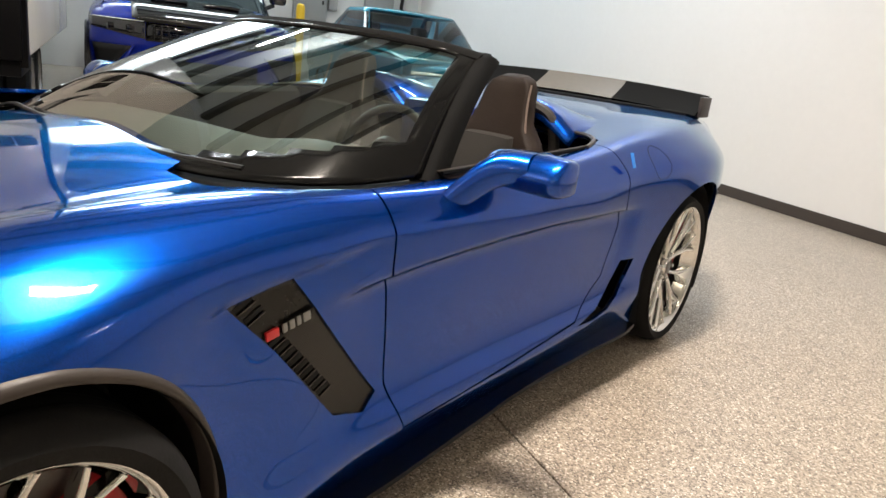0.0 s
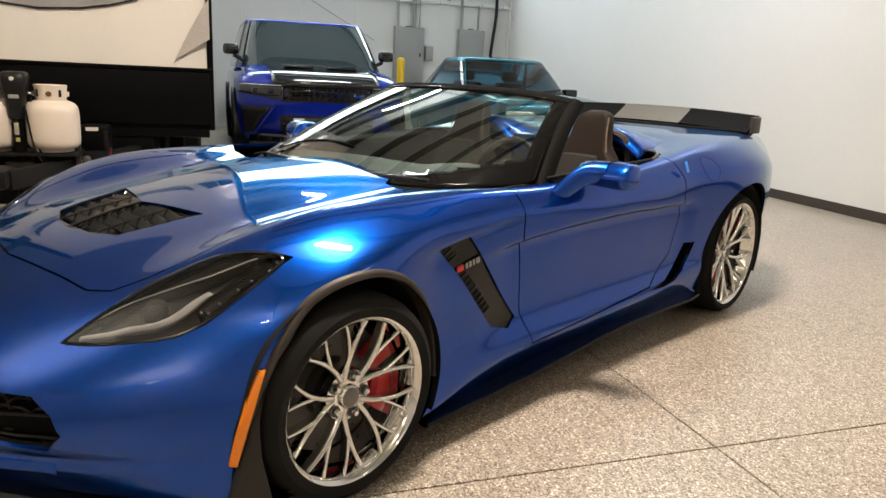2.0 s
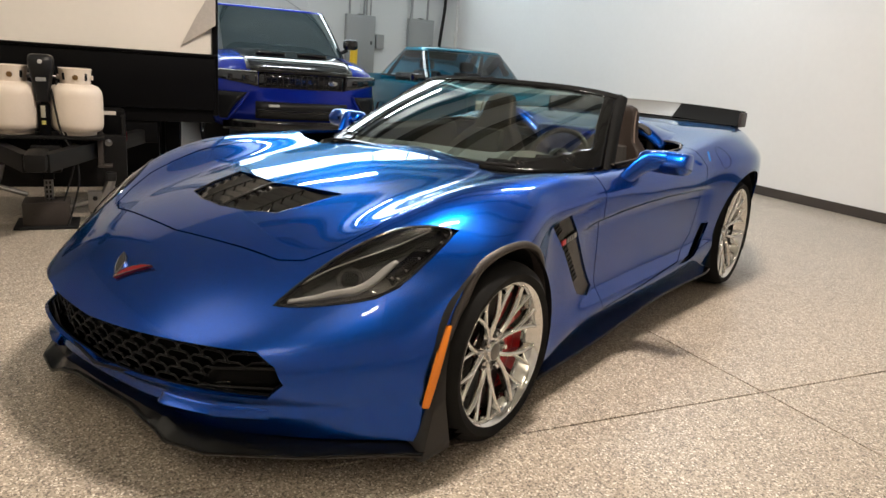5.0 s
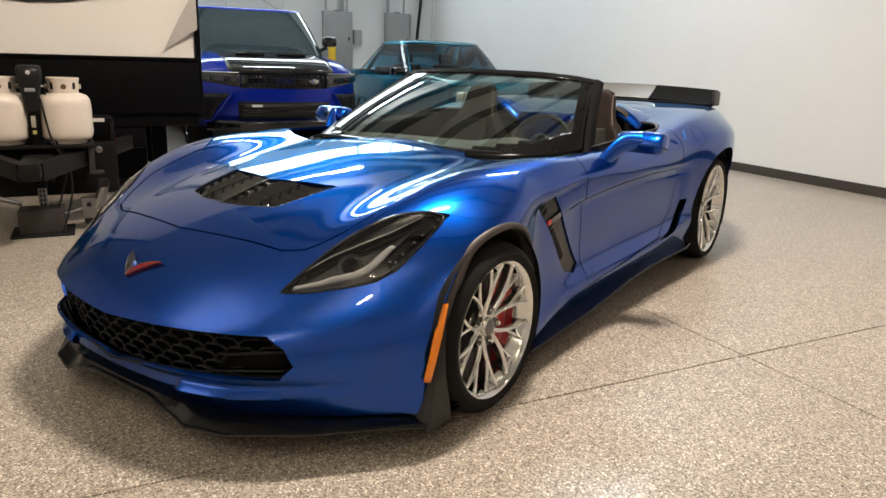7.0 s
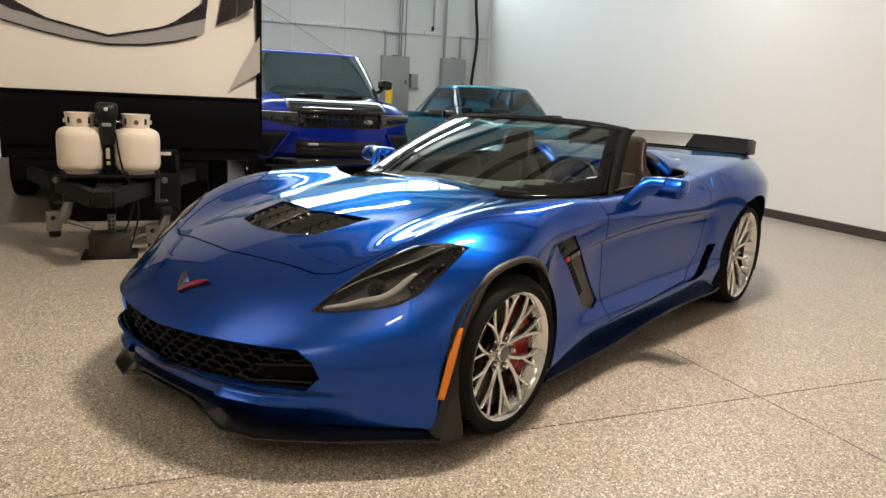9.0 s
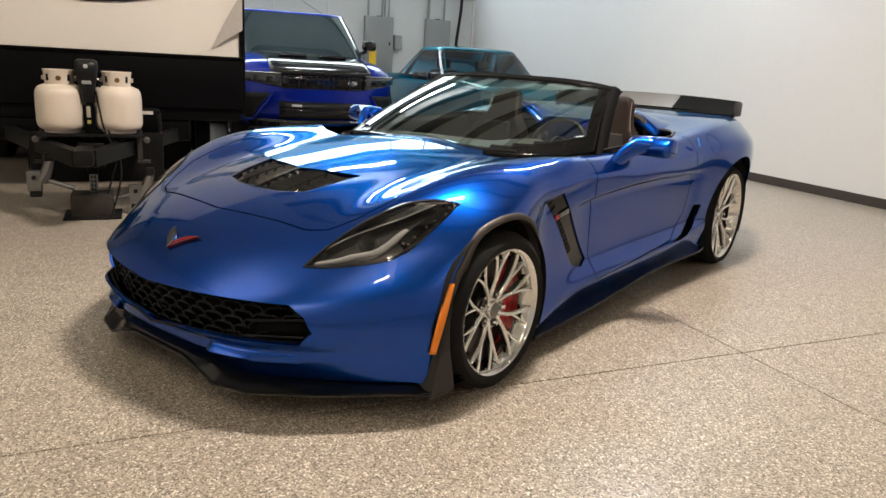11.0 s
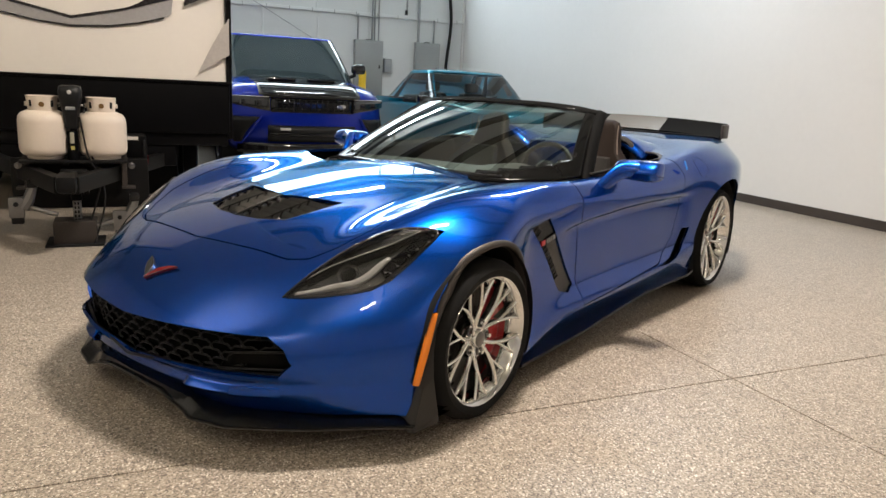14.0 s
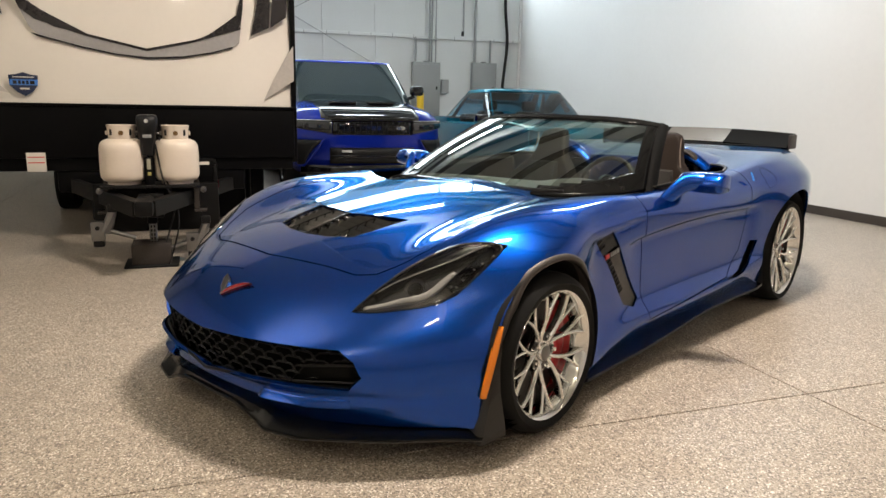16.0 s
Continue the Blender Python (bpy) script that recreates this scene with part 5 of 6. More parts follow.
# ---- the other vehicles (local x forwards, y to their left) ----
def wrap_body(outline, levels):
    """A lower body from a half plan outline (x, y), nose centre to tail centre, at several heights with an inset each."""
    loop = [(x, y) for x, y in outline] + [(x, -y) for x, y in outline[-2:0:-1]]
    cx = (outline[0][0] + outline[-1][0]) / 2
    rows = []
    for z, inset, back in levels:
        row = []
        for x, y in loop:
            s = 1 - inset / 0.95
            row.append(((x - cx) * (1 - inset / 2.4) + cx - (back if x > cx else 0) * min(1, max(0, (x - cx) / 1.5)), y * s, z))
        rows.append(row + row[:1])
    bm = grid_mesh(np.array(rows))
    bmesh.ops.remove_doubles(bm, verts=bm.verts, dist=1e-5)
    bm.faces.new([v for v in bm.verts if abs(v.co.z - levels[-1][0]) < 1e-6 and False] or [bm.verts.new(p) for p in rows[-1][:-1]])
    bmesh.ops.remove_doubles(bm, verts=bm.verts, dist=1e-5)
    bmesh.ops.recalc_face_normals(bm, faces=bm.faces)
    return bm


def front_patch(name, nose, y0, y1, z0, z1, mat, parent, label="", lift=0.012, n=12, taper=0.0, back=0.0):
    """A panel that follows a curved nose."""
    rows = []
    for v in np.linspace(0, 1, 4):
        rows.append([(nose(y) + lift - back * v, y, z0 + (z1 - z0) * v - taper * (abs(y) - min(abs(y0), abs(y1))) * (1 - v)) for y in np.linspace(y0, y1, n)])
    return skin(name, np.array(rows), mat, parent, label, 0.02)


def road_wheel(parent, x, y, r, width, mat, spokes=5):
    w = new("wheel")
    w.parent = parent
    w.location = (x, y, r)
    w.rotation_euler = (0, 0, math.pi / 2 if y > 0 else -math.pi / 2)
    h = width / 2
    part("tyre", lathe([(r * 0.66, -h), (r * 0.9, -h), (r, -h + 0.03), (r, h - 0.03), (r * 0.95, h - 0.006), (r * 0.75, h), (r * 0.67, h - 0.01)], "X", 40, None, False), RUBBER, w)
    part("rim", lathe([(r * 0.62, -h + 0.02), (r * 0.63, h - 0.04), (r * 0.68, h - 0.006), (r * 0.67, h - 0.03)], "X", 40, None, False), mat, w)
    part("brake_disc", lathe([(0, h - 0.10), (r * 0.5, h - 0.10), (r * 0.5, h - 0.12)], "X", 32), IRON, w)
    for k in range(spokes):
        part("spoke", box(h - 0.05, h - 0.02, -0.03, 0.03, 0.02, r * 0.65, 0.01, pose(0, 0, 0, 360 * k / spokes)), mat, w)
    return w


def greenhouse(base, top, wb, wt, zb, zr, crown, power):
    """A cabin of rounded plan: returns a cutter for patches between two angles (0 ahead) and two heights."""
    def at(t, v, out=0.0):
        f = base[0] + (top[0] - base[0]) * (0.90 * v + 0.10 * v * v)
        r = base[1] + (top[1] - base[1]) * v
        w = wb + (wt - wb) * (0.75 * v + 0.25 * v * v)
        c, sn = math.cos(math.radians(t)), math.sin(math.radians(t))
        e = 2 / power
        half, mid = (f - r) / 2 + out, (f + r) / 2
        return (mid + half * math.copysign(abs(c) ** e, c), (w + out) * math.copysign(abs(sn) ** e, sn), zb + (zr - zb) * v)

    def patch(t0, t1, v0, v1, n=24, m=12, lid=False, out=0.0):
        rows = [[at(t, v, out) for t in np.linspace(t0, t1, n + 1)] for v in np.linspace(v0, v1, m + 1)]
        if lid:
            edge = rows[-1]
            cx = (top[0] + top[1]) / 2
            for k in (0.97, 0.9, 0.75, 0.55, 0.35, 0.15, 0.01):
                rows.append([(cx + (x - cx) * k, y * k, z + crown * (1 - k ** 2) ** 0.8) for x, y, z in edge])
        bm = grid_mesh(np.array(rows))
        bmesh.ops.remove_doubles(bm, verts=bm.verts, dist=1e-4)
        bmesh.ops.recalc_face_normals(bm, faces=bm.faces)
        return bm
    return patch


SUVGLASS = worn("smoked_windscreen", (0.020, 0.032, 0.036), 0.04, scale=3, spread=0.1, bump=0.0, coat=0.6)
LENS = worn("grey_lamp_lens", (0.016, 0.016, 0.018), 0.10, scale=40, spread=0.35, bump=0.05, coat=0.6)


def build_suv():
    car = thing("suv_car", at_room(-6.25, 1.505) @ Matrix.Diagonal((1, 1.10, 1.05, 1)), "bright blue luxury SUV with black hood centre, facing the camera", "car")
    nose = lambda y: -0.42 * (abs(y) / 0.97) ** 3.2
    out = [(nose(y), y) for y in np.linspace(0, 0.93, 12)] + [(-0.55, 0.965), (-0.9, 0.985), (-2.4, 0.99), (-4.2, 0.985), (-4.65, 0.93), (-4.80, 0.7), (-4.82, 0)]
    slope = lambda x: 0.065 * min(1.0, max(0.0, (x + 1.3) / 1.1))
    shell = wrap_body(out, [(0.26, 0.10, 0.10), (0.30, 0.06, 0.05), (0.36, 0.03, 0.02), (0.50, 0.01, 0.0), (0.62, 0.0, 0.0), (0.75, 0.0, 0.0), (0.85, 0.004, 0.0), (0.95, 0.012, 0.012), (1.01, 0.025, 0.035), (1.05, 0.05, 0.07), (1.08, 0.09, 0.13), (1.095, 0.14, 0.22)])
    for v in shell.verts:
        v.co.z -= slope(v.co.x) * min(1.0, max(0.0, (v.co.z - 0.7) / 0.2))
    part("body", shell, ROYAL, car, angle=50)
    # bonnet with a black centre and two vents
    rows = []
    for t in (0, 0.02, 0.05, 0.1, 0.17, 0.25, 0.35, 0.5, 0.65, 0.8, 1.0):
        rows.append([(nose(y) * (1 - t) - 0.05 - 1.15 * t - 0.22 * (abs(y) / 0.9) ** 2 * t, y, 1.005 + 0.105 * min(1, t * 5) ** 0.6 + 0.055 * math.sin(t * 1.4) - 0.06 * (abs(y) / 0.88) ** 5) for y in np.linspace(-0.88, 0.88, 33)])
    rows = np.array(rows)
    rows[:, :, 2] -= np.vectorize(slope)(rows[:, :, 0])
    skin("bonnet", rows, ROYAL, car, "", 0.02)
    mid = rows[:, 5:28].copy()
    mid[:, :, 2] += 0.016
    skin("bonnet_centre", mid, GLOSSBLACK, car, "black carbon bonnet centre", 0.006)
    for s in (1, -1):
        part("bonnet_vent", box(-0.13, 0.13, -0.17, 0.17, -0.012, 0.02, 0.012, pose(-0.78, s * 0.25, 1.132, 0, -6, 0)), GLOSSBLACK, car, "gloss black bonnet vent")
        for q in range(3):
            part("vent_louvre", box(-0.02, 0.02, -0.15, 0.15, -0.004, 0.004, 0.002, pose(-0.86 + 0.08 * q, s * 0.25, 1.156, 0, -16, 0)), GLOSSBLACK, car)
    front_patch("bonnet_lip", nose, -0.575, 0.575, 0.926, 0.962, CARBON, car, "black carbon bonnet edge", 0.02)
    front_patch("grille", nose, -0.49, 0.49, 0.755, 0.925, GLOSSBLACK, car, "black honeycomb grille")
    for k in range(7):
        front_patch("grille_bar", nose, -0.45, 0.45, 0.770 + 0.022 * k, 0.775 + 0.022 * k, BLACK, car, "", 0.03)
    for k in range(14):
        y = -0.43 + k * 0.066
        front_patch("grille_post", nose, y, y + 0.008, 0.765, 0.915, BLACK, car, "", 0.03, 3)
    part("nose_badge", lathe([(0, 0.006), (0.05, 0.005), (0.055, 0)], "X", 20, pose(nose(0.33) + 0.05, 0.33, 0.84) @ Matrix.Diagonal((1, 1, 0.55, 1))), CHROME, car)
    for s in (1, -1):
        front_patch("headlight", nose, s * 0.495, s * 0.95, 0.765, 0.925, LENS, car, "smoked grey slim headlight", 0.014, 16, -0.16)
        for k in range(2):
            part("lamp_module", box(-0.03, 0.03, -0.055, 0.055, -0.035, 0.035, 0.014, pose(nose(0.60 + 0.16 * k) + 0.006, s * (0.60 + 0.16 * k), 0.85, 0, 0, s * -15)), GLOSSBLACK, car)
        part("lamp_blade", tube([(nose(y) + 0.030, s * y, 0.930) for y in np.linspace(0.51, 0.93, 8)], 0.004, 5), LAMPWHITE, car)
        # side intakes
        rows = []
        for v in np.linspace(0, 1, 6):
            y0, y1 = 0.80 - 0.20 * v ** 1.6, 0.87 + 0.06 * v
            rows.append([(nose(y) + 0.015, s * y, 0.375 + 0.315 * v - 0.02 * v * (y - y0)) for y in np.linspace(y0, y1, 6)])
        skin("side_intake", np.array(rows), BLACK, car, "black side air intake", 0.02)
        part("intake_edge", tube([(nose(y) + 0.034, s * y, z) for y, z in ((0.59, 0.70), (0.645, 0.60), (0.71, 0.50), (0.765, 0.42), (0.80, 0.37), (0.86, 0.365))], 0.012, 6), ROYAL, car)
        part("door_mirror", box(-0.09, 0.06, -0.095, 0.095, -0.07, 0.07, 0.055, pose(-1.62, s * 0.985, 1.335), 4), GLOSSBLACK, car, "gloss black door mirror")
        part("mirror_arm", tube([(-1.66, s * 0.84, 1.20), (-1.64, s * 0.95, 1.26)], 0.028, 6), BLACK, car)
        for x in (-0.95, -3.87):
            road_wheel(car, x, s * 0.86, 0.385, 0.28, GLOSSBLACK)
            rows = []
            for t in np.linspace(-0.2, math.pi + 0.2, 24):
                rows.append([(x + r * math.cos(t), s * y, 0.385 + r * math.sin(t)) for r, y in ((0.43, 0.90), (0.43, 0.998), (0.475, 1.0), (0.48, 0.985))])
            skin("wheel_arch", np.array(rows), BLACK, car, "black wheel arch", 0.01)
    front_patch("lower_grille", nose, -0.52, 0.52, 0.40, 0.595, BLACK, car, "black lower air intake")
    front_patch("lower_blade", nose, -0.50, 0.50, 0.475, 0.505, GLOSSBLACK, car, "", 0.03)
    front_patch("chin_spoiler", nose, -0.84, 0.84, 0.255, 0.38, GLOSSBLACK, car, "", 0.03)
    part("tow_cover", box(-0.02, 0.02, -0.06, 0.06, -0.015, 0.015, 0.005, pose(0.035, -0.33, 0.555)), LAMPWHITE, car)
    # upper body
    green = greenhouse((-1.20, -4.72), (-2.02, -4.30), 0.94, 0.775, 1.10, 1.745, 0.06, 6.0)
    part("windscreen", green(-47, 47, 0.05, 0.965), SUVGLASS, car, "dark windscreen with pale reflections")
    part("windscreen_seal", green(-48, 48, 0.0, 0.05, 6, 2), BLACK, car)
    part("rear_window", green(146, 214, 0.15, 0.95), DARKGLASS, car)
    part("roof", green(0, 360, 0.965, 1.0, 72, 3, True), ROYAL, car, "", angle=60)
    for s in (1, -1):
        lo, hi = sorted((s * 47, s * 51))
        part("front_pillar", green(lo, hi, 0.0, 0.97, 4, 12, False, 0.004), MATTE, car, "", angle=60)
        lo, hi = sorted((s * 51, s * 138))
        part("side_window", green(lo, hi, 0.10, 0.93), DARKGLASS, car, "black side windows")
        part("window_belt", green(lo, hi, 0.0, 0.10, 20, 2, False, 0.004), ROYAL, car)
        part("roof_rail", green(lo, hi, 0.93, 0.97, 20, 2, False, 0.004), ROYAL, car)
        for c in (66, 100):
            part("door_pillar", green(*sorted((s * c, s * (c + 4))), 0.10, 0.93, 3, 8, False, 0.004), BLACK, car)
        lo, hi = sorted((s * 138, s * 150))
        part("rear_pillar", green(lo, hi, 0.0, 0.97, 5, 12, False, 0.004), ROYAL, car)
    part("tailgate", green(150, 210, 0.0, 0.15, 10, 3), ROYAL, car)
    return car


build_suv()


COUPEGLASS = thin_glass("tinted_car_glass", (0.56, 0.62, 0.62), 1.6)


def build_coupe():
    car = thing("notchback_car", at_room(-5.55, 4.38), "teal older two-door coupe parked beside the white wall", "car")
    nose = lambda y: -0.10 * (abs(y) / 0.85) ** 2
    out = [(nose(y), y) for y in np.linspace(0, 0.80, 8)] + [(-0.3, 0.855), (-1.0, 0.87), (-3.6, 0.87), (-4.35, 0.83), (-4.5, 0.6), (-4.52, 0)]
    part("body", wrap_body(out, [(0.20, 0.08, 0.05), (0.32, 0.02, 0.0), (0.55, 0.0, 0.0), (0.80, 0.03, 0.0), (0.90, 0.06, 0.02), (0.93, 0.10, 0.05)]), TEAL, car, angle=45)
    rows = [[(-0.1 - 1.25 * t, y, 0.90 + 0.10 * math.sin(t * 1.4) - 0.03 * (abs(y) / 0.8) ** 3) for y in np.linspace(-0.80, 0.80, 17)] for t in np.linspace(0, 1, 8)]
    skin("bonnet", np.array(rows), TEAL, car, "", 0.02)
    for s in (1, -1):
        front_patch("headlight", nose, s * 0.45, s * 0.80, 0.66, 0.80, LAMPWHITE, car, "clear headlight", 0.02)
        for x in (-0.85, -3.45):
            road_wheel(car, x, s * 0.77, 0.31, 0.20, CHROME)
        part("door_mirror", box(-0.09, 0.06, -0.10, 0.10, -0.055, 0.055, 0.03, pose(-1.72, s * 0.93, 1.01), 2), GLOSSBLACK, car)
        part("fender", box(-4.3, -0.2, s * 0.855 - 0.02, s * 0.855 + 0.02, 0.55, 0.9, 0.02), TEAL, car)
    front_patch("grille", nose, -0.42, 0.42, 0.68, 0.78, BLACK, car, "black slot grille", 0.02)
    front_patch("bumper", nose, -0.82, 0.82, 0.38, 0.58, TEAL, car, "", 0.05)
    green = greenhouse((-1.42, -4.02), (-2.10, -3.12), 0.84, 0.665, 0.985, 1.455, 0.045, 6.0)
    part("windscreen", green(-50, 50, 0.06, 0.95), COUPEGLASS, car, "clear windscreen with dark cabin behind").visible_shadow = False
    part("rear_window", green(142, 218, 0.06, 0.94), COUPEGLASS, car, "rear window").visible_shadow = False
    part("roof", green(0, 360, 0.95, 1.0, 72, 2, True), TEAL, car, "", angle=60)
    part("windscreen_seal", green(-50, 50, 0.0, 0.07, 20, 2, False, 0.003), BLACK, car)
    for s in (1, -1):
        part("front_pillar", green(*sorted((s * 50, s * 51.8)), 0.0, 0.96, 4, 12, False, 0.005), TEAL, car, "", angle=60)
        part("door_window", green(*sorted((s * 51.8, s * 92)), 0.04, 0.91), COUPEGLASS, car, "side window glass").visible_shadow = False
        part("door_pillar", green(*sorted((s * 92, s * 97)), 0.0, 0.93, 4, 8, False, 0.005), BLACK, car)
        part("quarter_window", green(*sorted((s * 97, s * 132)), 0.04, 0.91), COUPEGLASS, car, "dark quarter window").visible_shadow = False
        part("rear_pillar", green(*sorted((s * 132, s * 142)), 0.0, 0.96, 5, 12, False, 0.005), TEAL, car)
        part("roof_rail", green(*sorted((s * 53.5, s * 132)), 0.905, 0.96, 24, 2, False, 0.005), TEAL, car)
        part("window_belt", green(*sorted((s * 53.5, s * 132)), 0.0, 0.05, 24, 2, False, 0.006), BLACK, car)
        seat = part("front_seat", box(-2.85, -2.62, s * 0.36 - 0.22, s * 0.36 + 0.22, 0.5, 1.12, 0.07), DARK, car)
        part("headrest", box(-2.82, -2.70, s * 0.36 - 0.12, s * 0.36 + 0.12, 1.13, 1.29, 0.05), DARK, car)
    part("rear_seat", box(-3.6, -3.3, -0.6, 0.6, 0.45, 1.06, 0.07), DARK, car)
    for pts in ([(-1.30, -0.30, 1.005), (-1.50, 0.20, 1.10)], [(-1.28, 0.20, 1.005), (-1.42, 0.62, 1.055)]):
        part("wiper_arm", tube(pts, 0.012, 6), BLACK, car)
    part("rear_deck", box(-4.5, -3.7, -0.80, 0.80, 0.85, 1.0, 0.04), TEAL, car)
    part("cabin_floor", box(-3.9, -1.3, -0.78, 0.78, 0.3, 0.5, 0.03), DARK, car)
    part("dashboard", box(-1.75, -1.35, -0.74, 0.74, 0.8, 0.99, 0.05), DARK, car)
    return car


build_coupe()


# ---- the travel trailer with its tongue ----
def flat_shape(name, poly, mat, parent, x=0.0, thick=0.004, label=""):
    """A cut vinyl shape on the trailer front, given in (y, z)."""
    bm = bmesh.new()
    lo = [bm.verts.new((x, y, z)) for y, z in poly]
    hi = [bm.verts.new((x + thick, y, z)) for y, z in poly]
    n = len(poly)
    bm.faces.new(lo), bm.faces.new(hi[::-1])
    for i in range(n):
        bm.faces.new((lo[i], hi[i], hi[(i + 1) % n], lo[(i + 1) % n]))
    bmesh.ops.recalc_face_normals(bm, faces=bm.faces)
    bmesh.ops.triangulate(bm, faces=[f for f in bm.faces if len(f.verts) > 4])
    return part(name, bm, mat, parent, label, False)


CREAM = worn("white_fibreglass", (0.74, 0.70, 0.64), 0.22, scale=4, spread=0.03, bump=0.02, coat=0.4)
TANK = worn("cream_tank_paint", (0.66, 0.575, 0.485), 0.35, scale=10, spread=0.05, bump=0.05)
VINYLBLACK = worn("black_vinyl", (0.015, 0.013, 0.014), 0.2, scale=10, spread=0.2, bump=0.0)
VINYLGREY = worn("grey_vinyl", (0.34, 0.33, 0.33), 0.25, scale=6, spread=0.15, bump=0.0)
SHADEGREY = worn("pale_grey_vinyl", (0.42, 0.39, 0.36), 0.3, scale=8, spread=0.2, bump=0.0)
TRIM = worn("black_trailer_skin", (0.0028, 0.0028, 0.0032), 0.4, scale=6, spread=0.3, bump=0.1, Specular_IOR_Level=0.07)
PAPER = worn("paper_label", (0.62, 0.58, 0.52), 0.6, scale=30, spread=0.08)
FRAME = worn("black_frame_paint", (0.007, 0.0068, 0.0068), 0.5, scale=12, spread=0.4, bump=0.15, Specular_IOR_Level=0.15)
ZINC = worn("zinc_steel", (0.20, 0.195, 0.19), 0.4, 0.9, scale=25, spread=0.25)
WOOD = worn("weathered_block", (0.028, 0.021, 0.017), 0.75, scale=14, spread=0.4, bump=0.5)


def build_trailer():
    t = thing("travel_trailer", at_room(-3.57, -1.07), "white travel trailer with black front skirt and grey swoosh graphics", "trailer")
    W = 1.21
    rows = []
    for z in np.linspace(1.14, 3.3, 18):
        lean = -0.05 * max(0, (z - 1.14) / 1.0) ** 2
        rows.append([(lean - 0.06 * (abs(y) / W) ** 4, y, z) for y in np.linspace(-W + 0.03, W - 0.03, 25)])
    part("front_cap", grid_mesh(np.array(rows)), CREAM, t, "glossy white fibreglass front")
    part("box_body", box(-6.2, -0.10, -W + 0.01, W - 0.01, 0.70, 3.3, 0.03), CREAM, t)
    part("front_skirt", box(-0.12, 0.012, -W + 0.015, W - 0.015, 0.705, 1.137, 0.02), TRIM, t, "black front skirt panel")
    for s in (1, -1):
        part("corner_trim", box(-0.14, -0.02, s * W - 0.035, s * W + 0.012, 0.66, 3.3, 0.012), TRIM, t, "black corner moulding")
    part("skirt_rail", box(-0.05, 0.03, -W, W, 1.128, 1.152, 0.006), TRIM, t)
    # added box that fills the dark space from chassis almost to the floor
    part("underbelly", box(-6.1, -0.75, -0.60, 0.80, 0.06, 0.71, 0.03), TRIM, t, "black box filling the space below the trailer")
    part("belly_front", box(-0.74, -0.03, -1.18, 1.18, 0.60, 0.71, 0.01), TRIM, t)
    part("chassis", box(-6.1, -0.05, -0.75, 0.75, 0.42, 0.60, 0.02), TRIM, t, "black chassis")
    for s in (1, -1):
        road_wheel(t, -2.15, s * 0.98, 0.34, 0.20, ZINC), road_wheel(t, -2.95, s * 0.98, 0.34, 0.20, ZINC)
    part("stabiliser", box(-0.05, 0.05, -0.06, 0.06, 0.0, 0.62, 0.01, pose(-0.62, 0.90, 0.0)), TRIM, t, "black stabiliser leg")
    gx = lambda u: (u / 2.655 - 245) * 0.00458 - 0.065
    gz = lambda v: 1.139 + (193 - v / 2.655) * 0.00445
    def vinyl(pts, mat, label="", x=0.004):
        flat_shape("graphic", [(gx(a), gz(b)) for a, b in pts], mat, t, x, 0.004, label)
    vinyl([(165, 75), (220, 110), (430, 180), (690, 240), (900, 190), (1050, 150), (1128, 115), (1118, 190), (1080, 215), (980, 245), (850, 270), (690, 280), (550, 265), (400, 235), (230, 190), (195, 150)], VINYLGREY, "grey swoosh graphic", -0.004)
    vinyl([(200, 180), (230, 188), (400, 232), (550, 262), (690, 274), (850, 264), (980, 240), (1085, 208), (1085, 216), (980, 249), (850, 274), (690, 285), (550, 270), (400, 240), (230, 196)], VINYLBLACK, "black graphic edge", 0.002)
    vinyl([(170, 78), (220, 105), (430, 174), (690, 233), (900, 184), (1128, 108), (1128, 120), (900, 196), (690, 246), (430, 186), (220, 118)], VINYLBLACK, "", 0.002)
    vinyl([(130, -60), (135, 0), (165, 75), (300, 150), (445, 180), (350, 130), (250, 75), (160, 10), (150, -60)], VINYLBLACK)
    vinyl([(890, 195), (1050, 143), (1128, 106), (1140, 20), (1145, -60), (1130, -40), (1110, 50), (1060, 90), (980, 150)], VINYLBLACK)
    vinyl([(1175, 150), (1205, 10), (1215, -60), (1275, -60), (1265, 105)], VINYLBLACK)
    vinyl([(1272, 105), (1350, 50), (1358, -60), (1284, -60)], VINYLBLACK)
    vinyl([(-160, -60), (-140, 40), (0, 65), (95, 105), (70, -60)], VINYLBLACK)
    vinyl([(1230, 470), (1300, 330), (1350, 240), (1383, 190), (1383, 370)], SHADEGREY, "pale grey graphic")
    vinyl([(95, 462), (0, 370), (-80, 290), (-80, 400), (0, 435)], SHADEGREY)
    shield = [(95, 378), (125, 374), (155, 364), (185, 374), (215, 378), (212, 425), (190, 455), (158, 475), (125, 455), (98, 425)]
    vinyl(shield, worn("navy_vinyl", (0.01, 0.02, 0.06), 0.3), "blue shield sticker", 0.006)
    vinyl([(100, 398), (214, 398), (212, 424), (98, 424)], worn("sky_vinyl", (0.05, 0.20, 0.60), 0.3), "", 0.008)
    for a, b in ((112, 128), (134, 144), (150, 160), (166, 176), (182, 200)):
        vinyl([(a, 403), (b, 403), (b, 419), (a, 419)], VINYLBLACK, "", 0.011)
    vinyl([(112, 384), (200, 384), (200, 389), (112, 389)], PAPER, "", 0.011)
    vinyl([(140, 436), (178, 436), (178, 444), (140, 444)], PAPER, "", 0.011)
    part("warning_label", box(0.015, 0.019, -0.95, -0.81, 0.60, 0.755, 0.001), PAPER, t, "paper label with red bars")
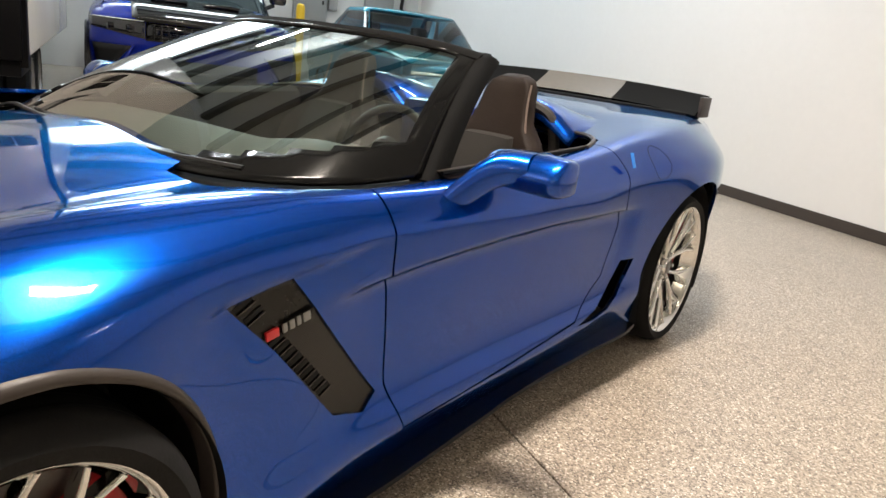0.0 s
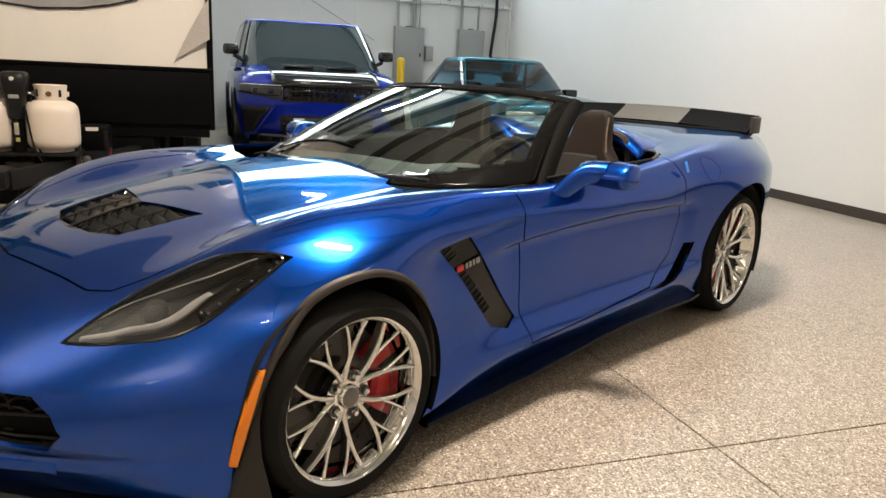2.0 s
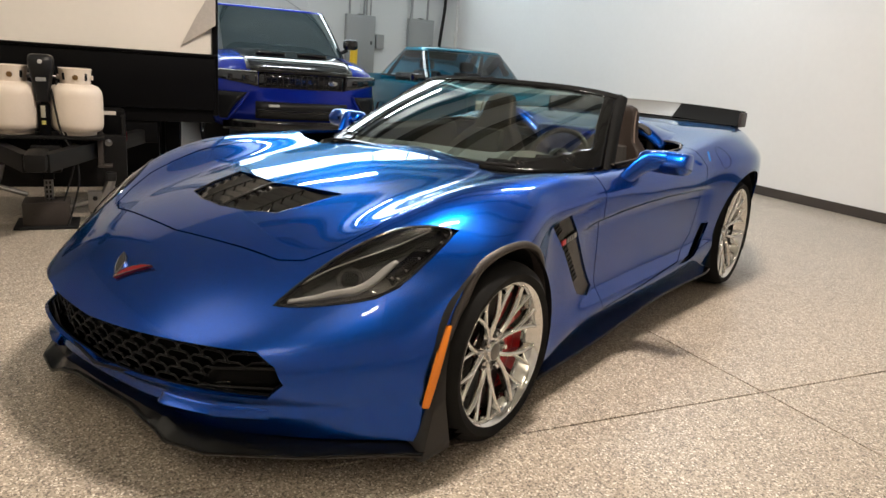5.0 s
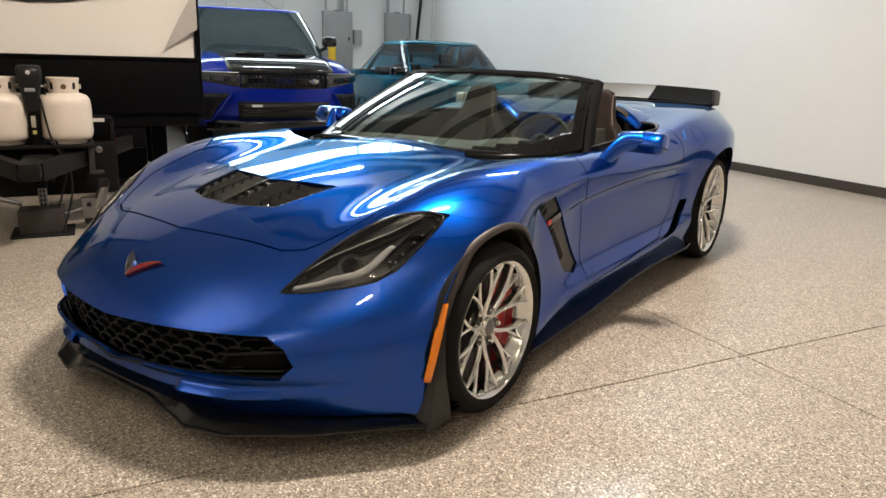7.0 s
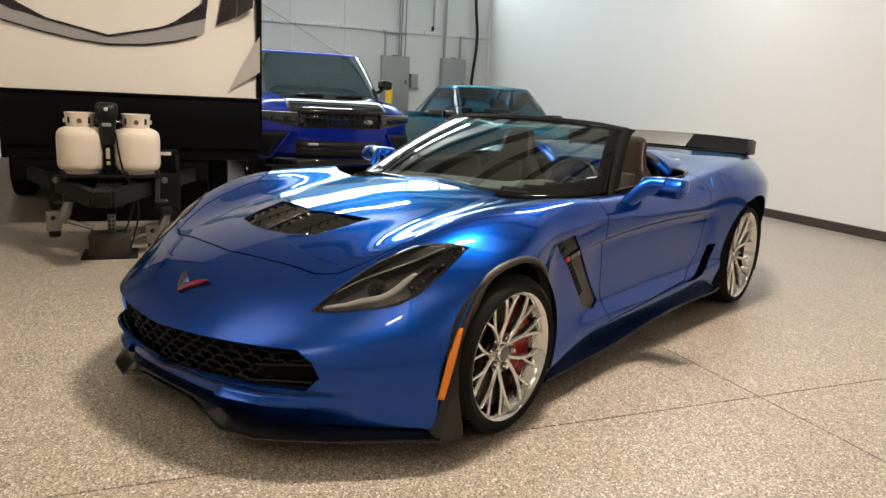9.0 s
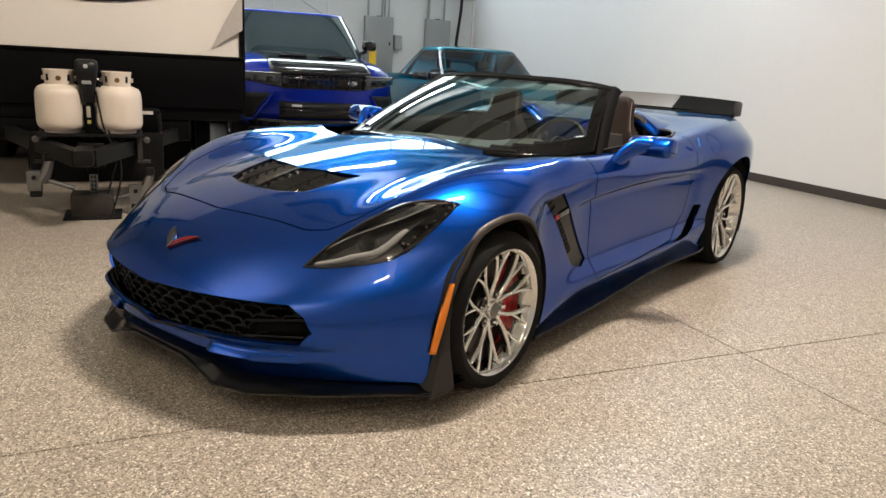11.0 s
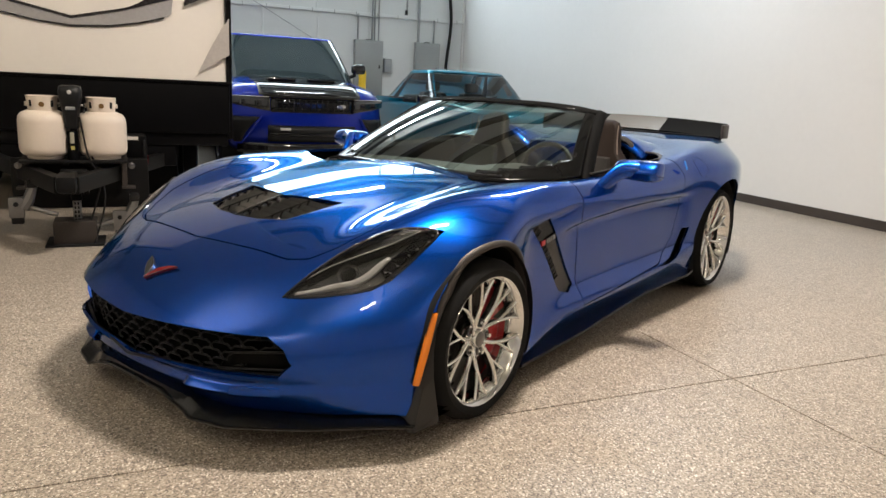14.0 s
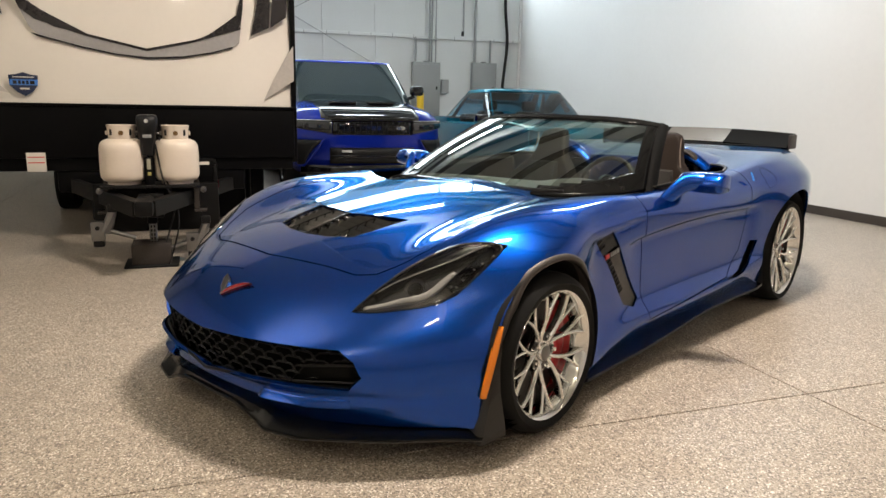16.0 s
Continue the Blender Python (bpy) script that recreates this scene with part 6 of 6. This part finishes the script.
    for z in (0.67, 0.715):
        part("label_bar", box(0.0195, 0.0205, -0.94, -0.82, z, z + 0.008), RED, t)
    # tongue: two rails to the coupler
    for s in (1, -1):
        part("tongue_rail", box(0, 1.62, -0.035, 0.035, 0.42, 0.53, 0.008, pose(-0.05, s * 0.62, 0, 0, 0, s * -21)), FRAME, t, "black steel tongue rail")
        y = -0.285 if s < 0 else 0.335
        part("tank_bracket", box(0.84, 0.875, y - 0.018, y + 0.018, 0.37, 0.66, 0.003), ARCH, t, "dark grey angle bracket")
        part("bracket_foot", box(0.80, 0.90, y - 0.02 if s > 0 else y - 0.07, y + 0.07 if s > 0 else y + 0.02, 0.365, 0.38, 0.003), ARCH, t)
        part("side_bolt", lathe([(0, 0.02), (0.014, 0.018), (0.016, 0.0), (0.024, -0.002), (0.024, -0.01)], "X", 12, pose(0.87, y + s * 0.05, 0.53)), ZINC, t, "zinc bolt")
        hy = -0.34 if s < 0 else 0.30
        hitch = new("hitch_bracket")
        hitch.parent = t
        hitch.location = (0.97, hy, 0 if s < 0 else -0.105)
        hitch["label"] = "zinc sway bar bracket with bolts"
        part("bracket_plate", box(-0.035, 0.035, -0.055, 0.035, 0.185, 0.325, 0.008), ZINC, hitch)
        part("bracket_arm", tube([(0, 0.03, 0.25), (0.0, 0.065, 0.31), (-0.01, 0.095, 0.40)], [0.042, 0.038, 0.030], 8), ZINC, hitch)
        part("arm_cap", box(-0.03, 0.03, 0.06, 0.125, 0.39, 0.45, 0.012), BLACK, hitch)
        part("bracket_bolt", lathe([(0, 0.018), (0.015, 0.018), (0.018, 0.0)], "X", 8, pose(0.03, -0.01, 0.28)), BLACK, hitch)
        part("bracket_hook", box(-0.035, 0.03, -0.045, 0.03, 0.14, 0.19, 0.012), BLACK, hitch)
        part("spring_bar", tube([(0, 0.02, 0.27), (0.02, -s * 0.24, 0.20)], 0.017, 8), ZINC, hitch)
    # added box whose black stands for the shade under the trailer
    part("tongue_shade_box", box(0.66, 0.72, -0.40, 0.50, 0.20, 0.565, 0.01), FRAME, t, "black box added for the shade behind the tongue")
    chalk = bpy.data.curves.new("chalk", "FONT")
    chalk.body, chalk.size, chalk.extrude, chalk.align_x = "960", 0.085, 0.0006, "CENTER"
    writing = bpy.data.objects.new("chalk", chalk)
    figures = bmesh.new()
    figures.from_mesh(bpy.data.meshes.new_from_object(writing))
    bpy.data.objects.remove(writing)
    bmesh.ops.transform(figures, matrix=pose(0.7225, 0.225, 0.455, 0, 0, 90) @ pose(0, 0, 0, 90, 0, 0) @ pose(0, 0, 0, 0, 0, 12), verts=figures.verts)
    part("chalk_figures", figures, worn("yellow_chalk", (0.16, 0.15, 0.10), 0.9, scale=60, spread=0.5), t, "faint yellow chalk figures", False)
    part("coupler", box(1.25, 1.55, -0.06, 0.06, 0.43, 0.54, 0.03), FRAME, t, "black coupler")
    part("tank_tray", box(0.74, 1.04, -0.31, 0.36, 0.565, 0.585, 0.006), FRAME, t, "black tank tray")
    part("tray_post", box(0.84, 0.94, -0.05, 0.07, 0.45, 0.57, 0.01), FRAME, t)
    part("battery_box", box(0.42, 0.66, 0.30, 0.50, 0.53, 0.735, 0.03), TRIM, t, "black battery box")
    part("battery_strap", box(0.655, 0.668, 0.47, 0.495, 0.54, 0.70, 0.004), BLACK, t)
    part("battery_label", box(0.661, 0.665, 0.36, 0.44, 0.70, 0.725), PAPER, t)
    part("round_sticker", box(0.60, 0.606, 0.470, 0.508, 0.51, 0.580, 0.016), worn("red_decal", (0.30, 0.02, 0.03), 0.5), t, "red round sticker")
    part("propane_hose", tube(spread([(0.95, 0.10, 0.93), (0.99, 0.09, 0.75), (1.0, 0.14, 0.58), (1.02, 0.20, 0.47), (1.03, 0.12, 0.20), (1.06, 0.06, 0.03)], 30), 0.006, 6), BLACK, t)
    part("pigtail", tube(spread([(0.90, -0.10, 0.94), (0.94, 0.0, 0.965), (0.90, 0.12, 0.95)], 14), 0.009, 6), ZINC, t)
    # electric jack
    jack = new("tongue_jack")
    jack.parent = t
    jack.location = (0.97, 0.02, 0)
    bm = bmesh.new()
    prev = None
    for z, w, d0, d1 in ((0.80, 0.040, -0.05, 0.045), (0.86, 0.046, -0.05, 0.05), (0.93, 0.055, -0.06, 0.058), (0.965, 0.062, -0.075, 0.064), (1.0, 0.068, -0.09, 0.072), (1.05, 0.071, -0.10, 0.070), (1.078, 0.066, -0.095, 0.060), (1.088, 0.050, -0.08, 0.042)):
        ringv = [bm.verts.new((x, y, z)) for x, y in ((d1, -w * 0.7), (d1, w * 0.7), (d1 - 0.02, w), (d0 + 0.02, w), (d0, w * 0.7), (d0, -w * 0.7), (d0 + 0.02, -w), (d1 - 0.02, -w))]
        if prev:
            for k in range(8):
                bm.faces.new((prev[k], prev[(k + 1) % 8], ringv[(k + 1) % 8], ringv[k]))
        else:
            bm.faces.new(ringv[::-1])
        prev = ringv
    bm.faces.new(prev)
    bmesh.ops.recalc_face_normals(bm, faces=bm.faces)
    part("motor_head", bm, BLACK, jack, "black tapered motor head", angle=50)
    part("head_light", lathe([(0, 0.004), (0.012, 0.003), (0.014, 0)], "X", 14, pose(0.071, 0, 1.045)), LAMPWHITE, jack)
    part("head_plate", box(0.055, 0.062, -0.03, 0.03, 0.925, 0.95, 0.004), STEEL, jack)
    part("outer_tube", lathe([(0.0, 0.30), (0.036, 0.30), (0.036, 0.78), (0.0, 0.78)], "Z", 20), TRIM, jack)
    part("inner_tube", lathe([(0.0, 0.10), (0.028, 0.10), (0.028, 0.32), (0.0, 0.32)], "Z", 20), ZINC, jack, "drilled inner jack tube")
    # dark plates on the solid tube, coloured as the shade in its holes
    for k in range(6):
        for dy in (-0.010, 0.010):
            part("jack_hole", box(0.027, 0.030, dy - 0.006, dy + 0.006, 0.12 + 0.03 * k, 0.14 + 0.03 * k, 0.002), DARK, jack)
    part("jack_label", box(0.052, 0.054, -0.013, 0.013, 0.70, 0.775, 0.001), worn("aged_label", (0.36, 0.34, 0.26), 0.6), jack)
    part("yellow_label", box(0.037, 0.040, -0.012, 0.012, 0.655, 0.68, 0.001), worn("yellow_sticker", (0.42, 0.36, 0.10), 0.5), jack)
    part("jack_clamp", box(-0.07, 0.075, -0.085, 0.085, 0.35, 0.525, 0.012), FRAME, jack, "black coupler housing")
    part("red_label", box(0.076, 0.078, -0.072, -0.032, 0.455, 0.505, 0.0008), worn("faded_red_label", (0.42, 0.10, 0.10), 0.5), jack)
    part("white_label", box(0.076, 0.078, 0.012, 0.058, 0.455, 0.478, 0.0008), PAPER, jack)
    part("lower_label", box(0.076, 0.078, -0.084, -0.034, 0.37, 0.41, 0.0008), PAPER, jack, "pale paper label")
    part("cable", tube(spread([(0.03, 0.05, 0.88), (0.06, 0.09, 0.60), (0.08, 0.18, 0.45), (0.12, 0.19, 0.30), (0.10, 0.12, 0.05), (0.14, 0.10, 0.01)], 30), 0.006, 6), BLACK, jack)
    return t


build_trailer()


def build_tank(y, label):
    tank = thing("propane_tank", at_room(-3.57 + 0.90, -1.07 + y, 0.585), label, "gas tank", "propane tanks on the trailer tongue")
    part("cylinder", lathe([(0.10, 0.0), (0.112, 0.003), (0.114, 0.022), (0.138, 0.030), (0.153, 0.050), (0.158, 0.075), (0.1585, 0.12), (0.1587, 0.16), (0.1585, 0.20), (0.158, 0.255), (0.152, 0.288), (0.136, 0.312), (0.10, 0.328), (0.0, 0.338)], "Z", 48), TANK, tank)
    bm = bmesh.new()
    prev = None
    for k in range(49):
        a = 2 * math.pi * k / 48
        c, s = math.cos(a), math.sin(a)
        ringv = [bm.verts.new((r * c, r * s, z)) for r, z in ((0.088, 0.318), (0.090, 0.345), (0.095, 0.405), (0.099, 0.425), (0.095, 0.428), (0.090, 0.405), (0.085, 0.345))]
        if prev:
            for q in range(6):
                bm.faces.new((prev[q], prev[q + 1], ringv[q + 1], ringv[q]))
        prev = ringv
    bmesh.ops.recalc_face_normals(bm, faces=bm.faces)
    part("collar", bm, TANK, tank)
    # disc on the uncut collar; shade inside the hole is in its brass colour
    part("collar_hole", lathe([(0, 0.004), (0.017, 0.004), (0.017, -0.004), (0, -0.004)], "X", 18, pose(0.0925, 0.004, 0.372)), worn("brass_in_shade", (0.16, 0.09, 0.03), 0.4, 0.5), tank, "dark brass disc standing for the valve seen through a hole")
    for ang in (-44, 44):
        # dark boxes on the collar stand for the shade in its slots
        part("collar_slot", box(-0.004, 0.004, -0.009, 0.009, -0.022, 0.022, 0.003, pose(0, 0, 0.376, 0, 0, ang) @ pose(0.0925, 0, 0)), DARK, tank)
        part("collar_lug", box(-0.012, 0.012, 0.092, 0.106, 0.355, 0.385, 0.004, pose(0, 0, 0, 0, 0, 180 if ang < 0 else 0)), TANK, tank)
    part("valve", lathe([(0, 0.335), (0.022, 0.335), (0.022, 0.37), (0.012, 0.38), (0.03, 0.40), (0.03, 0.415), (0, 0.42)], "Z", 16), worn("brass_valve", (0.40, 0.28, 0.10), 0.35, 0.8), tank, "brass valve")
    return tank


build_tank(-0.157, "cream painted steel propane tank on a black tray")
build_tank(0.206, "cream painted steel propane tank beside the tongue jack")

block = thing("jack_block", at_room(-3.57 + 0.97, -1.07 + 0.0), "dark weathered block under the trailer jack", "block")
part("upper_block", box(-0.10, 0.12, -0.13, 0.14, 0.012, 0.165, 0.008), WOOD, block)
part("base_sheet", box(-0.14, 0.18, -0.18, 0.19, 0.0, 0.014, 0.004), DARK, block, "crumpled black sheet")

# ---- back wall fittings ----
def fitting(name, bm, mat, label, category, group="", smooth=True):
    ob = part(name, bm, mat, None, "", smooth)
    ob.matrix_world = ROOM
    return tagged(ob, label, category, group)


setting("wall_girt", box(WALL_A + 0.002, WALL_A + 0.06, NEAR_B, WALL_B - 0.01, 2.58, 2.64, 0.008), LINER, "white metal girt across the liner wall", "trim")
girt = bpy.data.objects["wall_girt"]
for k in range(14):
    b = 6.05 - 0.46 * k
    c_ = part("girt_clip", box(WALL_A + 0.061, WALL_A + 0.066, b - 0.006, b + 0.006, 2.575, 2.645, 0.001), STEEL, girt)
    c_.matrix_parent_inverse = girt.matrix_world.inverted()
    c_.matrix_world = ROOM
wall_back = bpy.data.objects["wall_back"]
for k in range(12):
    b = 6.25 - 1.10 * k
    r = part("panel_seam", box(WALL_A + 0.001, WALL_A + 0.022, b - 0.012, b + 0.012, 0.0, 2.58, 0.005), LINER, wall_back)
    r.matrix_parent_inverse = wall_back.matrix_world.inverted()
    r.matrix_world = ROOM
    r = part("upper_seam", box(WALL_A + 0.001, WALL_A + 0.018, b - 0.010 - 0.02, b + 0.010 - 0.02, 2.64, TOP, 0.005), LINER, wall_back)
    r.matrix_world = ROOM


def build_panel_box(b0, b1, z0, z1, label):
    e = thing("electrical_panel", ROOM @ pose(WALL_A, (b0 + b1) / 2, z0), label, "electrical panel", "electrical panels")
    w, h = (b1 - b0) / 2, z1 - z0
    part("cabinet", box(0.004, 0.15, -w, w, 0, h, 0.008), STEEL, e)
    part("panel_door", box(0.151, 0.165, -w + 0.03, w - 0.03, 0.05, h - 0.05, 0.006), STEEL, e)
    part("latch", box(0.166, 0.178, w - 0.10, w - 0.07, h * 0.5, h * 0.5 + 0.07, 0.003), BLACK, e)
    part("top_clip", box(0.02, 0.10, -0.05, 0.05, h, h + 0.02, 0.004), BLACK, e)


build_panel_box(3.72, 4.33, 0.95, 2.09, "grey steel electrical panel on the liner wall")
build_panel_box(5.08, 5.64, 0.95, 2.12, "grey steel electrical panel near the corner")
fitting("disconnect_switch", box(WALL_A + 0.004, WALL_A + 0.13, 4.38, 4.54, 1.45, 1.74, 0.01), STEEL, "small grey disconnect switch box", "switch")
fitting("black_sensor", box(WALL_A + 0.062, WALL_A + 0.12, 4.82, 4.87, 2.66, 2.76, 0.01), BLACK, "small black box on the girt", "sensor")
for b, z0, r in ((3.79, 2.09, 0.022), (4.10, 2.09, 0.022), (4.15, 2.09, 0.018), (4.24, 2.09, 0.014), (5.14, 2.12, 0.03), (5.50, 2.12, 0.022)):
    top = 2.60 if b in (3.79, 5.50) else TOP - 0.05
    fitting("conduit", tube([(WALL_A + 0.085, b, z0), (WALL_A + 0.085, b, top)], r, 10), STEEL, "grey steel conduit above the panel", "conduit", "conduits")
fitting("conduit_branch", tube([(WALL_A + 0.09, 3.74, 2.56), (WALL_A + 0.09, 4.26, 2.56)], 0.018, 8), STEEL, "short horizontal conduit under the girt", "conduit")
fitting("conduit_bend", tube([(WALL_A + 0.09, 4.86, 2.7), (WALL_A + 0.09, 4.86, 3.6), (WALL_A + 0.09, 4.92, 3.68), (WALL_A + 0.09, 5.12, 3.70)], 0.02, 8), STEEL, "bent grey conduit on the liner wall", "conduit")
fitting("cable_drop", tube(spread([(WALL_A + 0.10, 5.80, TOP - 0.1), (WALL_A + 0.10, 5.82, 3.2), (WALL_A + 0.12, 5.90, 2.7), (WALL_A + 0.12, 5.88, 2.3), (WALL_A + 0.12, 5.80, 1.7), (WALL_A + 0.12, 5.78, 0.5)], 40), 0.035, 8), BLACK, "thick black cable hanging by the corner", "cable")
for ends in ([(WALL_A + 0.12, 3.3, 1.79), (WALL_A + 0.12, -3.0, 5.17)], [(WALL_A + 0.14, -2.5, 0.99), (WALL_A + 0.14, 5.0, 5.07)]):
    fitting("brace_rod", tube(ends, 0.008, 6), STEEL, "thin steel brace rod across the liner wall", "brace", "crossed brace rods")
boll = thing("bollard", ROOM @ pose(WALL_A + 0.75, 3.70, 0), "yellow round safety bollard before the panel", "bollard")
part("post", lathe([(0.0, 0.0), (0.075, 0.0), (0.075, 1.40), (0.066, 1.45), (0.04, 1.475), (0.0, 1.48)], "Z", 24), worn("yellow_paint", (0.75, 0.48, 0.02), 0.4, scale=10, spread=0.08), boll)
setting("corner_trim", box(WALL_A + 0.002, WALL_A + 0.05, WALL_B - 0.05, WALL_B - 0.002, 0.13, TOP, 0.004), WALL, "white corner trim", "trim")

# ---- roof structure and lamps ----
# purlins stop short so that the nose reflects none of their stripes
for k in range(14):
    a = WALL_A + 0.9 + 1.5 * k
    if a < 2.6:
        setting("purlin", box(a - 0.10, a + 0.10, -0.58, WALL_B - 0.01, TOP - 0.30, TOP - 0.01, 0.006), PURLIN, "dark steel roof purlin", "purlin")
# unseen beam, made up as an end for the shortened purlins
setting("rafter", box(WALL_A + 0.01, NEAR_A - 0.01, -0.88, -0.60, TOP - 0.45, TOP - 0.01, 0.01), CEIL, "unseen pale beam made up where the shortened purlins end", "rafter")
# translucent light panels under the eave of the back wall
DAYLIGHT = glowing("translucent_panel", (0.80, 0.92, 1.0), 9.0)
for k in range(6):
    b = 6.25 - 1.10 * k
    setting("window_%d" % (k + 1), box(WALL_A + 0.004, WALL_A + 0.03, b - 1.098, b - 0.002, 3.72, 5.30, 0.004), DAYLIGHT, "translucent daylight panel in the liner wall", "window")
# housings for all lamps, those added only as fill included
for la, lb, lc, lw, ll, up in LAMPS:
    lampthing = thing("strip_or_fill_light", at_room(la, lb, TOP - 0.76, 90), "white linear strip light below the roof, some added only for fill", "ceiling light", "strip lights")
    part("housing", box(-ll / 2, ll / 2, -0.09, 0.09, 0.0, 0.05, 0.01), WALL, lampthing)
    for x in (-0.4 * ll, 0.4 * ll):
        part("hanger", tube([(x, 0, 0.05), (x, 0, 0.74)], 0.004, 5), STEEL, lampthing)

# ---- the floor slabs, with sawn joints ----
SAWN_A, SAWN_B, BAY = 0.785, 1.72, 4.6
floor = part("floor", box(WALL_A - 0.2, NEAR_A + 0.15, NEAR_B - 0.15, WALL_B + 0.15, -0.25, -0.012), DARK, None, "", False)
floor.matrix_world = ROOM
tagged(floor, "speckled grey and tan flake epoxy floor with sawn joints", "floor", "", "structure")
edges_a = [WALL_A] + [SAWN_A + BAY * k for k in range(-2, 2)] + [NEAR_A]
edges_b = [NEAR_B] + [SAWN_B + BAY * k for k in range(-2, 1)] + [WALL_B]
for a0, a1 in zip(edges_a, edges_a[1:]):
    for b0, b1 in zip(edges_b, edges_b[1:]):
        g = 0.0034
        s_ = part("floor_slab", box(a0 + g, a1 - g, b0 + g, b1 - g, -0.05, 0.0, 0.0015, None, 1), FLOOR, floor, "", False)
        s_.matrix_parent_inverse = floor.matrix_world.inverted()
        s_.matrix_world = ROOM
